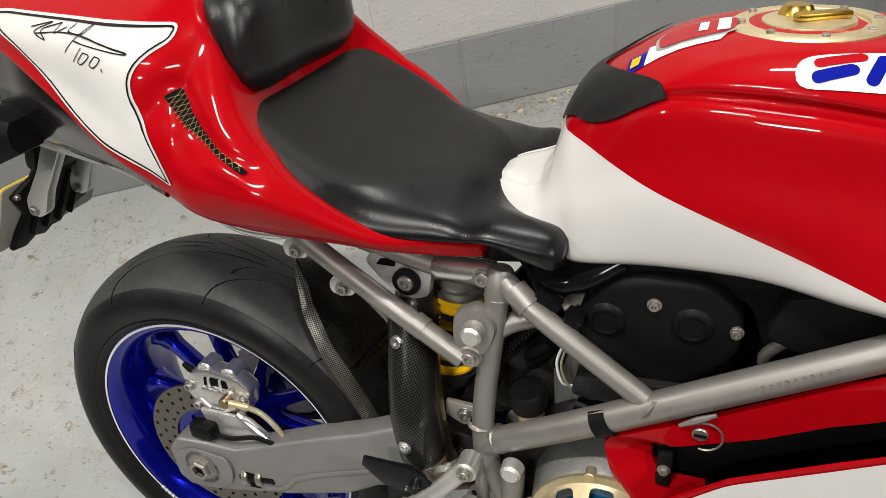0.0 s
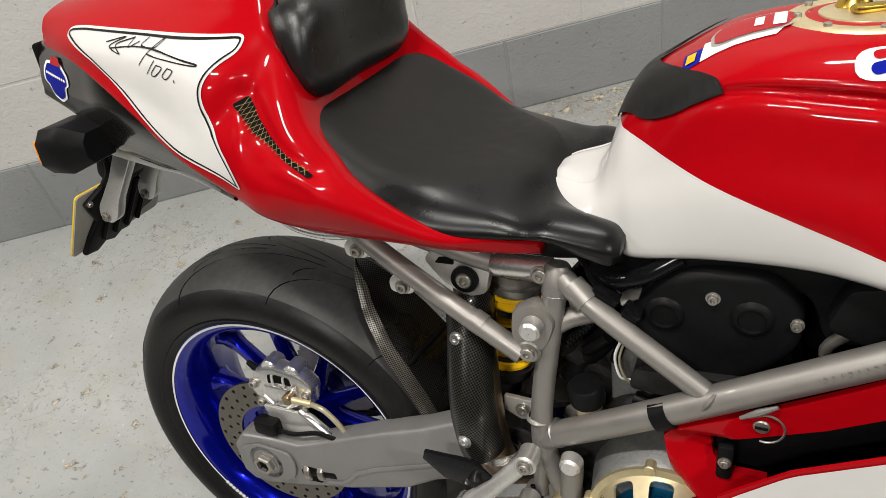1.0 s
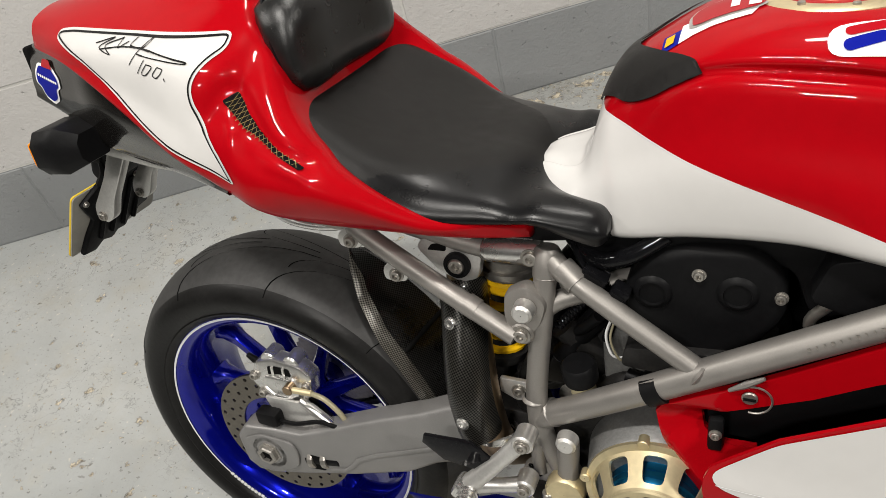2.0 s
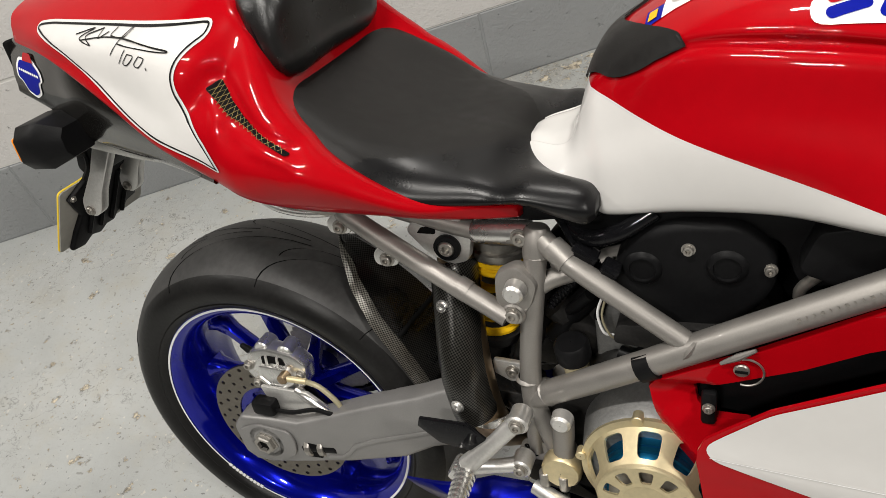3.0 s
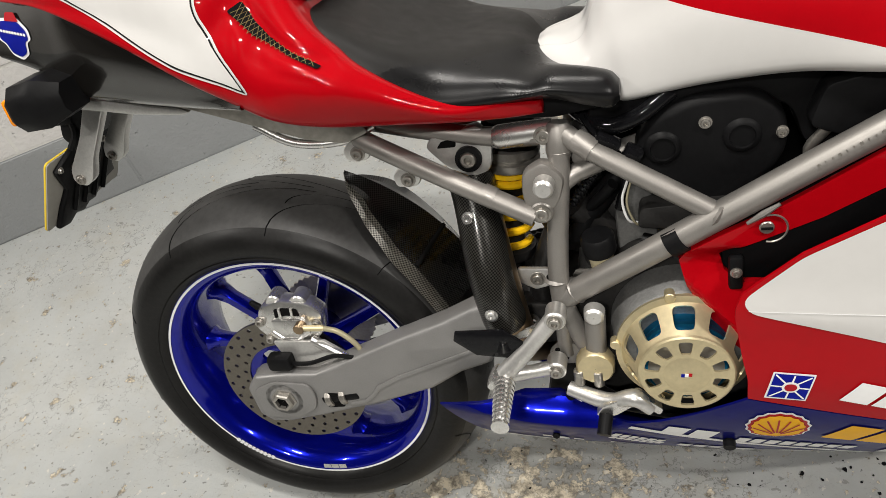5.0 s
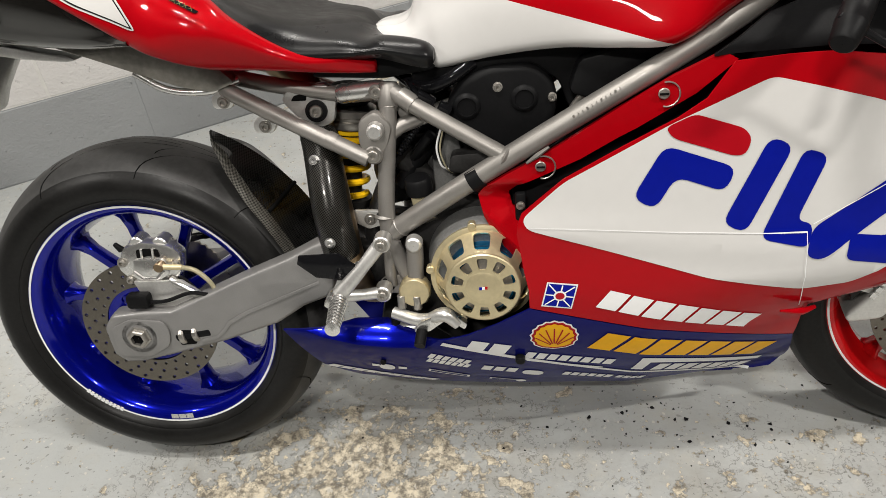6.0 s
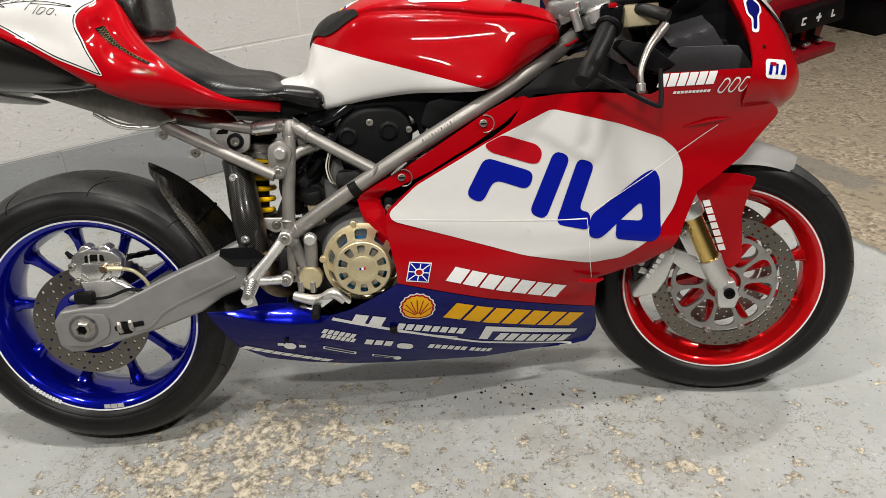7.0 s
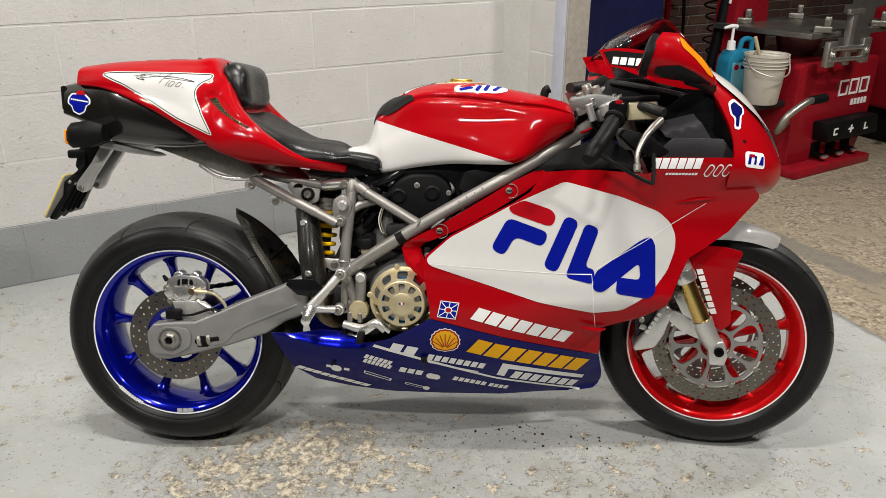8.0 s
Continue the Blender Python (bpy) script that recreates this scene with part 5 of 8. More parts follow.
# -- tail --
TAIL = [(-0.207, [(0, 0.999), (0.045, 0.997), (0.078, 0.987), (0.089, 0.974), (0.092, 0.964), (0.094, 0.956), (0.090, 0.950), (0.05, 0.948)]),
        (-0.12, [(0, 1.010), (0.05, 1.007), (0.091, 0.992), (0.115, 0.975), (0.127, 0.962), (0.130, 0.947), (0.124, 0.938), (0.06, 0.936)]),
        (0.0, [(0, 1.016), (0.06, 1.012), (0.100, 0.995), (0.131, 0.977), (0.159, 0.957), (0.168, 0.924), (0.172, 0.893), (0.08, 0.89)]),
        (0.08, [(0, 1.017), (0.07, 1.012), (0.105, 0.994), (0.139, 0.976), (0.181, 0.956), (0.194, 0.902), (0.198, 0.852), (0.10, 0.848)]),
        (0.14, [(0, 1.014), (0.075, 1.010), (0.108, 0.992), (0.135, 0.971), (0.180, 0.936), (0.203, 0.872), (0.199, 0.815), (0.150, 0.799)]),
        (0.18, [(0, 0.930), (0.07, 0.938), (0.118, 0.958), (0.146, 0.942), (0.180, 0.896), (0.213, 0.845), (0.204, 0.797), (0.160, 0.782)]),
        (0.225, [(0, 0.845), (0.08, 0.848), (0.132, 0.875), (0.162, 0.888), (0.194, 0.868), (0.214, 0.832), (0.192, 0.782), (0.152, 0.765)]),
        (0.285, [(0, 0.80), (0.09, 0.80), (0.145, 0.812), (0.172, 0.832), (0.194, 0.828), (0.203, 0.808), (0.180, 0.771), (0.142, 0.758)]),
        (0.36, [(0, 0.77), (0.09, 0.77), (0.140, 0.772), (0.162, 0.782), (0.171, 0.780), (0.173, 0.770), (0.156, 0.755), (0.115, 0.749)]),
        (0.42, [(0, 0.75), (0.08, 0.75), (0.114, 0.752), (0.133, 0.766), (0.144, 0.768), (0.145, 0.760), (0.136, 0.746), (0.09, 0.738)]),
        (0.460, [(0, 0.740), (0.06, 0.741), (0.092, 0.750), (0.112, 0.758), (0.122, 0.758), (0.123, 0.750), (0.116, 0.740), (0.07, 0.735)])]
tail_bm = bmesh.new()
ring_loft(tail_bm, half_rings(TAIL, 9, 7))
for v in tail_bm.verts:
    a, b, p = Vector((0.146, 0.906)), Vector((0.176, 0.958)), Vector((v.co.x, v.co.z))
    u = min(1, max(0, (p - a).dot(b - a) / (b - a).length_squared))
    off = p - a.lerp(b, u)
    near = math.exp(-(off.length / (0.016 if off.x < 0 else 0.024)) ** 2) * (1 - 0.6 * u)
    # hollow along the vent, with a low ridge below it
    a, b = Vector((0.158, 0.916)), Vector((0.246, 0.848))
    u = min(1, max(0, (p - a).dot(b - a) / (b - a).length_squared))
    off = p - a.lerp(b, u) - Vector((-0.010, -0.006)) * math.sin(math.pi * u)
    d = off.dot(Vector((b.y - a.y, a.x - b.x)).normalized()) * -1
    past = (p - a).dot((b - a).normalized())
    ends = math.exp(-(max(0, -past, past - (b - a).length) / 0.014) ** 2)
    hollow = ends * (0.008 * math.exp(-((d - 0.004) / 0.009) ** 2) - 0.0035 * math.exp(-((d + 0.014) / 0.008) ** 2))
    if abs(v.co.y) > 0.06:
        v.co.y -= math.copysign(0.013 * near + hollow, v.co.y)
tail_tree = tree_of(tail_bm)
tail = part("tail_fairing", tail_bm, RED, bike, "glossy red single-seat tail fairing", angle=70)


def lay(name, outline, tree, material, parent, label="", lift=0.0012, axis="y", step=0.008):
    return part(name, onto(outline, tree, lift, step, axis), material, parent, label, angle=70)


FIELD = [(-0.117, 0.9641), (-0.1322, 0.9705), (-0.1293, 0.9792), (-0.102, 0.981), (0.0186, 0.9787), (0.1482, 0.9751), (0.1473, 0.9602), (0.1346, 0.953), (0.1258, 0.943), (0.1213, 0.9315), (0.1231, 0.9153), (0.1363, 0.8832), (0.1555, 0.8465), (0.1626, 0.8313), (0.1515, 0.8329), (0.0803, 0.8665), (-0.005, 0.9141), (-0.0705, 0.9473)]
field = rounded(FIELD, 0.010)
white_field = lay("white_field", field, tail_tree, WHITE, tail, "white painted field", 0.0012)
part("pinstripe", ribbon(field, -0.0044, -0.0025, tail_tree, 0.0018), LINE, tail, "thin black pinstripe", angle=70)
# hand-drawn pen strokes that cannot be read
for pts in ([(-0.0447, 0.9679), (-0.0149, 0.9728), (-0.0362, 0.9646), (-0.0127, 0.9587), (-0.0252, 0.9663), (0.0014, 0.9729)], [(0.0014, 0.9729), (-0.0011, 0.965), (0.0134, 0.97)], [(0.0247, 0.9733), (0.0216, 0.9673), (0.0471, 0.967), (0.0505, 0.9739), (0.0297, 0.9521)],
            [(-0.0343, 0.9629), (0.0112, 0.9661), (0.0626, 0.9648), (0.1063, 0.9563), (0.1117, 0.9534), (0.0775, 0.9588), (0.0402, 0.962)], [(0.0575, 0.9579), (0.0461, 0.9453)], [(0.0627, 0.9545), (0.054, 0.9459), (0.061, 0.9444), (0.072, 0.9523), (0.0627, 0.9545)], [(0.0806, 0.9525), (0.0732, 0.9453), (0.0794, 0.9426), (0.0876, 0.9498), (0.0806, 0.9525)], [(0.0896, 0.9419), (0.0903, 0.9398)]):
    stroke = [Vector((p.x, p.y)) for p in spline([(x, z, 0) for x, z in pts], 5)]
    pieces = bmesh.new()
    for a, b in zip(stroke, stroke[1:]):
        bm = onto(capsule(a, b, 0.00055, 3), tail_tree, 0.002, 0.05)
        mesh = bpy.data.meshes.new("tmp")
        bm.to_mesh(mesh)
        bm.free()
        pieces.from_mesh(mesh)
        bpy.data.meshes.remove(mesh)
    part("pen_stroke", pieces, LINE, white_field, "scribbled black pen stroke", smooth=False)
# side vent with gold mesh
vent = [(0.148, 0.914), (0.1603, 0.9187), (0.1738, 0.8985), (0.1949, 0.8789), (0.221, 0.8625), (0.247, 0.8475), (0.242, 0.8465), (0.2117, 0.8633), (0.1753, 0.8857)]
mesh_back = lay("vent_mesh", rounded(vent, 0.003), tail_tree, GROOVE, tail, "dark vent behind gold wire mesh", 0.0020)
wires = bmesh.new()
middle = spline([(0.1554, 0.9158, 0), (0.1745, 0.8913, 0), (0.2032, 0.871, 0), (0.244, 0.8485, 0)], 6)
for k in range(1, 18):
    for s in (-1, 1):
        p, ahead = middle[k].xy, (middle[min(k + 1, 18)] - middle[k - 1]).xy.normalized()
        n = Vector((-ahead.y, ahead.x)) * 0.0062 * (1 - 0.72 * k / 18)
        q = ahead * 0.0030
        bm = onto(capsule(p - n * s - q, p + n * s + q, 0.00023, 2), tail_tree, 0.0026, 0.05)
        mesh = bpy.data.meshes.new("tmp")
        bm.to_mesh(mesh)
        bm.free()
        wires.from_mesh(mesh)
        bpy.data.meshes.remove(mesh)
part("mesh_wire", wires, GOLD_DULL, mesh_back, "gold vent mesh", smooth=False)
part("tail_stud", drum((0.085, -0.045, 1.010), (0.085, -0.045, 1.019), 0.006), ALU, tail)
for x in (-0.06, 0.0):
    lay("tail_slot", rounded([(x, -0.03), (x + 0.045, -0.03), (x + 0.045, -0.012), (x, -0.012)], 0.006), tail_tree, RED_FLAT, tail, "dark red slot", 0.001, "z")

# seat and back pad
SEAT = [(0.176, [(0, 0.880), (0.05, 0.882), (0.095, 0.890), (0.116, 0.890), (0.124, 0.878), (0.11, 0.86)]),
        (0.190, [(0, 0.888), (0.06, 0.890), (0.110, 0.897), (0.134, 0.892), (0.142, 0.874), (0.12, 0.85)]),
        (0.235, [(0, 0.866), (0.07, 0.868), (0.128, 0.874), (0.154, 0.864), (0.163, 0.842), (0.15, 0.815)]),
        (0.29, [(0, 0.838), (0.08, 0.840), (0.140, 0.842), (0.166, 0.826), (0.173, 0.800), (0.155, 0.775)]),
        (0.35, [(0, 0.816), (0.08, 0.818), (0.124, 0.814), (0.154, 0.800), (0.167, 0.780), (0.15, 0.764)]),
        (0.42, [(0, 0.807), (0.055, 0.809), (0.104, 0.801), (0.140, 0.791), (0.153, 0.774), (0.136, 0.762)]),
        (0.452, [(0, 0.790), (0.045, 0.792), (0.096, 0.791), (0.134, 0.788), (0.151, 0.776), (0.134, 0.764)]),
        (0.475, [(0, 0.768), (0.050, 0.776), (0.100, 0.790), (0.132, 0.790), (0.150, 0.777), (0.133, 0.762)]),
        (0.51, [(0, 0.752), (0.06, 0.758), (0.104, 0.785), (0.132, 0.784), (0.148, 0.770), (0.136, 0.752)]),
        (0.535, [(0, 0.758), (0.06, 0.762), (0.106, 0.778), (0.130, 0.779), (0.145, 0.765), (0.137, 0.747)]),
        (0.546, [(0, 0.762), (0.06, 0.762), (0.106, 0.768), (0.128, 0.769), (0.138, 0.762), (0.133, 0.753)])]
seat_bm = bmesh.new()
ring_loft(seat_bm, half_rings(SEAT, 14, 12))
# the flat top is grained, the sides and the front roll are smooth
for f in seat_bm.faces:
    c = f.calc_center_median()
    grained = 0.170 - 0.045 * (c.x - 0.29) / 0.06 if c.x < 0.35 else 0.125 - 0.045 * (c.x - 0.35) / 0.07 if c.x < 0.42 else 0.080 - 0.080 * (c.x - 0.42) / 0.05
    f.material_index = 1 if abs(c.y) > grained else 0
part("seat", seat_bm, [VINYL, VINYL_SIDE], bike, "matt black padded vinyl seat", angle=60)
pad = bmesh.new()
rows = []
for y, dx, k in ((-0.124, 0.004, 0.16), (-0.121, 0.002, 0.55), (-0.108, -0.002, 0.88), (-0.085, -0.002, 1.0), (-0.05, -0.006, 1.03), (0, -0.010, 1.04), (0.05, -0.006, 1.03), (0.085, -0.002, 1.0), (0.108, -0.002, 0.88), (0.121, 0.002, 0.55), (0.124, 0.004, 0.16)):
    ring = []
    for x, z in ((0.164, 1.000), (0.186, 1.006), (0.208, 0.998), (0.220, 0.978), (0.222, 0.950), (0.224, 0.918), (0.214, 0.898), (0.196, 0.900), (0.176, 0.93), (0.162, 0.97)):
        c = Vector((0.196, 0.935))
        q = c + (Vector((x, z)) - c) * k
        ring.append((q.x + dx, y, q.y))
    rows.append(ring)
ring_loft(pad, [spline(col + [col[0]], 3)[:-1] for col in rows])
back_pad = part("back_pad", pad, PAD, bike, "glossy black padded seat stop", angle=80)
part("pad_seam", tube([(0.172, -0.098, 1.003), (0.182, -0.116, 0.975), (0.190, -0.122, 0.945), (0.199, -0.121, 0.912)], 0.0022, 8), GLOSS_BLACK, back_pad)

# silencer and rear end
SILENCER = [(-0.252, [(0, 0.955), (0.045, 0.953), (0.067, 0.944), (0.080, 0.915), (0.084, 0.892), (0.078, 0.878), (0, 0.872)]),
            (-0.19, [(0, 0.965), (0.065, 0.962), (0.088, 0.945), (0.101, 0.910), (0.101, 0.878), (0.089, 0.854), (0, 0.846)]),
            (-0.14, [(0, 0.965), (0.080, 0.960), (0.106, 0.945), (0.119, 0.900), (0.113, 0.850), (0.096, 0.819), (0, 0.811)]),
            (-0.08, [(0, 0.965), (0.090, 0.955), (0.124, 0.938), (0.140, 0.890), (0.128, 0.840), (0.106, 0.807), (0, 0.799)]),
            (0.04, [(0, 0.930), (0.100, 0.925), (0.140, 0.908), (0.165, 0.868), (0.160, 0.828), (0.136, 0.800), (0, 0.794)]),
            (0.14, [(0, 0.850), (0.100, 0.848), (0.145, 0.842), (0.186, 0.834), (0.197, 0.822), (0.184, 0.808), (0, 0.795)])]
sil = bmesh.new()
ring_loft(sil, half_rings(SILENCER))
sil_tree = tree_of(sil)
silencer = part("silencer", sil, CARBON_DARK, bike, "dark carbon under-seat silencer", angle=60)
part("silencer_end", box((-0.256, 0, 0.918), (0.012, 0.15, 0.06), 0.005), GROOVE, silencer)
badge = rounded([(-0.238, 0.918), (-0.228, 0.930), (-0.188, 0.929), (-0.170, 0.915), (-0.170, 0.902), (-0.181, 0.899), (-0.187, 0.884), (-0.206, 0.876), (-0.223, 0.884), (-0.227, 0.899), (-0.238, 0.904)], 0.005)
b0 = Vector((-0.204, 0.905))
lay("silencer_badge", badge, sil_tree, INK, silencer, "shield-shaped maker's badge", 0.0012, step=0.012)
lay("silencer_badge", [(b0 + (Vector(p) - b0) * 0.86)[:] for p in badge], sil_tree, STICK_BLUE, silencer, "navy badge field", 0.0018, step=0.012)
fields_on_badge = [capsule((-0.2265 + 0.0058 * i, 0.9150 - 0.0008 * i), (-0.2250 + 0.0058 * i, 0.9148 - 0.0008 * i), 0.0018, 3) for i in range(9)]
for o in fields_on_badge:
    lay("badge_letter", o, sil_tree, INK, silencer, "", 0.0024, step=0.05)
lay("silencer_badge", rounded([(-0.214, 0.926), (-0.209, 0.936), (-0.190, 0.935), (-0.184, 0.924)], 0.003), sil_tree, RED_FLAT, silencer, "red badge top", 0.0026, step=0.012)
part("under_tray", prism(rounded([(-0.02, 0.800), (0.10, 0.812), (0.16, 0.800), (0.215, 0.765), (0.245, 0.735), (0.21, 0.722), (0.16, 0.732), (0.10, 0.755), (0.03, 0.782)], 0.008), -0.11, 0.11, 0.008), TRAY, bike, "dark metal silencer under-tray")
part("tray_rod", tube([(0.09, -0.10, 0.755), (0.14, -0.105, 0.728), (0.20, -0.10, 0.722), (0.245, -0.09, 0.735)], 0.006, 10), ALU, bike)
part("plate_bracket", prism(rounded([(-0.170, 0.798), (-0.168, 0.812), (-0.10, 0.800), (-0.02, 0.784), (-0.006, 0.776), (-0.02, 0.774), (-0.09, 0.782)], 0.003), -0.085, -0.060, 0.002), ALU_MATT, bike, "bare metal plate bracket")
part("plate_bracket", prism(rounded([(-0.170, 0.798), (-0.168, 0.812), (-0.10, 0.800), (-0.06, 0.790), (-0.09, 0.782)], 0.003), 0.010, 0.030, 0.002), ALU_MATT, bike, "bare metal plate bracket")
for y in (-0.072, 0.008):
    strut = part("bracket_strut", prism(rounded([(-0.168, 0.800), (-0.136, 0.796), (-0.190, 0.722), (-0.206, 0.690), (-0.222, 0.680), (-0.240, 0.690), (-0.236, 0.708), (-0.196, 0.756)], 0.006), y - 0.008, y + 0.008, 0.003), ALU_MATT, bike, "flat bare metal plate strut")
    part("strut_bolt", bolt((-0.226, y - 0.008, 0.692), (0, -1, 0), 0.006, 0.005), STEEL, strut)
PLATE_AT = Matrix.Translation((-0.290, 0, 0.672)) @ Matrix.Rotation(radians(28.5), 4, "Y")


def on_plate(outline, x0, x1, bevel=0.001):
    """An outline (across, up) on the number plate, as a slab from x0 to x1 along its normal."""
    bm = prism(outline, x0, x1, bevel)
    bm.transform(PLATE_AT @ Matrix.Rotation(radians(-90), 4, "Z") @ Matrix.Diagonal((-1, 1, 1, 1)))
    return bm


number_plate = part("number_plate", on_plate(rounded([(-0.095, -0.062), (0.095, -0.062), (0.095, 0.062), (-0.095, 0.062)], 0.008), 0.001, 0.003, 0.0005), PLATE_BACK, bike, "number plate seen from its grey back")
part("plate_face", on_plate(rounded([(-0.0955, -0.0625), (0.0955, -0.0625), (0.0955, 0.0625), (-0.0955, 0.0625)], 0.008), -0.002, 0.001, 0.0005), PLATE, number_plate, "yellow plate face")
holder = part("plate_holder", on_plate([(-0.085, 0.045), (-0.045, 0.072), (0.02, 0.075), (0.07, 0.062), (0.075, 0.02), (0.062, -0.012), (0.070, -0.030), (0.048, -0.034), (0.040, -0.046), (0.026, -0.044), (0.018, -0.058), (0.0, -0.056), (-0.014, -0.066), (-0.034, -0.058), (-0.050, -0.070), (-0.078, -0.064), (-0.070, -0.03), (-0.058, 0.0), (-0.072, 0.022)], 0.003, 0.012, 0.003), BLACK, bike, "ragged black plastic plate holder")
for u, v in ((-0.078, 0.048), (-0.045, 0.040), (0.03, 0.050)):
    p = PLATE_AT @ Vector((0.012, u, v))
    part("holder_screw", bolt(p, PLATE_AT.to_3x3() @ Vector((1, 0, 0)), 0.004, 0.004), STEEL, holder)
for k in range(4):
    u = -0.03 + 0.025 * k
    a, b = PLATE_AT @ Vector((0.013, u, 0.05)), PLATE_AT @ Vector((0.013, u - 0.012, -0.045))
    part("holder_rib", tube([a, a.lerp(b, 0.5), b], 0.004, 8), BLACK, holder)
part("holder_neck", prism(rounded([(-0.255, 0.745), (-0.240, 0.795), (-0.165, 0.812), (-0.155, 0.795), (-0.200, 0.765), (-0.235, 0.725)], 0.008), -0.05, 0.03, 0.005), BLACK, bike, "black plate lamp housing")
for s in (-1, 1):
    lamp = bmesh.new()
    rings = []
    for x, w, h, z in ((-0.214, 0.030, 0.020, 0.826), (-0.200, 0.040, 0.030, 0.828), (-0.160, 0.040, 0.032, 0.832), (-0.128, 0.026, 0.020, 0.834)):
        rings.append([(x, s * 0.126 + w * u, z + h * v) for u, v in ((-1, -0.5), (-0.7, -1), (0.7, -1), (1, -0.5), (1, 0.5), (0.7, 1), (-0.7, 1), (-1, 0.5))])
    ring_loft(lamp, rings)
    unit = part("rear_indicator", lamp, BLACK, bike, "black rear indicator with an amber lens")
    part("indicator_lens", box((-0.213, s * 0.134, 0.825), (0.012, 0.046, 0.036), 0.005), AMBER, unit)
part("tail_lamp", box((-0.21, 0, 0.845), (0.05, 0.11, 0.028), 0.008), mat("red_lens", (0.35, 0.005, 0.01), 0.2, 0, 0.6), bike, "red tail lamp under the silencer")
part("plate_lamp", box((-0.245, -0.02, 0.777), (0.05, 0.07, 0.022), 0.006), BLACK, bike)
part("lamp_wire", tube([(-0.235, -0.04, 0.79), (-0.225, -0.05, 0.755), (-0.245, -0.05, 0.73)], 0.006, 8), BLACK, bike)

# -- tank --
TANK = [(0.437, [(0, 0.784), (0.012, 0.784), (0.020, 0.783), (0.026, 0.782), (0.030, 0.780), (0.034, 0.777), (0.037, 0.772), (0.030, 0.768)]),
        (0.458, [(0, 0.796), (0.018, 0.796), (0.032, 0.794), (0.041, 0.791), (0.048, 0.787), (0.054, 0.781), (0.059, 0.773), (0.052, 0.768)]),
        (0.49, [(0, 0.803), (0.03, 0.802), (0.050, 0.799), (0.062, 0.795), (0.074, 0.788), (0.085, 0.779), (0.095, 0.767), (0.085, 0.764)]),
        (0.508, [(0, 0.818), (0.032, 0.817), (0.055, 0.811), (0.068, 0.804), (0.079, 0.796), (0.090, 0.785), (0.098, 0.766), (0.085, 0.757)]),
        (0.522, [(0, 0.862), (0.034, 0.859), (0.058, 0.847), (0.071, 0.829), (0.083, 0.809), (0.095, 0.787), (0.100, 0.760), (0.084, 0.750)]),
        (0.536, [(0, 0.894), (0.037, 0.890), (0.062, 0.875), (0.076, 0.850), (0.088, 0.820), (0.100, 0.789), (0.104, 0.752), (0.094, 0.739)]),
        (0.56, [(0, 0.915), (0.042, 0.910), (0.068, 0.894), (0.083, 0.866), (0.097, 0.832), (0.112, 0.795), (0.113, 0.752), (0.102, 0.739)]),
        (0.63, [(0, 0.949), (0.058, 0.945), (0.098, 0.930), (0.114, 0.905), (0.123, 0.866), (0.133, 0.824), (0.127, 0.768), (0.114, 0.7535)]),
        (0.72, [(0, 0.962), (0.070, 0.957), (0.115, 0.936), (0.128, 0.908), (0.139, 0.868), (0.152, 0.826), (0.147, 0.778), (0.133, 0.764)]),
        (0.80, [(0, 0.957), (0.075, 0.952), (0.125, 0.929), (0.138, 0.903), (0.147, 0.866), (0.165, 0.820), (0.173, 0.780), (0.162, 0.765)]),
        (0.87, [(0, 0.944), (0.080, 0.940), (0.135, 0.919), (0.147, 0.895), (0.156, 0.866), (0.176, 0.820), (0.187, 0.784), (0.176, 0.769)]),
        (0.94, [(0, 0.930), (0.085, 0.927), (0.144, 0.911), (0.156, 0.891), (0.169, 0.866), (0.168, 0.842), (0.160, 0.812), (0.145, 0.800)]),
        (0.995, [(0, 0.915), (0.085, 0.912), (0.148, 0.894), (0.157, 0.882), (0.162, 0.868), (0.160, 0.858), (0.156, 0.846), (0.14, 0.840)]),
        (1.012, [(0, 0.905), (0.080, 0.902), (0.138, 0.886), (0.147, 0.876), (0.150, 0.866), (0.148, 0.858), (0.142, 0.850), (0.13, 0.845)])]
# a valley runs along each side between the deck and the flank
CREASED = []
for x, pts in TANK:
    (y2, z2), (y3, z3) = pts[2], pts[3]
    deep = 0.007 * min(1, max(0, (x - 0.60) / 0.06)) * min(1, max(0, (1.0 - x) / 0.06))
    CREASED.append((x, pts[:2] + [(y2 + 0.001, z2 - 0.002), ((y2 + y3) / 2 - deep, (z2 + z3) / 2 - 0.3 * deep), (y3 + 0.3 * deep, z3 + 0.2 * deep)] + pts[4:]))
tank_bm = bmesh.new()
ring_loft(tank_bm, half_rings(CREASED, 6, 5))
line_no = Vector((0.279, 0, 0.960)).normalized()
line_at = Vector((0.523, 0, 0.869))
bmesh.ops.bisect_plane(tank_bm, geom=list(tank_bm.verts) + list(tank_bm.edges) + list(tank_bm.faces), dist=1e-6, plane_co=line_at, plane_no=line_no)
for f in tank_bm.faces:
    f.material_index = 1 if (f.calc_center_median() - line_at).dot(line_no) < 0 else 0
tank_tree = tree_of(tank_bm)
tank = part("fuel_tank", tank_bm, [RED, WHITE], bike, "red fuel tank with a white lower flank", angle=75)
PAD_SIDE = [(0.523, 0.038, 0.872), (0.541, 0.062, 0.877), (0.560, 0.077, 0.881), (0.580, 0.089, 0.888), (0.599, 0.097, 0.895), (0.623, 0.104, 0.909), (0.629, 0.101, 0.918), (0.616, 0.086, 0.921), (0.597, 0.066, 0.919), (0.579, 0.040, 0.912), (0.568, 0.014, 0.905)]
PAD_WAY = Vector((0.55, 0, -0.84)).normalized()
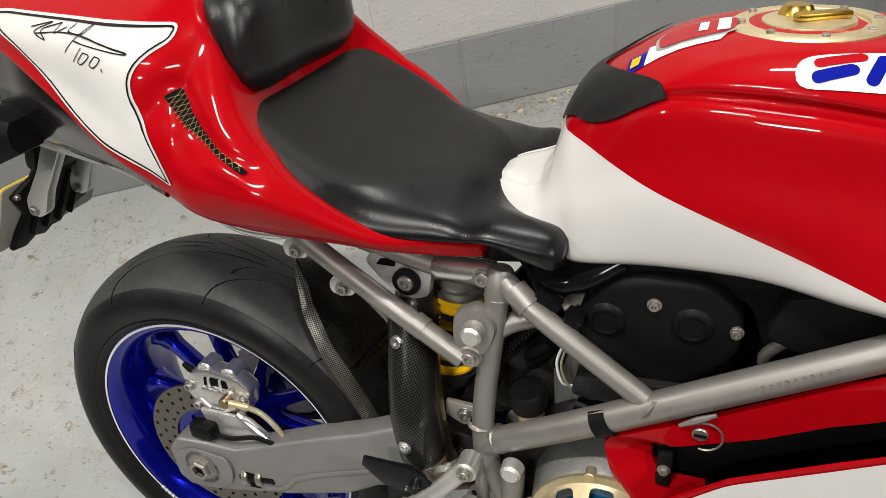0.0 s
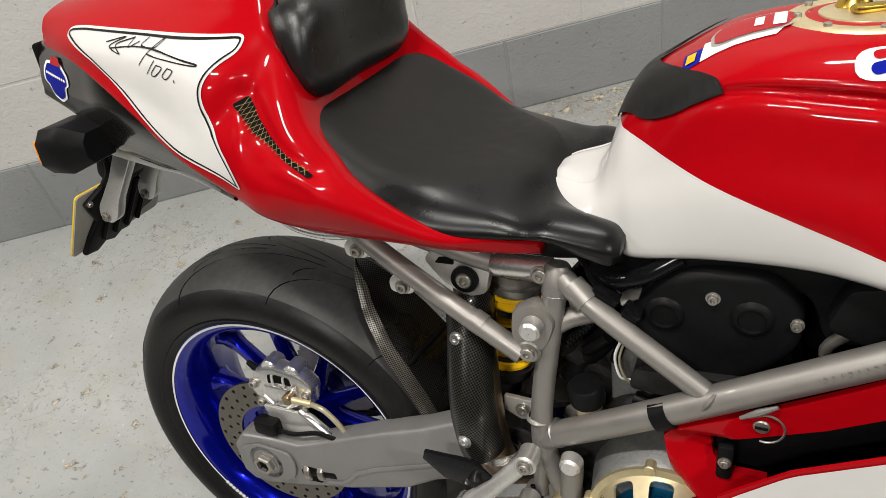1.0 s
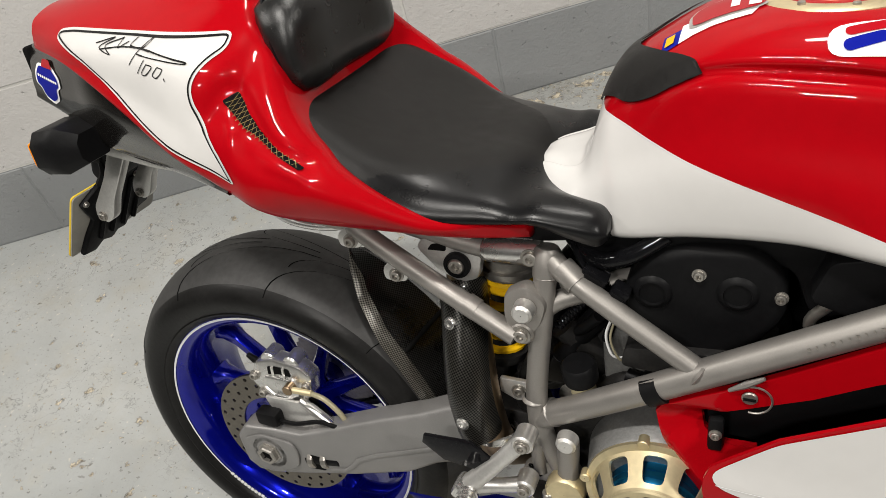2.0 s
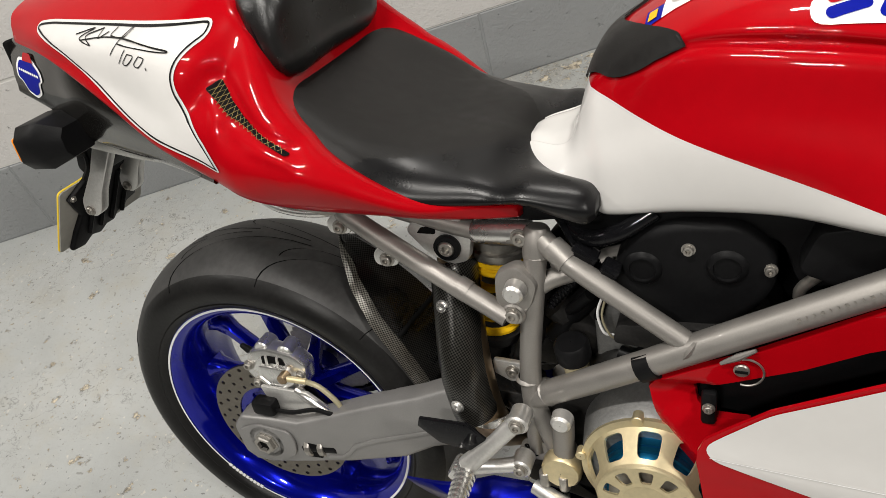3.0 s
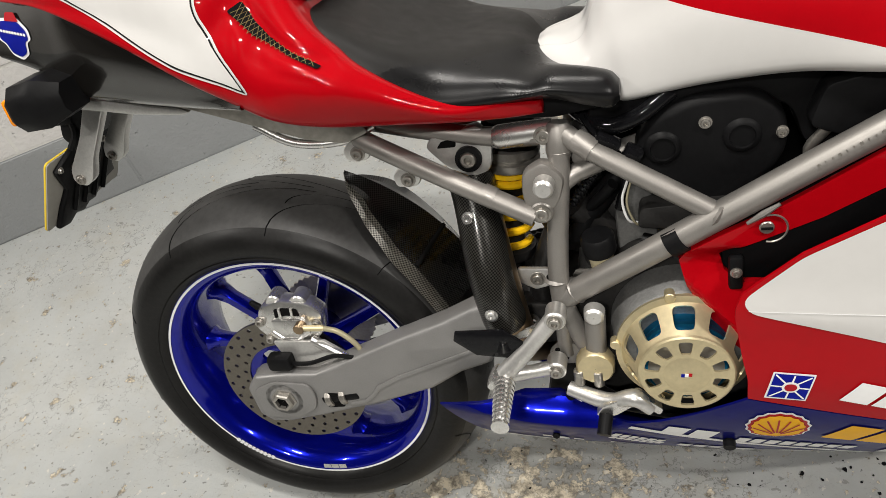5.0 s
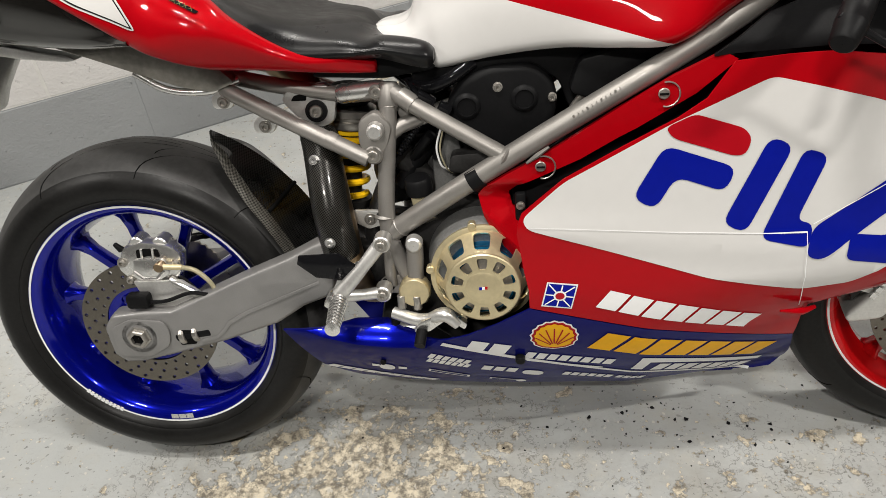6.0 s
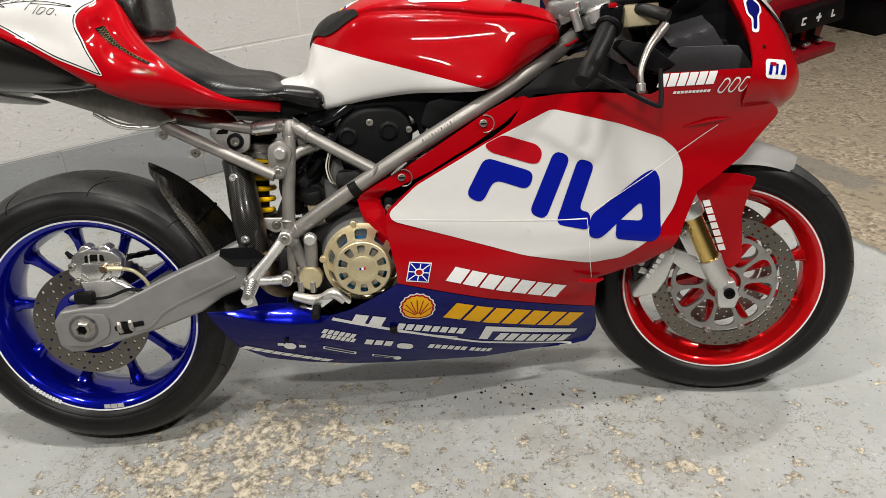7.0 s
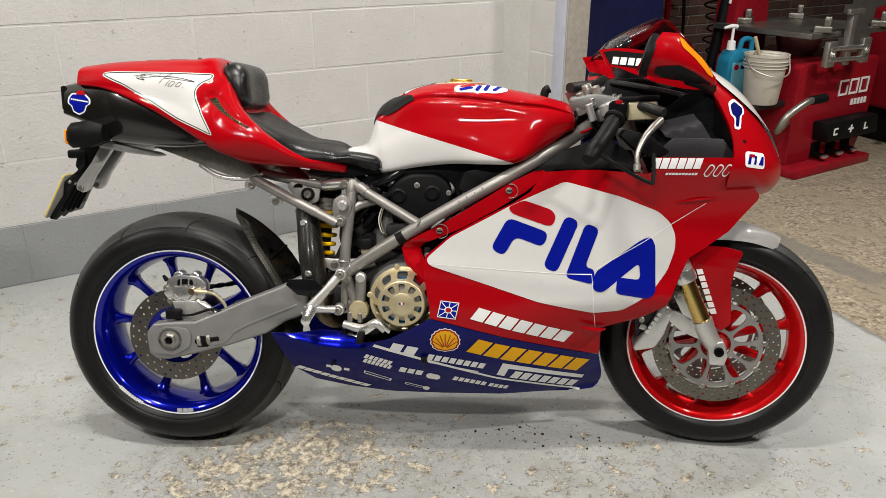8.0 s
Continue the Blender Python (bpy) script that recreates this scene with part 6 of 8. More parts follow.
PAD_UP = PAD_WAY.cross(Vector((0, 1, 0))).normalized()
pad_side = [(-y, Vector((x, 0, z)).dot(PAD_UP)) for x, y, z in PAD_SIDE]
pad_low, pad_high = Vector((0.511, 0, 0.862)).dot(PAD_UP), pad_side[-1][1] - 0.002
pad_line = [(p.x, p.y) for p in spline([(0, pad_low, 0)] + [(a, b, 0) for a, b in pad_side] + [(0, pad_high, 0)], 4)]
lay("tank_pad", pad_line + [(-0.62 * a, b) for a, b in reversed(pad_line[1:-1])], tank_tree, VINYL, tank, "matt black rubber tank pad", 0.0035, PAD_WAY, 0.006)
part("seat_base", prism(rounded([(0.36, 0.735), (0.38, 0.768), (0.50, 0.775), (0.55, 0.760), (0.545, 0.738), (0.47, 0.728)], 0.008), -0.105, 0.105, 0.006), BLACK, bike, "black seat base")
CAP_X = 0.735
cap = part("fuel_cap", lathe([(0.068, -0.006), (0.068, 0.002), (0.064, 0.0045), (0.050, 0.0045), (0.049, 0.002), (0.040, 0.002), (0.039, 0.006), (0.022, 0.008), (0.0005, 0.008)], (CAP_X, 0.0, 0.956), (-0.02, 0, 1), 48), GOLD, tank, "gold anodised fuel cap")
part("cap_lock", drum((CAP_X - 0.01, 0.012, 0.962), (CAP_X - 0.01, 0.012, 0.972), 0.016, 0.013), GOLD_BRIGHT, cap)
part("cap_lever", box((CAP_X + 0.01, -0.008, 0.967), (0.05, 0.014, 0.007), 0.003, (0, 0, 25)), GOLD_BRIGHT, cap)
for i in range(8):
    a = i / 8 * math.tau + 0.2
    part("cap_screw", drum((CAP_X + 0.057 * math.cos(a), 0.057 * math.sin(a), 0.959), (CAP_X + 0.057 * math.cos(a), 0.057 * math.sin(a), 0.963), 0.0035), STEEL, cap)
for name, pts, m, lift in (("tank_badge", [(0.602, -0.058), (0.602, -0.030), (0.618, -0.030), (0.618, -0.058)], STICK_BLUE, 0.0010), ("tank_badge", [(0.605, -0.052), (0.605, -0.036), (0.613, -0.036), (0.613, -0.052)], YELLOW, 0.0016),
                           ("tank_badge", [(0.618, -0.058), (0.618, -0.020), (0.686, -0.030), (0.680, -0.048)], INK, 0.0010), ("tank_badge", rounded([(0.626, -0.046), (0.622, -0.004), (0.640, 0.020), (0.690, 0.022), (0.700, -0.004), (0.690, -0.034)], 0.012), ALU_MATT, 0.0016),
                           ("tank_badge", rounded([(0.629, -0.042), (0.625, -0.005), (0.641, 0.016), (0.688, 0.018), (0.696, -0.004), (0.687, -0.031)], 0.010), RED_FLAT, 0.0022), ("tank_badge", [(0.676, -0.026), (0.676, 0.014), (0.687, 0.014), (0.687, -0.026)], INK, 0.0028),
                           ("tank_badge", [(0.660, -0.020), (0.660, 0.006), (0.668, 0.006), (0.668, -0.020)], INK, 0.0028),
                           ("sponsor_patch", rounded([(0.735, -0.106), (0.735, -0.078), (0.860, -0.052), (0.868, -0.085), (0.840, -0.106)], 0.016), INK, 0.0012),
                           ("sponsor_patch", capsule((0.752, -0.096), (0.775, -0.088), 0.0055), STICK_BLUE, 0.002), ("sponsor_patch", capsule((0.752, -0.083), (0.782, -0.074), 0.0045), RED_FLAT, 0.002),
                           ("sponsor_patch", capsule((0.790, -0.096), (0.798, -0.074), 0.005), STICK_BLUE, 0.002), ("sponsor_patch", capsule((0.810, -0.094), (0.818, -0.068), 0.005), STICK_BLUE, 0.002), ("sponsor_patch", capsule((0.832, -0.092), (0.846, -0.066), 0.005), STICK_BLUE, 0.002)):
    shift = (-0.016, -0.004) if name == "tank_badge" else (-0.010, -0.012)
    lay(name, [(x + shift[0], y + shift[1]) for x, y in pts], tank_tree, m, tank, "", lift, "z", 0.015)
part("tank_breather", tube([(0.952, -0.005, 0.925), (0.956, -0.005, 0.942), (0.966, -0.005, 0.948)], 0.011, 12), BLACK, tank, "black breather knob on the tank")

# -- fairing --
def fields(name, outlines, parent, material, label="", lift=0.0014, depth=side_y, step=0.02):
    for outline in outlines:
        part(name, decal(outline, depth, lift, step), material, parent, label, angle=70)


SIDE = [(0.656, 0.538), (0.662, 0.553), (0.72, 0.602), (0.80, 0.646), (0.87, 0.682), (0.905, 0.706), (0.936, 0.752), (1.0, 0.757), (1.061, 0.758), (1.164, 0.752), (1.180, 0.760), (1.186, 0.790), (1.28, 0.789), (1.385, 0.788), (1.41, 0.74), (1.438, 0.711), (1.452, 0.700), (1.457, 0.691), (1.453, 0.681),
        (1.430, 0.655), (1.389, 0.609), (1.327, 0.568), (1.290, 0.546), (1.270, 0.500), (1.240, 0.424), (1.189, 0.394), (1.092, 0.368), (1.098, 0.283), (0.90, 0.336), (0.78, 0.368), (0.671, 0.398), (0.670, 0.430), (0.664, 0.460), (0.659, 0.494), (0.655, 0.522)]
BELLY = [(0.272, 0.3445), (0.33, 0.343), (0.385, 0.3455), (0.4385, 0.3434), (0.480, 0.333), (0.506, 0.322), (0.528, 0.326), (0.572, 0.340), (0.62, 0.366), (0.671, 0.396), (0.78, 0.366), (0.90, 0.334), (1.098, 0.281), (1.117, 0.215), (1.120, 0.192), (1.116, 0.172), (1.103, 0.158), (1.075, 0.153), (0.876, 0.147), (0.70, 0.148), (0.557, 0.153), (0.45, 0.172), (0.366, 0.196), (0.315, 0.240)]
side = part("side_fairing", panel(SIDE, side_y), RED, bike, "glossy red side fairing with a white field and stickers", angle=60)
part("side_fairing", panel(SIDE, side_y, mirror=True), RED, bike, "glossy red side fairing on the far side", angle=60)
CREASE = [(0.26, 0.347), (0.277, 0.3437), (0.335, 0.330), (0.39, 0.313), (0.4465, 0.307), (0.509, 0.309), (0.54, 0.330)]


def belly_y(x, z):
    """The belly pan's outer face, with a bevel that leans in above the crease at its tail."""
    for (x0, z0), (x1, z1) in zip(CREASE, CREASE[1:]):
        if x0 <= x <= x1:
            d = max(0, z - z0 - (z1 - z0) * (x - x0) / (x1 - x0))
            return side_y(x, z) + 0.7 * d + 18 * d * d
    return side_y(x, z)


belly = part("belly_pan", panel(BELLY, belly_y, 0.004, 0.01), NAVY, bike, "navy blue belly pan covered in white sponsor marks", angle=60)
part("belly_pan", panel(BELLY, belly_y, 0.004, 0.01, True), NAVY, bike, "navy blue belly pan on the far side", angle=60)
part("belly_keel", prism([(0.40, 0.190), (0.56, 0.150), (0.90, 0.144), (1.04, 0.150), (1.04, 0.165), (0.56, 0.165)], -0.034, 0.034, 0.003), NAVY, belly)
# brighter blue decal paints the light caught by the upward-facing bevel
part("belly_step", decal([(0.31, 0.3425), (0.33, 0.3425), (0.385, 0.345), (0.4385, 0.3428), (0.480, 0.3325), (0.504, 0.322), (0.506, 0.3095), (0.4465, 0.3078), (0.39, 0.3138), (0.335, 0.3307)], belly_y, 0.002, 0.01), BLUE, belly, "bevelled step with its highlight painted as brighter blue")
# strip beside the frame tube
STRIP = [(0.600, 0.562), (0.608, 0.573), (0.641, 0.592), (0.691, 0.617), (0.746, 0.650), (0.821, 0.696), (0.87, 0.727), (0.93, 0.758), (0.948, 0.748), (0.90, 0.704), (0.826, 0.656), (0.748, 0.612), (0.692, 0.588), (0.658, 0.574), (0.645, 0.561), (0.650, 0.540), (0.664, 0.524), (0.704, 0.516), (0.708, 0.440), (0.668, 0.440), (0.656, 0.449), (0.630, 0.486), (0.608, 0.526)]


def strip_y(x, z):
    y = -0.166 - 0.16 * max(0, x - 0.80) - 0.30 * max(0, 0.54 - z)
    # ridge: one face falls to the rear, the other into the opening
    d = ((x - 0.601) * 0.049 + (z - 0.545) * 0.044) / 0.066
    low = min(1, max(0, (0.578 - z) / 0.02))
    return y + low * (0.45 * d if d > 0 else -0.9 * d)


strip = part("fairing_strip", panel(STRIP, strip_y, 0.010, 0.006), RED, bike, "red fairing strip beside the frame tube", angle=50)
for at in ((0.692, -0.1662, 0.604), (0.858, -0.1755, 0.704)):
    q = part("quick_fastener", drum(at, (at[0], at[1] - 0.004, at[2]), 0.0078), STEEL, strip, "slotted quick-release fastener")
    part("fastener_slot", box((at[0], at[1] - 0.0045, at[2]), (0.012, 0.002, 0.0025), 0), GROOVE, q)
    part("fastener_ring", tube([(at[0] + 0.004 + 0.017 * math.cos(a), at[1] - 0.003, at[2] - 0.001 + 0.017 * math.sin(a)) for a in (radians(-105 + 210 * i / 14) for i in range(15))], 0.0012, 6, 2), STEEL, q)
part("inner_tab", box((0.662, -0.158, 0.540), (0.016, 0.012, 0.045), 0.004), BLACK, bike)
part("tab_screw", bolt((0.662, -0.164, 0.543), (0, -1, 0), 0.005, 0.005), STEEL, bike)
# white field and bars on it
WHITE_FIELD = rounded([(0.662, 0.546), (0.72, 0.598), (0.80, 0.641), (0.86, 0.674), (0.984, 0.731), (1.116, 0.696), (1.206, 0.661), (1.238, 0.634), (1.253, 0.603), (1.254, 0.568), (1.238, 0.517), (1.199, 0.463), (1.134, 0.419), (1.065, 0.413), (0.927, 0.443), (0.792, 0.489), (0.670, 0.530)], 0.012)
fields("white_field", [WHITE_FIELD], side, WHITE, "white painted field", 0.0012)
fields("sponsor_bar", [rounded([(0.846, 0.554), (0.871, 0.601), (0.938, 0.576), (0.95, 0.611), (0.854, 0.646), (0.814, 0.572)], 0.017), rounded([(0.971, 0.514), (1.021, 0.638), (0.989, 0.652), (0.938, 0.529)], 0.017),
                       rounded([(1.036, 0.634), (0.991, 0.504), (1.060, 0.487), (1.062, 0.523), (1.038, 0.529), (1.069, 0.621)], 0.015), rounded([(1.080, 0.466), (1.168, 0.538), (1.172, 0.496), (1.116, 0.504), (1.113, 0.464), (1.196, 0.449), (1.211, 0.466), (1.205, 0.580), (1.192, 0.602), (1.168, 0.592), (1.062, 0.516), (1.057, 0.474)], 0.013)], side, STICK_BLUE, "thick blue logo bar with round ends", 0.0022)
fields("sponsor_bar", [rounded([(0.853, 0.670), (0.890, 0.687), (0.955, 0.665), (0.966, 0.650), (0.960, 0.629), (0.946, 0.627), (0.864, 0.655)], 0.010)], side, RED_FLAT, "thick red logo bar", 0.0022)
fields("panel_seam", [[(0.668, 0.5343), (0.668, 0.5349), (0.863, 0.5208), (1.000, 0.5130), (1.055, 0.5125), (1.055, 0.5098), (1.000, 0.5116), (0.863, 0.5199)], [(1.0540, 0.512), (1.0550, 0.512), (1.0640, 0.424), (1.0752, 0.372), (1.0740, 0.372), (1.0628, 0.424)], [(1.0618, 0.5220), (1.0612, 0.5232), (1.177, 0.5900), (1.239, 0.6297), (1.320, 0.6795), (1.3206, 0.6786), (1.2396, 0.6287), (1.1776, 0.5888)]], side, INK, "pale fairing seam", 0.0030)
lip = part("fairing_lip", tube([(1.04, -0.205, 0.376), (1.075, -0.190, 0.366), (1.10, -0.178, 0.366)], [0.002, 0.006, 0.003], 8), RED, side)
part("wing_ridge", tube([(1.245, side_y(1.245, 0.681), 0.681), (1.30, side_y(1.30, 0.688) - 0.004, 0.689), (1.348, side_y(1.348, 0.691), 0.691)], [0.0015, 0.0034, 0.0015], 8), RED, side)
# sponsor rows
fields("sponsor_bar", bars((0.768, 0.398), (1.006, 0.327), 0.034, 7, 0.35, 0.13), side, INK, "white slanted block letters as bars", 0.0016)
fields("sponsor_mark", [[(0.688, 0.402), (0.697, 0.444), (0.742, 0.439), (0.733, 0.396)]], side, INK, "small square blue and white emblem", 0.0014)
fields("sponsor_mark", [[(0.6905, 0.4045), (0.6985, 0.4420), (0.7395, 0.4370), (0.7315, 0.3985)]], side, STICK_BLUE, "", 0.0020)
fields("sponsor_mark", [capsule((0.694, 0.406), (0.737, 0.435), 0.0010), capsule((0.700, 0.440), (0.730, 0.401), 0.0010), capsule((0.6945, 0.4235), (0.7355, 0.4175), 0.0010), capsule((0.711, 0.401), (0.7195, 0.4375), 0.0010)], side, INK, "", 0.0024)
fields("sponsor_mark", [capsule((0.7145, 0.4205), (0.7165, 0.4205), 0.0085)], side, INK, "", 0.0026)
fields("sponsor_mark", [capsule((0.7145, 0.4205), (0.7165, 0.4205), 0.0058)], side, RED_FLAT, "", 0.0032)
shell = [(0.708 + r * math.cos(a), 0.337 + 0.95 * r * math.sin(a)) for r, a in ((0.037 + 0.0012 * (-1) ** i, radians(-35 + 250 * i / 24)) for i in range(25))] + [(0.688, 0.309), (0.708, 0.305), (0.728, 0.309)]
s0 = Vector((0.708, 0.337))
fields("shell_mark", [shell], belly, INK, "yellow shell-shaped mark edged in red and white", 0.0014)
fields("shell_mark", [[(s0 + (Vector(p) - s0) * 0.93)[:] for p in shell]], belly, RED_FLAT, "", 0.0022)
fields("shell_mark", [[(s0 + (Vector(p) - s0) * 0.82)[:] for p in shell]], belly, YELLOW, "", 0.0030)
fields("shell_mark", [capsule((0.708 + 0.006 * math.cos(a), 0.318 + 0.004 * math.sin(a)), (0.708 + 0.029 * math.cos(a), 0.330 + 0.026 * math.sin(a)), 0.0011, 3) for a in (radians(12 + 26 * i) for i in range(7))], belly, RED_FLAT, "", 0.0036)
fields("sponsor_bar", bars((0.760, 0.306), (1.052, 0.229), 0.043, 7, 0.45, 0.14), belly, YELLOW, "yellow slanted block letters as bars", 0.0016)
fields("sponsor_bar", [[(0.838, 0.229), (0.852, 0.270), (1.070, 0.212), (1.066, 0.200), (0.868, 0.250), (0.858, 0.224)]], belly, INK, "long white bar with a tail", 0.0016)
fields("sponsor_bar", bars((0.872, 0.217), (1.050, 0.166), 0.026, 7, 0.3, 0.2), belly, INK, "white block letters as bars", 0.0016)
fields("sponsor_bar", bars((0.566, 0.303), (0.636, 0.288), 0.028, 2, 0.3), belly, INK, "white letters as bars", 0.0016)
fields("sponsor_bar", bars((0.660, 0.280), (0.806, 0.250), 0.018, 8, 0.25), belly, INK, "white letters as bars", 0.0016)
fields("sponsor_bar", [[(0.528, 0.3160), (0.533, 0.3232), (0.828, 0.224), (1.068, 0.157), (1.066, 0.151), (0.826, 0.218)], [(0.665, 0.269), (0.666, 0.272), (0.792, 0.241), (0.791, 0.238)]], belly, INK, "long thin white line", 0.0016)
fields("sponsor_bar", bars((0.502, 0.280), (0.570, 0.257), 0.014, 6, 0.3) + bars((0.498, 0.266), (0.568, 0.243), 0.013, 7, 0.3), belly, INK, "white letters as bars", 0.0016)
fields("sponsor_bar", bars((0.588, 0.236), (0.650, 0.222), 0.017, 3, 0.2) + bars((0.725, 0.207), (0.812, 0.185), 0.015, 6, 0.2) + bars((0.818, 0.184), (0.870, 0.170), 0.014, 4, 0.2), belly, INK, "small white letters as bars", 0.0016)
fields("sponsor_mark", [capsule((0.668, 0.221), (0.684, 0.217), 0.010), capsule((0.425, 0.240), (0.430, 0.239), 0.011), capsule((0.655, 0.170), (0.657, 0.1695), 0.008)], belly, INK, "small round white mark", 0.0016)
fields("sponsor_mark", [[(0.497, 0.226), (0.500, 0.236), (0.568, 0.207), (0.565, 0.197)], [(0.600, 0.186), (0.602, 0.195), (0.655, 0.176), (0.652, 0.167)]], belly, INK, "white outlined box", 0.0016)
fields("sponsor_mark", [[(0.501, 0.2275), (0.503, 0.2325), (0.563, 0.2065), (0.561, 0.2015)], [(0.604, 0.1865), (0.605, 0.1915), (0.648, 0.1755), (0.647, 0.1705)]], belly, NAVY, "", 0.0022)
fields("sponsor_bar", bars((0.318, 0.237), (0.500, 0.170), 0.012, 9, 0.9, 0.12) + bars((0.402, 0.243), (0.418, 0.241), 0.009, 1, 0) + bars((0.446, 0.234), (0.464, 0.231), 0.009, 1, 0), belly, INK, "white italic letters as bars", 0.0016)
part("belly_fastener", drum((0.655, side_y(0.655, 0.283) - 0.001, 0.283), (0.655, side_y(0.655, 0.283) - 0.012, 0.280), 0.008), BLACK, belly)
part("belly_fastener", drum((0.425, side_y(0.425, 0.262), 0.262), (0.425, side_y(0.425, 0.262) - 0.006, 0.262), 0.005), BLACK, belly)
part("belly_inner", prism([(0.42, 0.33), (0.60, 0.33), (1.08, 0.34), (1.09, 0.20), (0.60, 0.19), (0.40, 0.24)], -0.055, 0.055, 0.01), ENGINE, bike)

# nose
NOSE = [(0.694, [(1.535, 0), (1.526, 0.04), (1.50, 0.085), (1.462, 0.125), (1.425, 0.15), (1.38, 0.165)]),
        (0.72, [(1.552, 0), (1.542, 0.05), (1.515, 0.105), (1.475, 0.155), (1.43, 0.185), (1.36, 0.205)]),
        (0.76, [(1.552, 0), (1.542, 0.055), (1.516, 0.115), (1.472, 0.175), (1.42, 0.213), (1.36, 0.230)]),
        (0.80, [(1.536, 0), (1.526, 0.055), (1.500, 0.115), (1.458, 0.175), (1.410, 0.212), (1.366, 0.226)]),
        (0.86, [(1.500, 0), (1.490, 0.055), (1.464, 0.115), (1.428, 0.165), (1.390, 0.192), (1.358, 0.204)]),
        (0.92, [(1.450, 0), (1.442, 0.05), (1.420, 0.105), (1.390, 0.145), (1.362, 0.166), (1.334, 0.178)]),
        (0.96, [(1.405, 0), (1.398, 0.046), (1.380, 0.092), (1.355, 0.128), (1.332, 0.148), (1.306, 0.160)]),
        (0.99, [(1.358, 0), (1.352, 0.042), (1.336, 0.082), (1.315, 0.113), (1.296, 0.132), (1.270, 0.145)])]
rows = [spline([(x, -y, z) for x, y in pts], 5) for z, pts in NOSE]
cols = [spline([row[i] for row in rows], 4) for i in range(len(rows[0]))]
nose_rings = []
for k in range(len(cols[0])):
    right = [c[k] for c in cols]
    nose_rings.append([Vector((p.x, -p.y, p.z)) for p in reversed(right)] + right[1:])
nose_bm = bmesh.new()
ring_loft(nose_bm, nose_rings, closed=False, cap=False)
bmesh.ops.recalc_face_normals(nose_bm, faces=nose_bm.faces)
nose_tree = tree_of(nose_bm)
bmesh.ops.solidify(nose_bm, geom=list(nose_bm.faces), thickness=0.004)
nose = part("nose_fairing", nose_bm, RED, bike, "glossy red nose fairing", angle=60)
stripe_bm = bmesh.new()
stripe_rows = []
for r in nose_rings:
    middle_at = len(r) // 2
    reach = min(18.5, max(3.0, 3 + 15.5 * (r[0].z - 0.79) / 0.16))
    row = []
    for i in range(17):
        u = middle_at + reach * (i / 8 - 1)
        k = int(u)
        p = r[k].lerp(r[k + 1], u - k)
        row.append(p + 0.0062 * (p - Vector((1.15, 0, p.z - 0.15))).normalized())
    stripe_rows.append(row)
ring_loft(stripe_bm, stripe_rows, closed=False, cap=False)
part("nose_stripe", stripe_bm, WHITE, nose, "white stripe down the nose")
fields("model_mark", bars((1.170, 0.765), (1.287, 0.764), 0.024, 6, 0.25, 0.14), side, INK, "white block letters as bars", 0.0018)
fields("model_mark", bars((1.205, 0.750), (1.282, 0.749), 0.005, 10, 0.2), side, INK, "tiny white letters as bars", 0.0018)
fields("model_mark", [capsule((x, 0.752), (x + 0.008, 0.766), 0.0078) for x in (1.304, 1.326, 1.348)], side, INK, "white figure outlines", 0.0018)
fields("model_mark", [capsule((x + 0.0005, 0.753), (x + 0.0075, 0.765), 0.0056) for x in (1.304, 1.326, 1.348)], side, RED, "", 0.0026)
for pts, m, lift in ((rounded([(1.392, 0.768), (1.392, 0.803), (1.446, 0.796), (1.446, 0.760)], 0.008), INK, 0.0012), ([(1.398, 0.774), (1.402, 0.795), (1.409, 0.794), (1.405, 0.773)], STICK_BLUE, 0.002), ([(1.414, 0.773), (1.417, 0.792), (1.423, 0.791), (1.420, 0.772)], STICK_BLUE, 0.002),
                     ([(1.427, 0.771), (1.437, 0.789), (1.443, 0.788), (1.441, 0.769)], STICK_BLUE, 0.002), ([(1.402, 0.790), (1.402, 0.796), (1.416, 0.794), (1.416, 0.788)], RED_FLAT, 0.0028),
                     (rounded([(1.362, 0.884), (1.360, 0.912), (1.378, 0.922), (1.404, 0.902), (1.402, 0.886), (1.392, 0.882), (1.384, 0.850), (1.368, 0.852), (1.372, 0.876)], 0.007), INK, 0.0014), (rounded([(1.366, 0.886), (1.365, 0.906), (1.378, 0.914), (1.398, 0.899), (1.396, 0.888), (1.386, 0.880), (1.380, 0.856), (1.372, 0.858), (1.376, 0.878)], 0.005), NAVY, 0.0022)):
    lay("nose_badge", pts, nose_tree, m, nose, "small sponsor badge" if m is INK else "", lift, "y", 0.012)
part("nose_screw", bolt((1.392, -0.2085, 0.823), (0.2, -1, 0), 0.004, 0.003), BLACK, nose)
# black inner panels by the bars
part("inner_cowl", panel(rounded([(1.150, 0.770), (1.165, 0.792), (1.270, 0.800), (1.380, 0.797), (1.378, 0.825), (1.362, 0.860), (1.330, 0.915), (1.300, 0.935), (1.262, 0.932), (1.225, 0.905), (1.20, 0.86), (1.17, 0.815)], 0.008), lambda x, z: -0.172 - 0.03 * max(0, min(1, (0.84 - z) / 0.03)), 0.006, 0.012), GLOSS_BLACK, bike, "black inner cowl beside the bars", angle=50)
part("cowl_shelf", prism(rounded([(1.222, 0.822), (1.232, 0.832), (1.345, 0.830), (1.376, 0.792), (1.372, 0.784), (1.180, 0.784)], 0.005), -0.204, -0.12, 0.004), SATIN, bike, "dark satin cowl shelf")
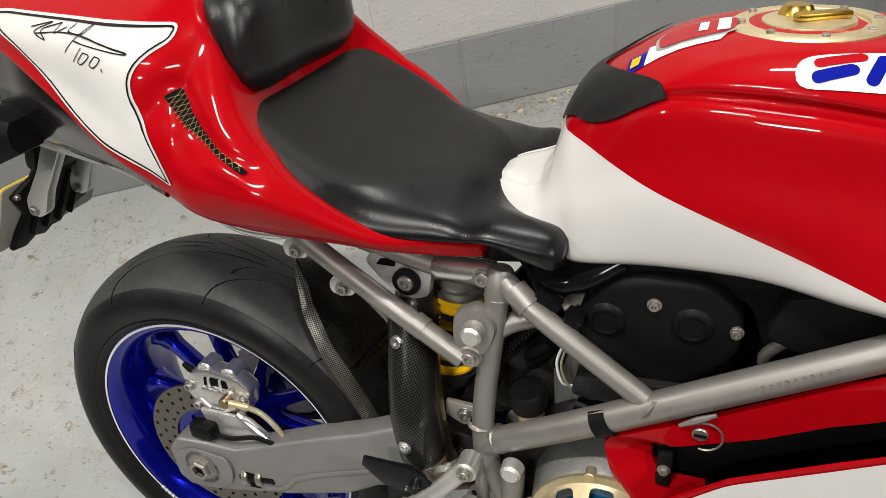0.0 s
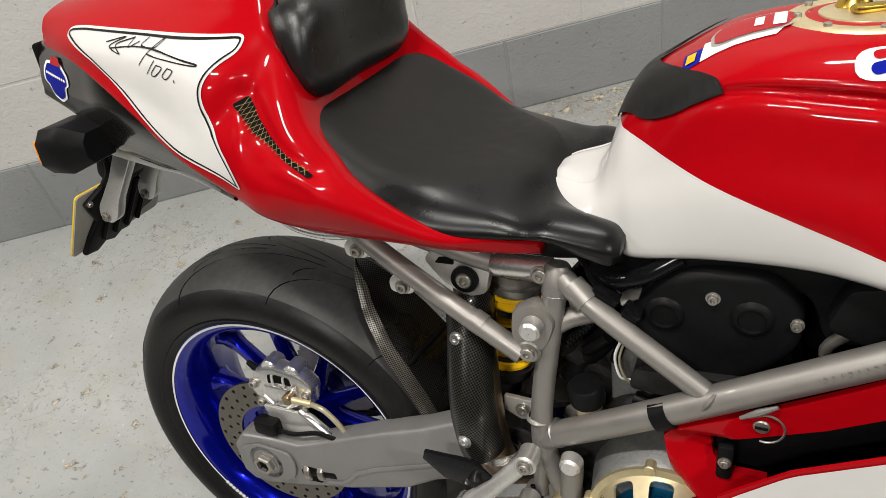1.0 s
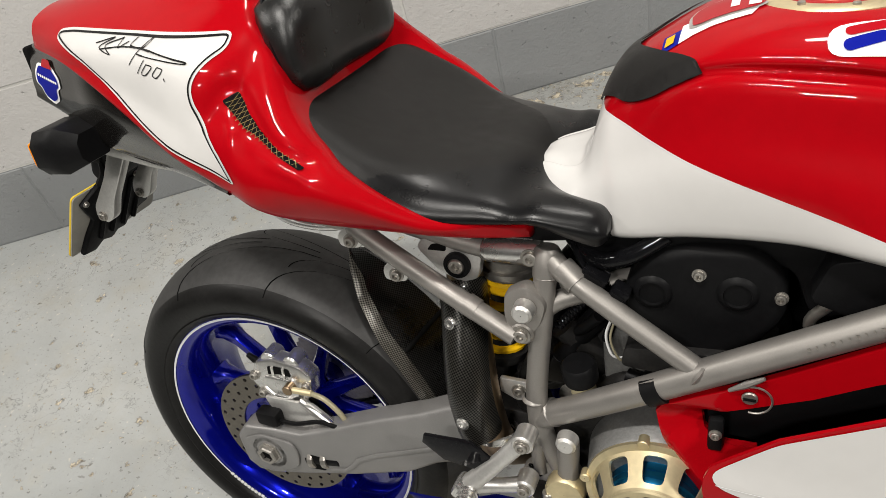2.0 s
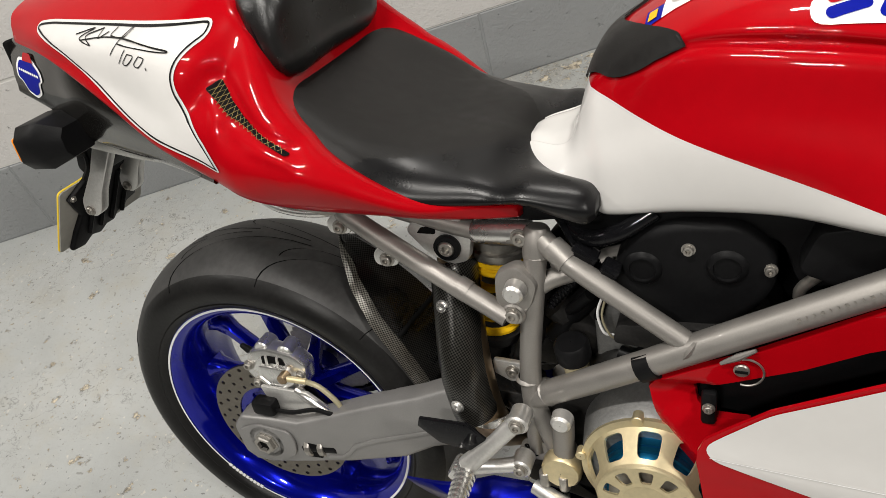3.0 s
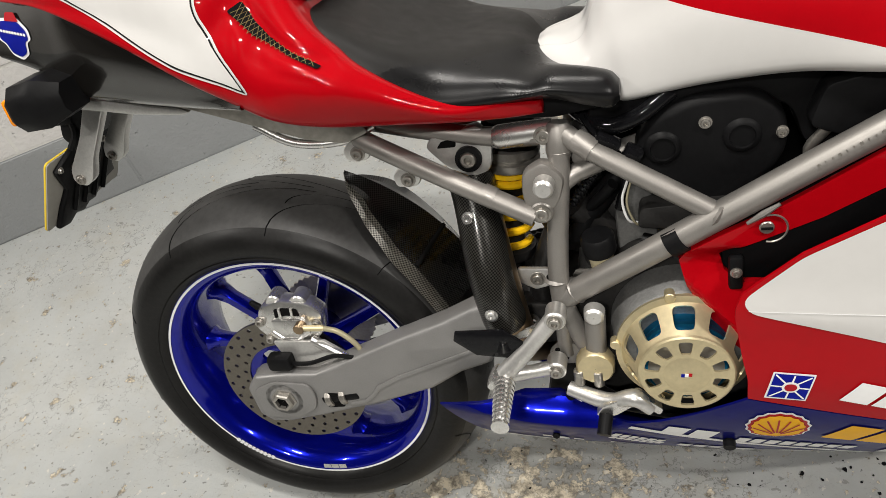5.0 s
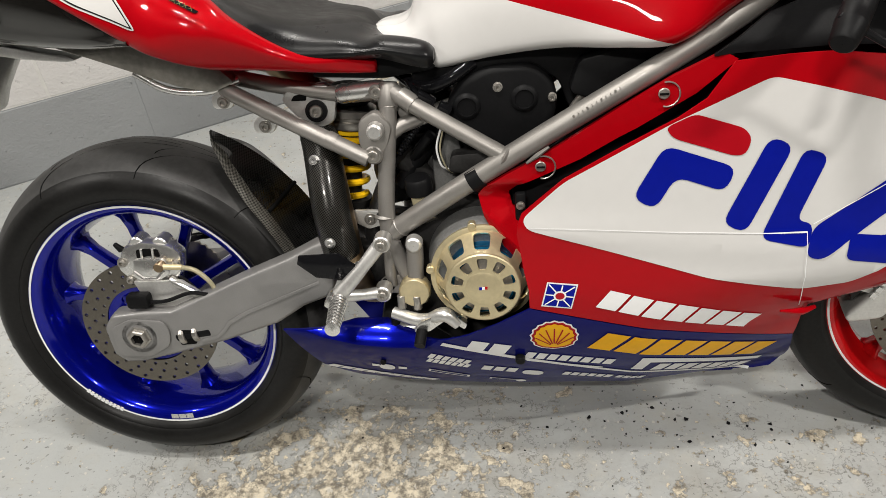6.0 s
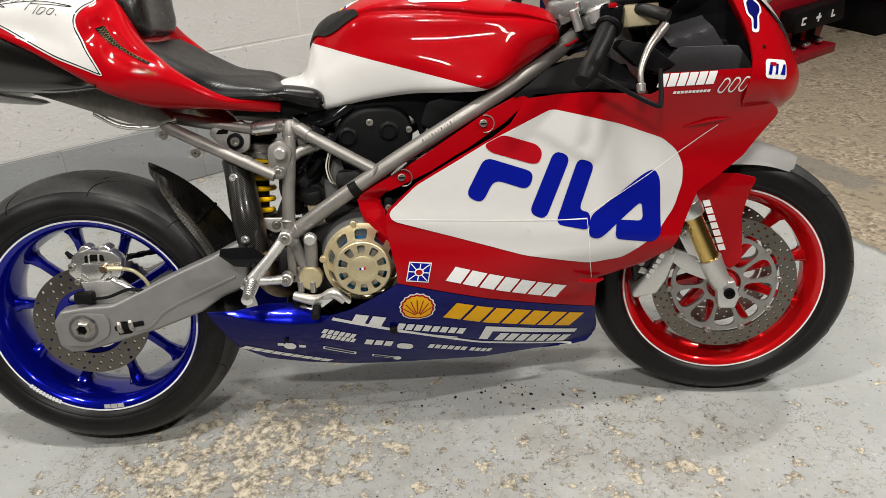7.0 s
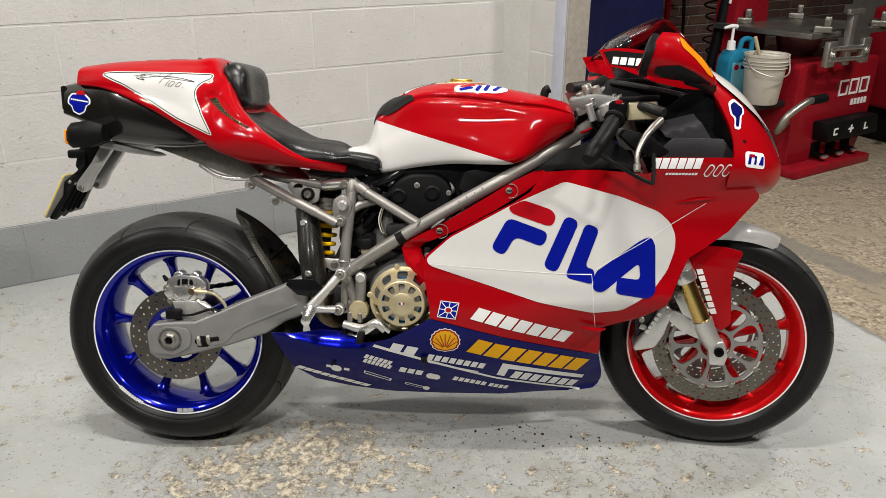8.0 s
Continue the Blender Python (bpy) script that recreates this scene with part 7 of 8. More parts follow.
part("cowl_flap", panel([(1.196, 0.862), (1.200, 0.878), (1.262, 0.922), (1.272, 0.920), (1.286, 0.880), (1.318, 0.832), (1.246, 0.826), (1.214, 0.834)], lambda x, z: -0.200 + 1.1 * max(0, z - 0.852 - 0.25 * (x - 1.245)), 0.006, 0.008), SATIN, bike, "dark satin inner cowl flap", angle=25)
part("cowl_fin", prism(rounded([(1.110, 0.835), (1.120, 0.850), (1.172, 0.840), (1.225, 0.800), (1.190, 0.786), (1.150, 0.800)], 0.005), -0.21, -0.17, 0.004), BLACK, bike)
part("trim_panel", panel(rounded([(0.915, 0.752), (0.985, 0.800), (1.04, 0.818), (1.10, 0.822), (1.135, 0.80), (1.172, 0.756), (1.06, 0.759), (0.94, 0.755)], 0.006), lambda x, z: -0.188 + 0.6 * max(0, z - 0.77), 0.006, 0.015), BLACK, bike, "black trim panel below the frame tube")
part("cockpit_tray", prism([(1.05, 0.87), (1.10, 0.97), (1.28, 0.975), (1.36, 0.93), (1.36, 0.82), (1.12, 0.82)], -0.095, 0.095, 0.01), BLACK, bike)
# screen with its red surround
def rim_y(x, z):
    return -0.128 - 0.10 * max(0, x - 1.05) + 0.35 * max(0, x - 1.22) ** 2


RIM = [(1.066, 1.034), (1.10, 1.038), (1.14, 1.036), (1.20, 1.026), (1.28, 1.000), (1.335, 0.972), (1.345, 0.938), (1.265, 0.944), (1.205, 0.957), (1.145, 0.980), (1.115, 0.992), (1.086, 0.997)]
for s in (False, True):
    r = part("screen_surround", panel(RIM, rim_y, 0.004, 0.02, s), RED, bike, "red edge below the screen", angle=60)
part("surround_sticker", decal([(1.092, 1.001), (1.076, 1.029), (1.10, 1.032), (1.176, 1.024), (1.172, 0.989)], rim_y, 0.0014), LINE, bike, "black sticker with white bars")
for o in bars((1.096, 1.001), (1.168, 0.996), 0.017, 4, 0.1, 0.2):
    part("surround_sticker", decal(o, rim_y, 0.0022), INK, bike, "white letter bar", smooth=False)
screen_rings = []
for x, w, z0, z1 in ((1.092, 0.126, 1.026, 1.040), (1.108, 0.129, 1.028, 1.062), (1.145, 0.133, 1.030, 1.084), (1.19, 0.137, 1.028, 1.105), (1.225, 0.137, 1.020, 1.119), (1.248, 0.134, 1.010, 1.117), (1.285, 0.127, 0.996, 1.080), (1.33, 0.112, 0.980, 1.025), (1.362, 0.09, 0.972, 0.985)):
    screen_rings.append([(x, -w * math.cos(a), z0 + (z1 - z0) * math.sin(a) ** 0.8) for a in (math.pi * i / 20 for i in range(21))])
scr = bmesh.new()
ring_loft(scr, screen_rings, closed=False, cap=False)
bmesh.ops.solidify(scr, geom=list(scr.faces), thickness=0.0025)
screen = part("windscreen", scr, GLASS, bike, "clear smoked windscreen")
screen.visible_shadow = False
part("screen_edge", tube(screen_rings[0], 0.0028, 8, 2), BLACK, screen)
part("screen_edge", tube([screen_rings[k][9] for k in range(0, 5)], 0.002, 8, 3), BLACK, screen)
# mirrors with amber indicators
for s in (-1, 1):
    bm = bmesh.new()
    rings = []
    for x, w, z0, z1 in ((1.140, 0.050, 0.978, 1.046), (1.150, 0.056, 0.972, 1.058), (1.185, 0.055, 0.964, 1.056), (1.225, 0.048, 0.956, 1.034), (1.262, 0.036, 0.950, 1.004), (1.290, 0.020, 0.946, 0.972), (1.297, 0.008, 0.948, 0.958)):
        c = (z0 + z1) / 2
        h = (z1 - z0) / 2
        rings.append([(x + (0.022 * v - 0.27 * s * w * u * min(1, (1.225 - x) / 0.04) if x < 1.2 else 0), s * (0.285 - 0.5 * (x - 1.2) * 0.4) + w * u, c + h * v) for u, v in ((math.cos(a) * 1.0, math.sin(a)) for a in (i / 20 * math.tau for i in range(20)))])
    ring_loft(bm, rings)
    m_tree = tree_of(bm)
    mirror = part("mirror", bm, RED, bike, "red mirror with a built-in amber indicator", angle=60)
    bmh = bmesh.new()
    add_lathe(bmh, [(0.0005, 0), (0.8, 0), (1.0, 0.004), (1.03, 0.012), (0.98, 0.02)], (0, 0, 0), (1, 0, 0), 24)
    bmesh.ops.transform(bmh, matrix=Matrix.Translation((1.134, s * 0.295, 1.012)) @ Matrix.Rotation(radians(15 * s), 4, "Z") @ Matrix.Rotation(radians(17), 4, "Y") @ Matrix.Diagonal((1, 0.056, 0.046, 1)), verts=bmh.verts)
    part("mirror_rim", bmh, BLACK, mirror, "black mirror rim and glass")
    if s < 0:
        lay("mirror_indicator", rounded([(1.198, 1.046), (1.216, 1.040), (1.250, 1.010), (1.278, 0.980), (1.285, 0.962), (1.268, 0.970), (1.238, 0.998), (1.204, 1.024)], 0.007), m_tree, AMBER, mirror, "amber indicator lens", 0.0015)
        lay("mirror_base", rounded([(1.150, 0.984), (1.20, 0.988), (1.24, 0.972), (1.285, 0.950), (1.26, 0.945), (1.20, 0.955), (1.150, 0.972)], 0.006), m_tree, BLACK, mirror, "black mirror underside", 0.0014)
    part("mirror_stalk", tube([(1.24, s * 0.265, 0.962), (1.285, s * 0.225, 0.952), (1.318, s * 0.168, 0.945)], [0.014, 0.013, 0.016], 12), BLACK, mirror)

# -- front end: fork, mudguard, calipers, bars (all turn with the steering) --
FORK = Vector((-math.sin(RAKE), 0, math.cos(RAKE)))
for s in (-1, 1):
    foot = Vector((1.402, s * 0.098, 0.318))
    fork = part("fork_leg", turned(tube([foot + FORK * 0.190, foot + FORK * 0.66], 0.0265, 20, 2)), ALU_MATT, bike, "front fork leg with a gold stanchion")
    part("stanchion", turned(tube([foot + FORK * 0.04, foot + FORK * 0.20], 0.0215, 24, 1)), STANCHION, fork, "gold coated stanchion")
    part("fork_collar", turned(lathe([(0.022, 0), (0.0285, 0.001), (0.0295, 0.006), (0.0295, 0.020), (0.028, 0.032), (0.022, 0.032)], foot + FORK * 0.176, FORK, 28)), ALU, fork)
    bm = bmesh.new()
    add_tube(bm, [foot + FORK * 0.065, foot + FORK * 0.02, FRONT + Vector((0.004, s * 0.090, -0.012))], [0.0265, 0.0245, 0.020], 20, 4)
    add_drum(bm, FRONT + Vector((0, s * 0.080, 0)), FRONT + Vector((0, s * 0.114, 0)), 0.022, 0.020, 0.15, 28)
    add_prism(bm, rounded([(1.400, 0.262), (1.392, 0.318), (1.430, 0.330), (1.444, 0.290), (1.436, 0.262)], 0.006), s * 0.086, s * 0.116, 0.004)
    part("fork_foot", turned(bm), ALU_MATT, fork, "cast silver fork foot", angle=45)
    part("axle_end", turned(lathe([(0.0005, s * 0.118), (0.0085, s * 0.118), (0.009, s * 0.1225), (0.012, s * 0.1225), (0.0125, s * 0.112)], FRONT, (0, 1, 0), 20)), GROOVE, fork, "dark hollow axle end")
    arms = bmesh.new()
    add_prism(arms, rounded([(1.290, 0.375), (1.300, 0.400), (1.345, 0.385), (1.395, 0.345), (1.400, 0.318), (1.36, 0.330), (1.325, 0.345)], 0.006), s * 0.088, s * 0.104, 0.003)
    add_prism(arms, rounded([(1.300, 0.440), (1.315, 0.455), (1.335, 0.430), (1.365, 0.372), (1.352, 0.362), (1.325, 0.392)], 0.005), s * 0.088, s * 0.104, 0.003)
    part("caliper_lug", turned(arms), ALU_MATT, fork)
    body = part("front_caliper", turned(prism(rounded([(1.212, 0.288), (1.206, 0.303), (1.240, 0.352), (1.268, 0.412), (1.288, 0.418), (1.300, 0.396), (1.282, 0.336), (1.262, 0.300)], 0.009), s * 0.045, s * 0.122, 0.009, 3)), ALU_MATT, bike, "silver four-piston front brake caliper")
    part("caliper_pad", turned(prism(rounded([(1.214, 0.322), (1.206, 0.385), (1.246, 0.446), (1.286, 0.432), (1.262, 0.39)], 0.006), s * 0.05, s * 0.108, 0.004)), ENGINE, body, "dark pad carrier")
    for x, z in ((1.226, 0.372), (1.246, 0.412)):
        part("pad_pin", turned(drum((x, s * 0.106, z), (x, s * 0.113, z), 0.0075)), STEEL, body)
    part("caliper_bridge", turned(prism(rounded([(1.218, 0.350), (1.224, 0.362), (1.252, 0.352), (1.246, 0.342)], 0.003), s * 0.10, s * 0.116, 0.002)), ALU_MATT, body)
    for x, z in ((1.288, 0.402), (1.312, 0.442)):
        part("caliper_bolt", turned(bolt((x, s * 0.115, z), (0, s, 0), 0.0075, 0.008)), STEEL, body)
    for o in bars((1.243, 0.338), (1.276, 0.398), 0.010, 5, 0.0, 0.3):
        part("caliper_letter", turned(prism(o, s * 0.1215, s * 0.1235, 0)), ALU, body, smooth=False)
    part("caliper_hose", turned(tube([(1.285, s * 0.09, 0.42), (1.270, s * 0.10, 0.47), (1.30, s * 0.09, 0.53)], 0.006, 10)), BLACK, body)
# mudguard over the front tyre
mud = bmesh.new()
rows = []
for i in range(25):
    t = i / 24
    a = radians(63 + 67 * t)
    half = 0.040 + 0.034 * min(1, t * 3.0) ** 0.6
    rows.append([FRONT + Vector(((0.317 - 0.034 * abs(v) ** 2.4) * math.cos(a), half * v * 1.0, (0.317 - 0.034 * abs(v) ** 2.4) * math.sin(a))) for v in (j / 8 - 1 for j in range(17))])
ring_loft(mud, rows, closed=False, cap=False)
for f in mud.faces:
    c = f.calc_center_median() - FRONT
    f.material_index = 1 if math.degrees(math.atan2(c.z, c.x)) < 108 else 0
bmesh.ops.solidify(mud, geom=list(mud.faces), thickness=0.003)
mudguard = part("front_mudguard", turned(mud), [RED, WHITE], bike, "red front mudguard with a white tip", angle=60)
for s in (-1, 1):
    blade = part("mudguard_blade", turned(prism(rounded([(1.268, 0.500), (1.300, 0.545), (1.350, 0.568), (1.420, 0.566), (1.462, 0.556), (1.460, 0.545), (1.453, 0.530), (1.446, 0.505), (1.440, 0.470), (1.446, 0.41), (1.448, 0.362), (1.424, 0.343), (1.408, 0.362), (1.385, 0.43), (1.358, 0.500), (1.32, 0.515)], 0.008), s * 0.078, s * 0.084, 0.002)), RED, mudguard, "red fork guard blade")
    if s < 0:
        for o in bars((1.412, 0.392), (1.366, 0.512), 0.014, 7, 0.2, 0.22):
            part("blade_letter", turned(prism(o, -0.0843, -0.0852, 0)), INK, blade, smooth=False)
# yokes, bars, lever
part("top_yoke", turned(prism(rounded([(1.02, 0.895), (1.02, 0.930), (1.085, 0.942), (1.175, 0.925), (1.17, 0.898), (1.09, 0.908)], 0.008), -0.115, 0.115, 0.006)), CASE, bike, "grey top yoke and fork clamps")
part("lower_yoke", turned(prism([(1.10, 0.72), (1.10, 0.75), (1.23, 0.76), (1.23, 0.73)], -0.12, 0.12, 0.006)), ALU_MATT, bike)
for s in (-1, 1):
    top = Vector((1.402, s * 0.098, 0.318)) + FORK * 0.655
    part("fork_cap", turned(lathe([(0.0005, 0.014), (0.012, 0.014), (0.013, 0.008), (0.026, 0.007), (0.0275, 0.0), (0.0275, -0.012)], top, FORK, 24)), GOLD if s > 0 else ALU, bike)
    def at(x, y, z):
        p = STEER.inverted() @ Vector((x, y, z))
        return Vector((p.x, -s * p.y, p.z))

    bar = part("clip_on_bar", turned(tube([at(1.125, -0.11, 0.905), at(1.10, -0.19, 0.878), at(1.030, -0.305, 0.800)], 0.0112, 14, 4)), BLACK, bike, "clip-on handlebar")
    part("bar_clamp", turned(drum(at(1.112, -0.10, 0.885), at(1.100, -0.10, 0.915), 0.032)), ALU_MATT, bar)
    part("grip", turned(tube([at(1.098, -0.195, 0.874), at(1.066, -0.25, 0.838), at(1.032, -0.302, 0.802)], 0.0182, 18, 6)), BLACK, bar, "black rubber grip")
    part("grip_flange", turned(drum(at(1.100, -0.192, 0.877), at(1.094, -0.200, 0.870), 0.025)), BLACK, bar)
    part("bar_end", turned(drum(at(1.034, -0.300, 0.804), at(1.018, -0.322, 0.787), 0.0185, 0.015)), BLACK, bar)
    part("switch_box", turned(box(at(1.112, -0.165, 0.892), (0.046, 0.042, 0.048), 0.010, (0, 0, s * 15))), GLOSS_BLACK, bar)
    part("kill_switch", turned(box(at(1.108, -0.182, 0.912), (0.016, 0.012, 0.010), 0.003)), RED_FLAT, bar)
    part("master_cylinder", turned(tube([at(1.150, -0.150, 0.905), at(1.175, -0.185, 0.900), at(1.205, -0.212, 0.888)], 0.012, 14)), ENGINE, bar)
    part("lever", turned(tube([at(1.196, -0.222, 0.872), at(1.172, -0.250, 0.855), at(1.150, -0.270, 0.834), at(1.132, -0.289, 0.801), at(1.131, -0.296, 0.772)], [0.0085, 0.0085, 0.0068, 0.0055, 0.0055], 10)), STEEL, bar, "matt silver control lever")
    part("lever_ball", turned(drum(at(1.131, -0.294, 0.778), at(1.131, -0.298, 0.760), 0.0085, 0.0080, 0.4)), STEEL, bar)
part("lever_guard", tube([(1.020, -0.300, 0.815), (1.032, -0.305, 0.806), (1.09, -0.306, 0.772), (1.155, -0.306, 0.738), (1.166, -0.302, 0.745), (1.168, -0.285, 0.800)], 0.0045, 8, 4), BLACK, bike, "thin black lever guard")
part("brake_reservoir", box((1.160, -0.152, 0.893), (0.084, 0.044, 0.044), 0.006, (0, -3, -6)), FLUID, bike, "cloudy brake fluid reservoir")
part("reservoir_lid", box((1.160, -0.152, 0.921), (0.090, 0.050, 0.012), 0.004, (0, -3, -6)), BLACK, bike)
part("damper_mount", box((1.080, -0.03, 0.952), (0.060, 0.05, 0.034), 0.006, (0, -28, 0)), BLACK, bike, "black steering damper mount")
for x, y, z, r, h in ((1.010, -0.085, 0.868, 0.013, 0.036), (1.040, -0.09, 0.905, 0.011, 0.030), (1.075, -0.095, 0.925, 0.012, 0.026), (1.12, -0.08, 0.932, 0.010, 0.022), (1.055, -0.07, 0.935, 0.014, 0.02)):
    part("yoke_stud", drum((x, y, z), (x - h * 0.4, y - 0.004, z + h), r, r * 0.85), STEEL, bike)
part("yoke_block", box((1.055, -0.085, 0.905), (0.075, 0.035, 0.028), 0.006, (0, -25, 0)), STEEL, bike)
part("yoke_block", box((1.105, -0.070, 0.945), (0.050, 0.040, 0.022), 0.005, (0, -20, 0)), CASE, bike)
part("steering_damper", turned(tube([(1.02, -0.06, 0.952), (1.10, 0.05, 0.958)], 0.013, 14, 1)), ENGINE, bike)
part("dash", box((1.17, 0.0, 0.985), (0.05, 0.16, 0.07), 0.008, (0, -25, 0)), BLACK, bike, "black instrument housing")
part("ignition_barrel", turned(drum((1.062, 0, 0.93), (1.050, 0, 0.962), 0.018)), BLACK, bike)
for pts, r, m in (([(1.13, -0.15, 0.89), (1.09, -0.11, 0.85), (1.05, -0.06, 0.82)], 0.005, BLACK), ([(1.16, -0.14, 0.90), (1.20, -0.10, 0.86), (1.22, -0.05, 0.80)], 0.006, BLACK), ([(1.04, -0.09, 0.90), (1.02, -0.10, 0.86), (1.03, -0.09, 0.82)], 0.004, BLACK), ([(1.00, -0.11, 0.85), (1.03, -0.12, 0.84), (1.06, -0.10, 0.85)], 0.003, RED_FLAT)):
    part("cable", tube(pts, r, 8), m, bike)
# clamps, studs and blocks round the yoke
for centre, size, turn, m in (((1.108, -0.090, 0.905), (0.050, 0.040, 0.034), (0, -22, -10), STEEL), ((1.092, -0.060, 0.940), (0.060, 0.050, 0.026), (0, -25, -10), BLACK), ((1.128, -0.075, 0.930), (0.026, 0.030, 0.022), (0, -22, 20), ALU), ((1.135, -0.055, 0.948), (0.040, 0.020, 0.012), (0, -10, 0), CASE), ((1.085, -0.100, 0.884), (0.030, 0.026, 0.030), (0, -22, 15), CASE)):
    part("clamp_block", box(centre, size, 0.005, turn), m, bike)
for x, y, z, r, h, m in ((1.062, -0.112, 0.868, 0.0095, 0.040, ALU_MATT), (1.062, -0.112, 0.906, 0.0065, 0.016, ALU), (1.115, -0.108, 0.914, 0.006, 0.018, ALU), (1.130, -0.100, 0.915, 0.005, 0.016, STEEL), (1.098, -0.112, 0.900, 0.0055, 0.014, STEEL)):
    part("clamp_stud", drum((x, y, z), (x - h * 0.35, y - 0.003, z + h), r, r * 0.9), m, bike)
part("inner_screen_bar", tube([(1.10, -0.105, 0.962), (1.20, -0.120, 0.945), (1.29, -0.140, 0.925)], 0.006, 8), SATIN, bike)

# ---- the workshop corner ----
def thing(name, label, category, m):
    ob = tagged(new(name), label, category)
    ob.matrix_world = m
    return ob


# tyre changer: red cabinet with pedals, tabletop with jaws, column
changer = thing("tyre_changer", "dark red tyre changing machine with a steel tabletop and foot pedals", "machine", pose(2.60, 2.50, 0, 0, 0, 33.5))
body = part("cabinet", prism(rounded([(0, 0.05), (0, 0.60), (0.02, 0.62), (0.74, 0.62), (0.76, 0.60), (0.76, 0.30), (0.69, 0.05)], 0.01), 0, 0.62, 0.008), MACHINE, changer, angle=30)
part("plinth", box((0.315, 0.26, 0.026), (0.73, 0.74, 0.05), 0.006), MACHINE, changer)
part("pedal_hood", prism([(0.22, 0.175), (0.20, 0.29), (0.70, 0.29), (0.73, 0.175)], -0.10, 0.0, 0.01), BLACK, changer, "black hood over the pedals")
for i, x in enumerate((0.27, 0.42, 0.57)):
    p = part("pedal", box((x, -0.035, 0.085), (0.05, 0.06, 0.014), 0.004, (8, 0, 0)), BLACK, changer, "worn foot pedal")
    part("pedal_tip", box((x, -0.070, 0.080), (0.055, 0.02, 0.018), 0.004), ALU, p)
    part("pedal_slot", box((x, -0.002, 0.11), (0.09, 0.006, 0.09), 0.002), GROOVE, changer)
for x, glyph in ((0.28, "c"), (0.43, "plus"), (0.58, "l")):
    bm = bmesh.new()
    if glyph == "plus":
        add_box(bm, (x, -0.102, 0.235), (0.045, 0.003, 0.012), 0)
        add_box(bm, (x, -0.1025, 0.235), (0.012, 0.003, 0.045), 0)
    elif glyph == "c":
        add_box(bm, (x - 0.014, -0.102, 0.235), (0.010, 0.003, 0.040), 0)
        for dz in (-0.016, 0.016):
            add_box(bm, (x + 0.004, -0.1025, 0.235 + dz), (0.028, 0.003, 0.010), 0)
    else:
        add_box(bm, (x - 0.010, -0.102, 0.235), (0.010, 0.003, 0.042), 0)
        add_box(bm, (x + 0.006, -0.1025, 0.219), (0.030, 0.003, 0.010), 0)
    part("pedal_sign", bm, INK, changer, "white pedal sign", smooth=False)
for i in range(3):
    bm = bmesh.new()
    x = 0.44 + i * 0.105
    for dx, dz, w, h in ((0, 0.04, 0.085, 0.012), (0, -0.04, 0.085, 0.012), (-0.037, 0, 0.012, 0.08), (0.037, -0.015 if i == 0 else 0, 0.012, 0.05 if i == 0 else 0.08)):
        add_box(bm, (x + dx, -0.0015 - 0.001 * abs(dx) * 10, 0.455 + dz), (w, 0.003, h), 0)
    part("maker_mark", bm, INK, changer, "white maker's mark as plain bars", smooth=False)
for i in range(5):
    part("model_bar", box((0.555 + 0.034 * i, -0.0015, 0.36), (0.022, 0.003, 0.036), 0), INK, changer, smooth=False)
arm = part("bead_arm", tube([(0.02, 0.04, 0.30), (-0.20, -0.06, 0.30), (-0.36, -0.16, 0.34), (-0.36, -0.20, 0.42), (-0.26, -0.22, 0.48), (-0.20, -0.22, 0.49)], 0.018, 12), STEEL, changer, "bent steel arm with a black grip")
part("arm_grip", tube([(-0.20, -0.22, 0.49), (-0.11, -0.235, 0.495)], 0.024, 14, 1), BLACK, arm)
top = part("turntable", prism(rounded([(-0.04, 0.765), (-0.04, 0.795), (0.74, 0.795), (0.74, 0.765)], 0.004), -0.05, 0.60, 0.004), TRAY, changer, "scuffed steel tabletop")
part("table_stem", drum((0.38, 0.30, 0.62), (0.38, 0.30, 0.766), 0.11, 0.14), STEEL, changer)
for x, y in ((0.10, -0.02), (0.64, -0.02), (0.12, 0.5), (0.62, 0.5)):
    jaw = part("jaw", box((x, y, 0.812), (0.12, 0.09, 0.034), 0.006, (0, 0, 30)), TRAY, changer, "sliding steel jaw")
    part("jaw_claw", box((x, y - 0.02, 0.852), (0.05, 0.035, 0.05), 0.006, (0, 0, 30)), TRAY, jaw)
for z in (0.655, 0.715):
    part("cylinder_rod", tube([(0.06, -0.105, z), (0.42, -0.105, z - 0.01)], 0.013, 12, 1), ALU, changer, "bright clamp rod")
for x in (0.08, 0.40):
    flange = part("rod_flange", box((x, -0.095, 0.685), (0.075, 0.035, 0.135), 0.006), STEEL, changer, "square steel rod flange")
    part("flange_bolt", bolt((x, -0.1125, 0.685), (0, -1, 0), 0.014, 0.012), ALU, flange)
part("clamp_post", box((0.245, -0.085, 0.765), (0.045, 0.04, 0.30), 0.006), STEEL, changer, "upright clamp post")
part("clamp_yoke", box((0.245, -0.095, 0.90), (0.14, 0.03, 0.03), 0.005), STEEL, changer)
part("column", prism([(0.02, 0.62), (0.10, 1.95), (0.24, 1.95), (0.36, 0.62)], 0.50, 0.66, 0.02), MACHINE, changer, "red swing column")
part("post", tube([(-0.06, 0.62, 0.0), (0.03, 0.60, 0.75), (0.15, 0.58, 1.5)], 0.035, 14), BLACK, changer)
marks = bmesh.new()
for i in range(9):
    add_box(marks, (0.035 + 0.0075 * i, 0.553, 0.92 + 0.045 * i), (0.022, 0.006, 0.032), 0, (0, 15, 0))
part("post_letter", marks, INK, changer, "white letters as plain bars", smooth=False)
part("display_label", box((0.10, 0.49, 1.02), (0.10, 0.01, 0.06), 0.002), STICK_BLUE, changer)

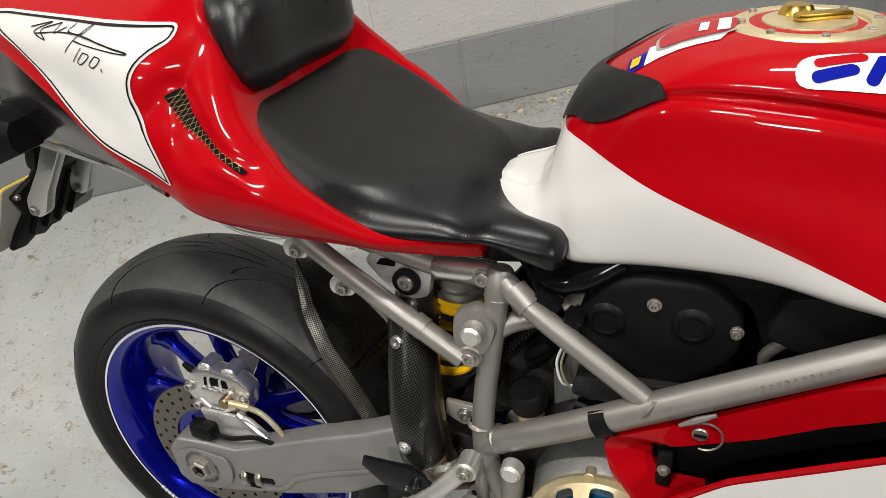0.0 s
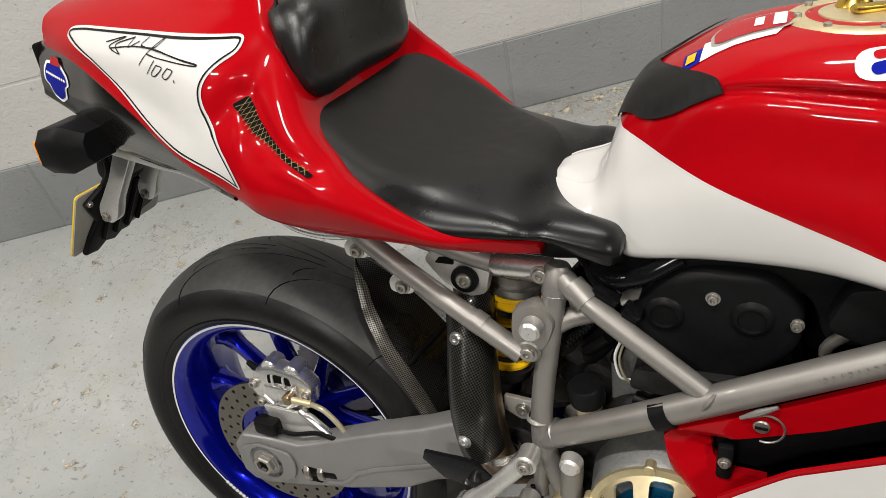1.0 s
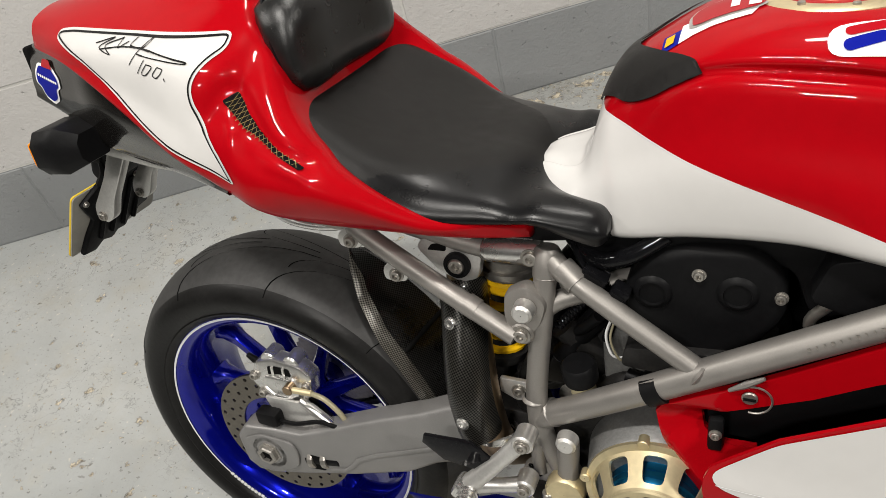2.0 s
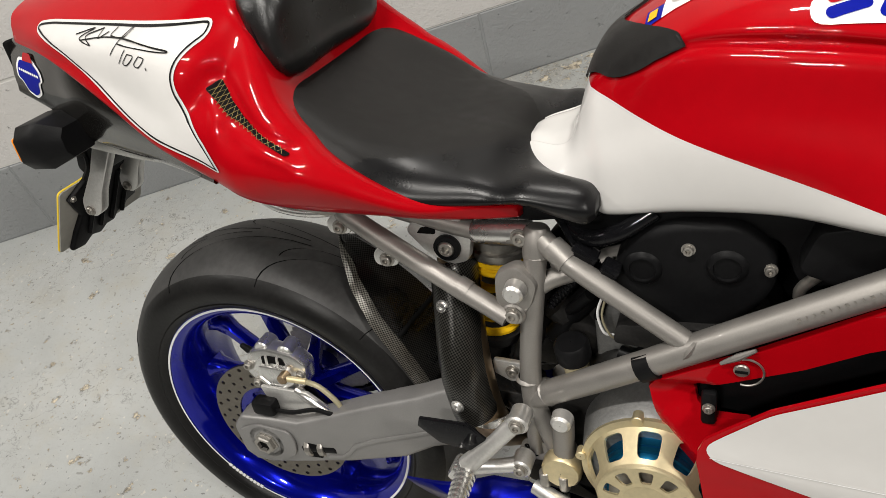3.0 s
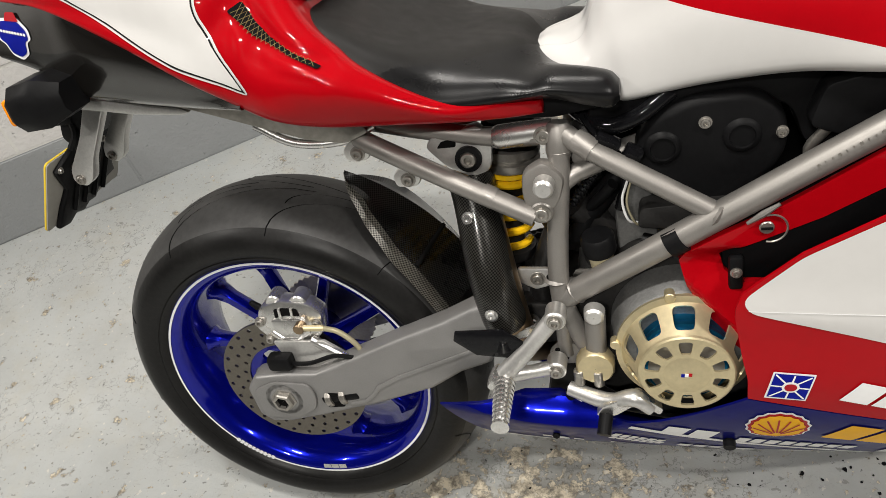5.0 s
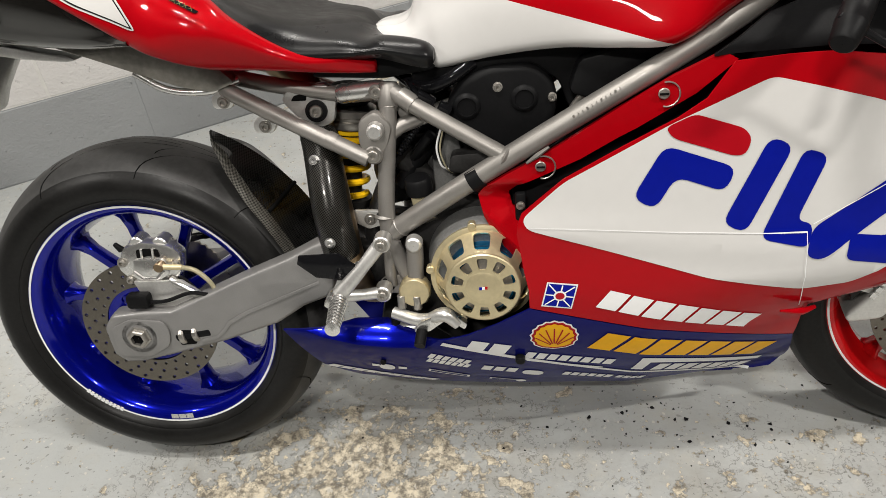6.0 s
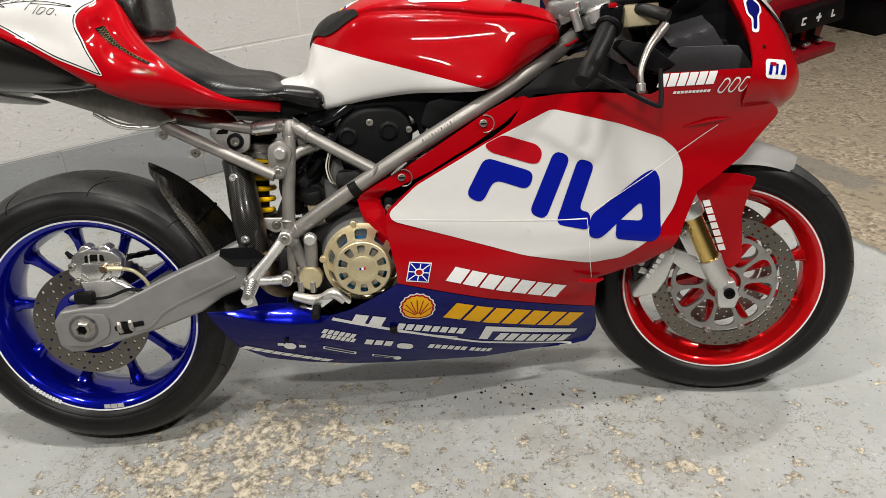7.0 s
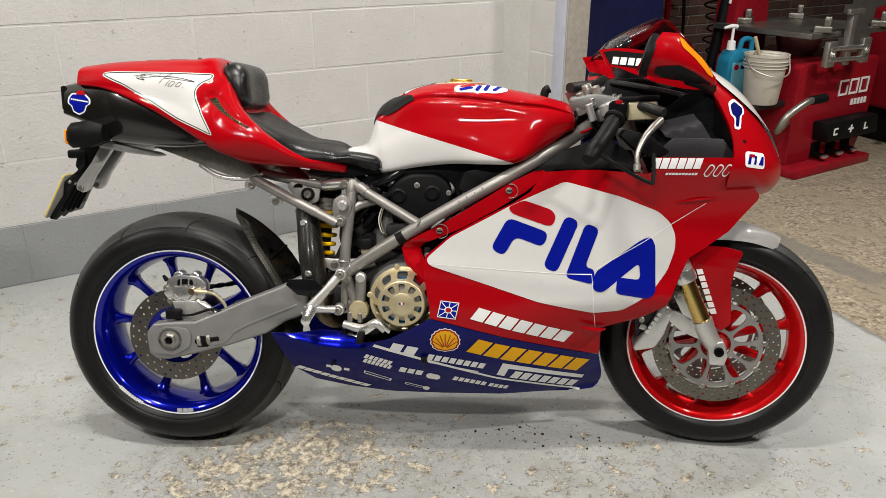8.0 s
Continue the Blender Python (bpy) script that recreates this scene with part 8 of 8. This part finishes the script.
# bucket and jug beside it on a low stand
stand = thing("low_stand", "low dark metal stand under the bucket", "stand", pose(2.36, 2.62, 0, 0, 0, 33.5))
part("stand_top", box((0, 0, 0.40), (0.50, 0.34, 0.03), 0.005), ENGINE, stand)
for x, y in ((-0.22, -0.14), (0.22, -0.14), (-0.22, 0.14), (0.22, 0.14)):
    part("stand_leg", tube([(x, y, 0), (x, y, 0.39)], 0.018, 10, 1), ENGINE, stand)
bucket = thing("bucket", "grubby white plastic bucket full of hose, with a wire handle", "bucket", pose(2.40, 2.50, 0.415))
part("bucket_shell", lathe([(0.0005, 0.002), (0.088, 0.002), (0.092, 0.008), (0.112, 0.255), (0.118, 0.258), (0.118, 0.270), (0.110, 0.270), (0.089, 0.012), (0.0005, 0.010)], (0, 0, 0), (0, 0, 1), 40), BUCKET, bucket)
for k in range(3):
    part("bucket_rib", lathe([(0.1085 + 0.002 * k, 0.195 + 0.018 * k), (0.1155 + 0.002 * k, 0.199 + 0.018 * k), (0.1095 + 0.002 * k, 0.203 + 0.018 * k)], (0, 0, 0), (0, 0, 1), 40), BUCKET, bucket)
part("bucket_handle", tube([(-0.116, -0.02, 0.25), (-0.10, -0.10, 0.20), (0.0, -0.135, 0.165), (0.09, -0.10, 0.175), (0.116, -0.02, 0.25)], 0.004, 8), ALU_MATT, bucket)
coil = bmesh.new()
for k in range(4):
    add_lathe(coil, [(0.075 + 0.010 * math.cos(b), 0.235 + 0.02 * k * 0.5 + 0.010 * math.sin(b)) for b in (j / 8 * math.tau for j in range(9))], (0.004 * k, 0.003 * k, 0), (0.1, 0.05 * k, 1), 32)
part("hose_coil", coil, BUCKET, bucket, "pale hose coiled in the bucket")
part("stick", tube([(-0.02, 0.0, 0.20), (-0.09, -0.03, 0.36)], 0.010, 8, 1), FLUID, bucket)
jug = thing("soap_jug", "teal blue soap jug with a white pump and a pale label", "bottle", pose(2.30, 2.68, 0.415, 0, 0, 20) @ Matrix.Scale(0.88, 4))
part("jug_body", prism(rounded([(-0.10, 0.002), (-0.105, 0.24), (-0.07, 0.30), (0.02, 0.31), (0.09, 0.30), (0.105, 0.24), (0.10, 0.002)], 0.02), -0.065, 0.065, 0.018, 3), JUG, jug)
part("jug_handle", tube([(0.01, 0, 0.30), (0.03, 0, 0.36), (0.09, 0, 0.36), (0.105, 0, 0.30), (0.10, 0, 0.24)], 0.017, 12), JUG, jug)
part("jug_neck", drum((-0.055, 0, 0.30), (-0.055, 0, 0.36), 0.028, 0.024), INK, jug)
part("pump_stem", drum((-0.055, 0, 0.36), (-0.055, 0, 0.44), 0.009), INK, jug)
part("pump_head", tube([(-0.03, 0, 0.445), (-0.07, 0, 0.45), (-0.125, 0, 0.44)], [0.014, 0.013, 0.008], 10), INK, jug, "white pump head")
part("jug_label", box((0.0, -0.0655, 0.13), (0.15, 0.003, 0.20), 0.001), PALE_BLUE, jug, "pale label")
part("label_mark", drum((-0.045, -0.066, 0.20), (-0.045, -0.069, 0.20), 0.018), RED_FLAT, jug)
part("label_bar", box((0.028, -0.0675, 0.20), (0.08, 0.002, 0.022), 0), NAVY, jug, smooth=False)

# coiled air line, pipes, dark cupboard and second machine
air = bmesh.new()
add_tube(air, [Vector((2.47 + 0.10 * t, 3.95, 1.5 - 1.05 * t)) + 0.055 * Vector((math.cos(a), math.sin(a), 0)) * (1 + 0.3 * math.sin(a * 0.37)) for t, a in ((i / 150, i / 150 * 13 * math.tau) for i in range(151))], 0.007, 6, 1, False)
tagged(part("air_hose", air, BLACK), "black coiled air hose hanging by the brick wall", "hose")
drop = bmesh.new()
add_tube(drop, [(2.25, 4.12, 2.9), (2.25, 4.12, 0.1)], 0.022, 12, 1)
tagged(part("red_pipe", drop, MACHINE), "dark red vertical pipe on the brick wall", "pipe")
tagged(part("black_cable", tube([(2.33, 4.1, 2.9), (2.30, 4.05, 1.4), (2.36, 4.05, 0.6), (2.33, 4.1, 0.02)], 0.012, 8), BLACK), "black cable hanging down the brick wall", "cable")
cupboard = thing("storage_cupboard", "tall dark blue metal storage cupboard", "cupboard", pose(1.70, 2.975, 0, 0, 0, 31.5))
part("cupboard_body", box((0, 0.25, 1.0), (0.64, 0.5, 2.0), 0.012), CABINET_BLUE, cupboard)
part("cupboard_door", box((0, -0.006, 1.02), (0.60, 0.012, 1.9), 0.004), CABINET_BLUE, cupboard)
part("door_handle", tube([(0.25, -0.012, 0.98), (0.25, -0.04, 1.0), (0.25, -0.04, 1.1), (0.25, -0.012, 1.12)], 0.006, 8), STEEL, cupboard)
balancer = thing("wheel_balancer", "dark red wheel balancing machine with a black base", "machine", pose(3.62, 2.98, 0, 0, 0, 25))
part("balancer_body", prism(rounded([(0, 0.22), (0, 0.85), (0.9, 0.95), (1.0, 0.22)], 0.03), 0, 0.5, 0.012), MACHINE, balancer)
part("balancer_base", box((0.5, 0.28, 0.112), (0.92, 0.44, 0.215), 0.01), BLACK, balancer)
part("balancer_shaft", tube([(-0.02, 0.1, 0.40), (-0.16, 0.05, 0.33)], 0.022, 12, 1), STEEL, balancer)

# flakes of black rubber and paint on the floor
rng = random.Random(4)
flakes = bmesh.new()
for k in range(320):
    if k < 40:
        x, y, r = rng.gauss(0.93, 0.13), rng.gauss(0.03, 0.05), rng.uniform(0.0015, 0.006)
    else:
        x, y, r = rng.uniform(0.0, 2.0), rng.uniform(-0.65, 0.2), rng.uniform(0.0008, 0.0028)
    n = rng.randint(3, 6)
    a0 = rng.uniform(0, 6)
    low = []
    for i in range(n):
        far = r * rng.uniform(0.3, 1.2)
        low.append(flakes.verts.new((x + far * math.cos(a0 + i / n * math.tau), y + far * math.sin(a0 + i / n * math.tau), 0.0002)))
    high = [flakes.verts.new((v.co.x, v.co.y, 0.0014 + r * 0.12)) for v in low]
    flakes.faces.new(high)
    for i in range(n):
        flakes.faces.new((low[i], low[(i + 1) % n], high[(i + 1) % n], high[i]))
tagged(part("floor_flake", flakes, BLACK, smooth=False), "small black flakes lying on the floor", "debris", kind="stuff")

# door frame edge by the return wall, seen as a bluish strip
edge = bmesh.new()
p = Vector((*in_wall(CORNER - 0.004, -0.245), 1.5))
add_box(edge, p, (0.012, 0.080, 3.0), 0.003, (0, 0, WALL_TURN))
tagged(part("door_trim", edge, DOOR_WHITE), "bluish white vertical trim on the return wall", "trim", kind="structure")

# ---- blocks and bricks, last ----
def block_mesh(name, length, height, depth, soft, material):
    bm = bmesh.new()
    w, h = length / 2, height / 2
    rings = [[(-w, depth, -h), (w, depth, -h), (w, depth, h), (-w, depth, h)], [(-w, soft, -h), (w, soft, -h), (w, soft, h), (-w, soft, h)],
             [(-w + soft, 0, -h + soft), (w - soft, 0, -h + soft), (w - soft, 0, h - soft), (-w + soft, 0, h - soft)]]
    vs = ring_loft(bm, rings, cap=False)
    bm.faces.new(vs[-1])
    bmesh.ops.recalc_face_normals(bm, faces=bm.faces)
    mesh = bpy.data.meshes.new(name)
    bm.to_mesh(mesh)
    bm.free()
    mesh.materials.append(material)
    return mesh


COURSE, LENGTH, JOINT = 0.247, 0.500, 0.006
rng = random.Random(7)
for tone, material in (("grey", BLOCK_GREY), ("white", BLOCK_WHITE)):
    full = block_mesh("block", LENGTH - JOINT, COURSE - JOINT, 0.05, 0.0025, material)
    half = block_mesh("block", LENGTH / 2 - JOINT, COURSE - JOINT, 0.05, 0.0025, material)
    for row in range(8):
        if (row < 1) != (tone == "grey"):
            continue
        start = -2.72 + (0.25 if row % 2 else 0.0)
        k = 0
        while True:
            s = start + LENGTH * k
            k += 1
            if s - LENGTH / 2 > CORNER - 0.02:
                break
            mesh, c = full, s
            if s + LENGTH / 2 > CORNER:
                mesh, c = half, s - LENGTH / 4
                if c + LENGTH / 4 > CORNER + 0.01:
                    continue
            x, y = in_wall(c, rng.uniform(-0.0012, 0.0012))
            ob = new("block", mesh)
            ob.parent = wall_north if row else wall_north_base
            ob.matrix_world = pose(x, y, COURSE * (row + 0.5), rng.uniform(-0.15, 0.15), 0, WALL_TURN + rng.uniform(-0.15, 0.15))
    short, stub = block_mesh("block", 0.277, COURSE - JOINT, 0.05, 0.0025, material), block_mesh("block", 0.134, COURSE - JOINT, 0.05, 0.0025, material)
    for row in range(8):
        if (row < 1) != (tone == "grey"):
            continue
        for c, mesh in (((-0.142, short), (-0.51, None)) if row % 2 else ((-0.065, stub), (-0.208, stub))):
            if mesh is None:
                continue
            x, y = in_wall(CORNER + rng.uniform(-0.001, 0.001), c)
            ob = new("block", mesh)
            ob.parent = wall_return
            ob.matrix_world = pose(x, y, COURSE * (row + 0.5), 0, 0, WALL_TURN - 90)
brick = block_mesh("brick", 0.215, 0.065, 0.04, 0.004, BRICK)
for row in range(22):
    for k in range(12):
        s = 0.08 + 0.225 * k + (0.1125 if row % 2 else 0)
        x, y = in_back(s, rng.uniform(-0.002, 0.002))
        ob = new("brick", brick)
        ob.parent = wall_back
        ob.matrix_world = pose(x, y, 0.04 + 0.075 * row, 0, 0, WALL_TURN + rng.uniform(-0.4, 0.4))
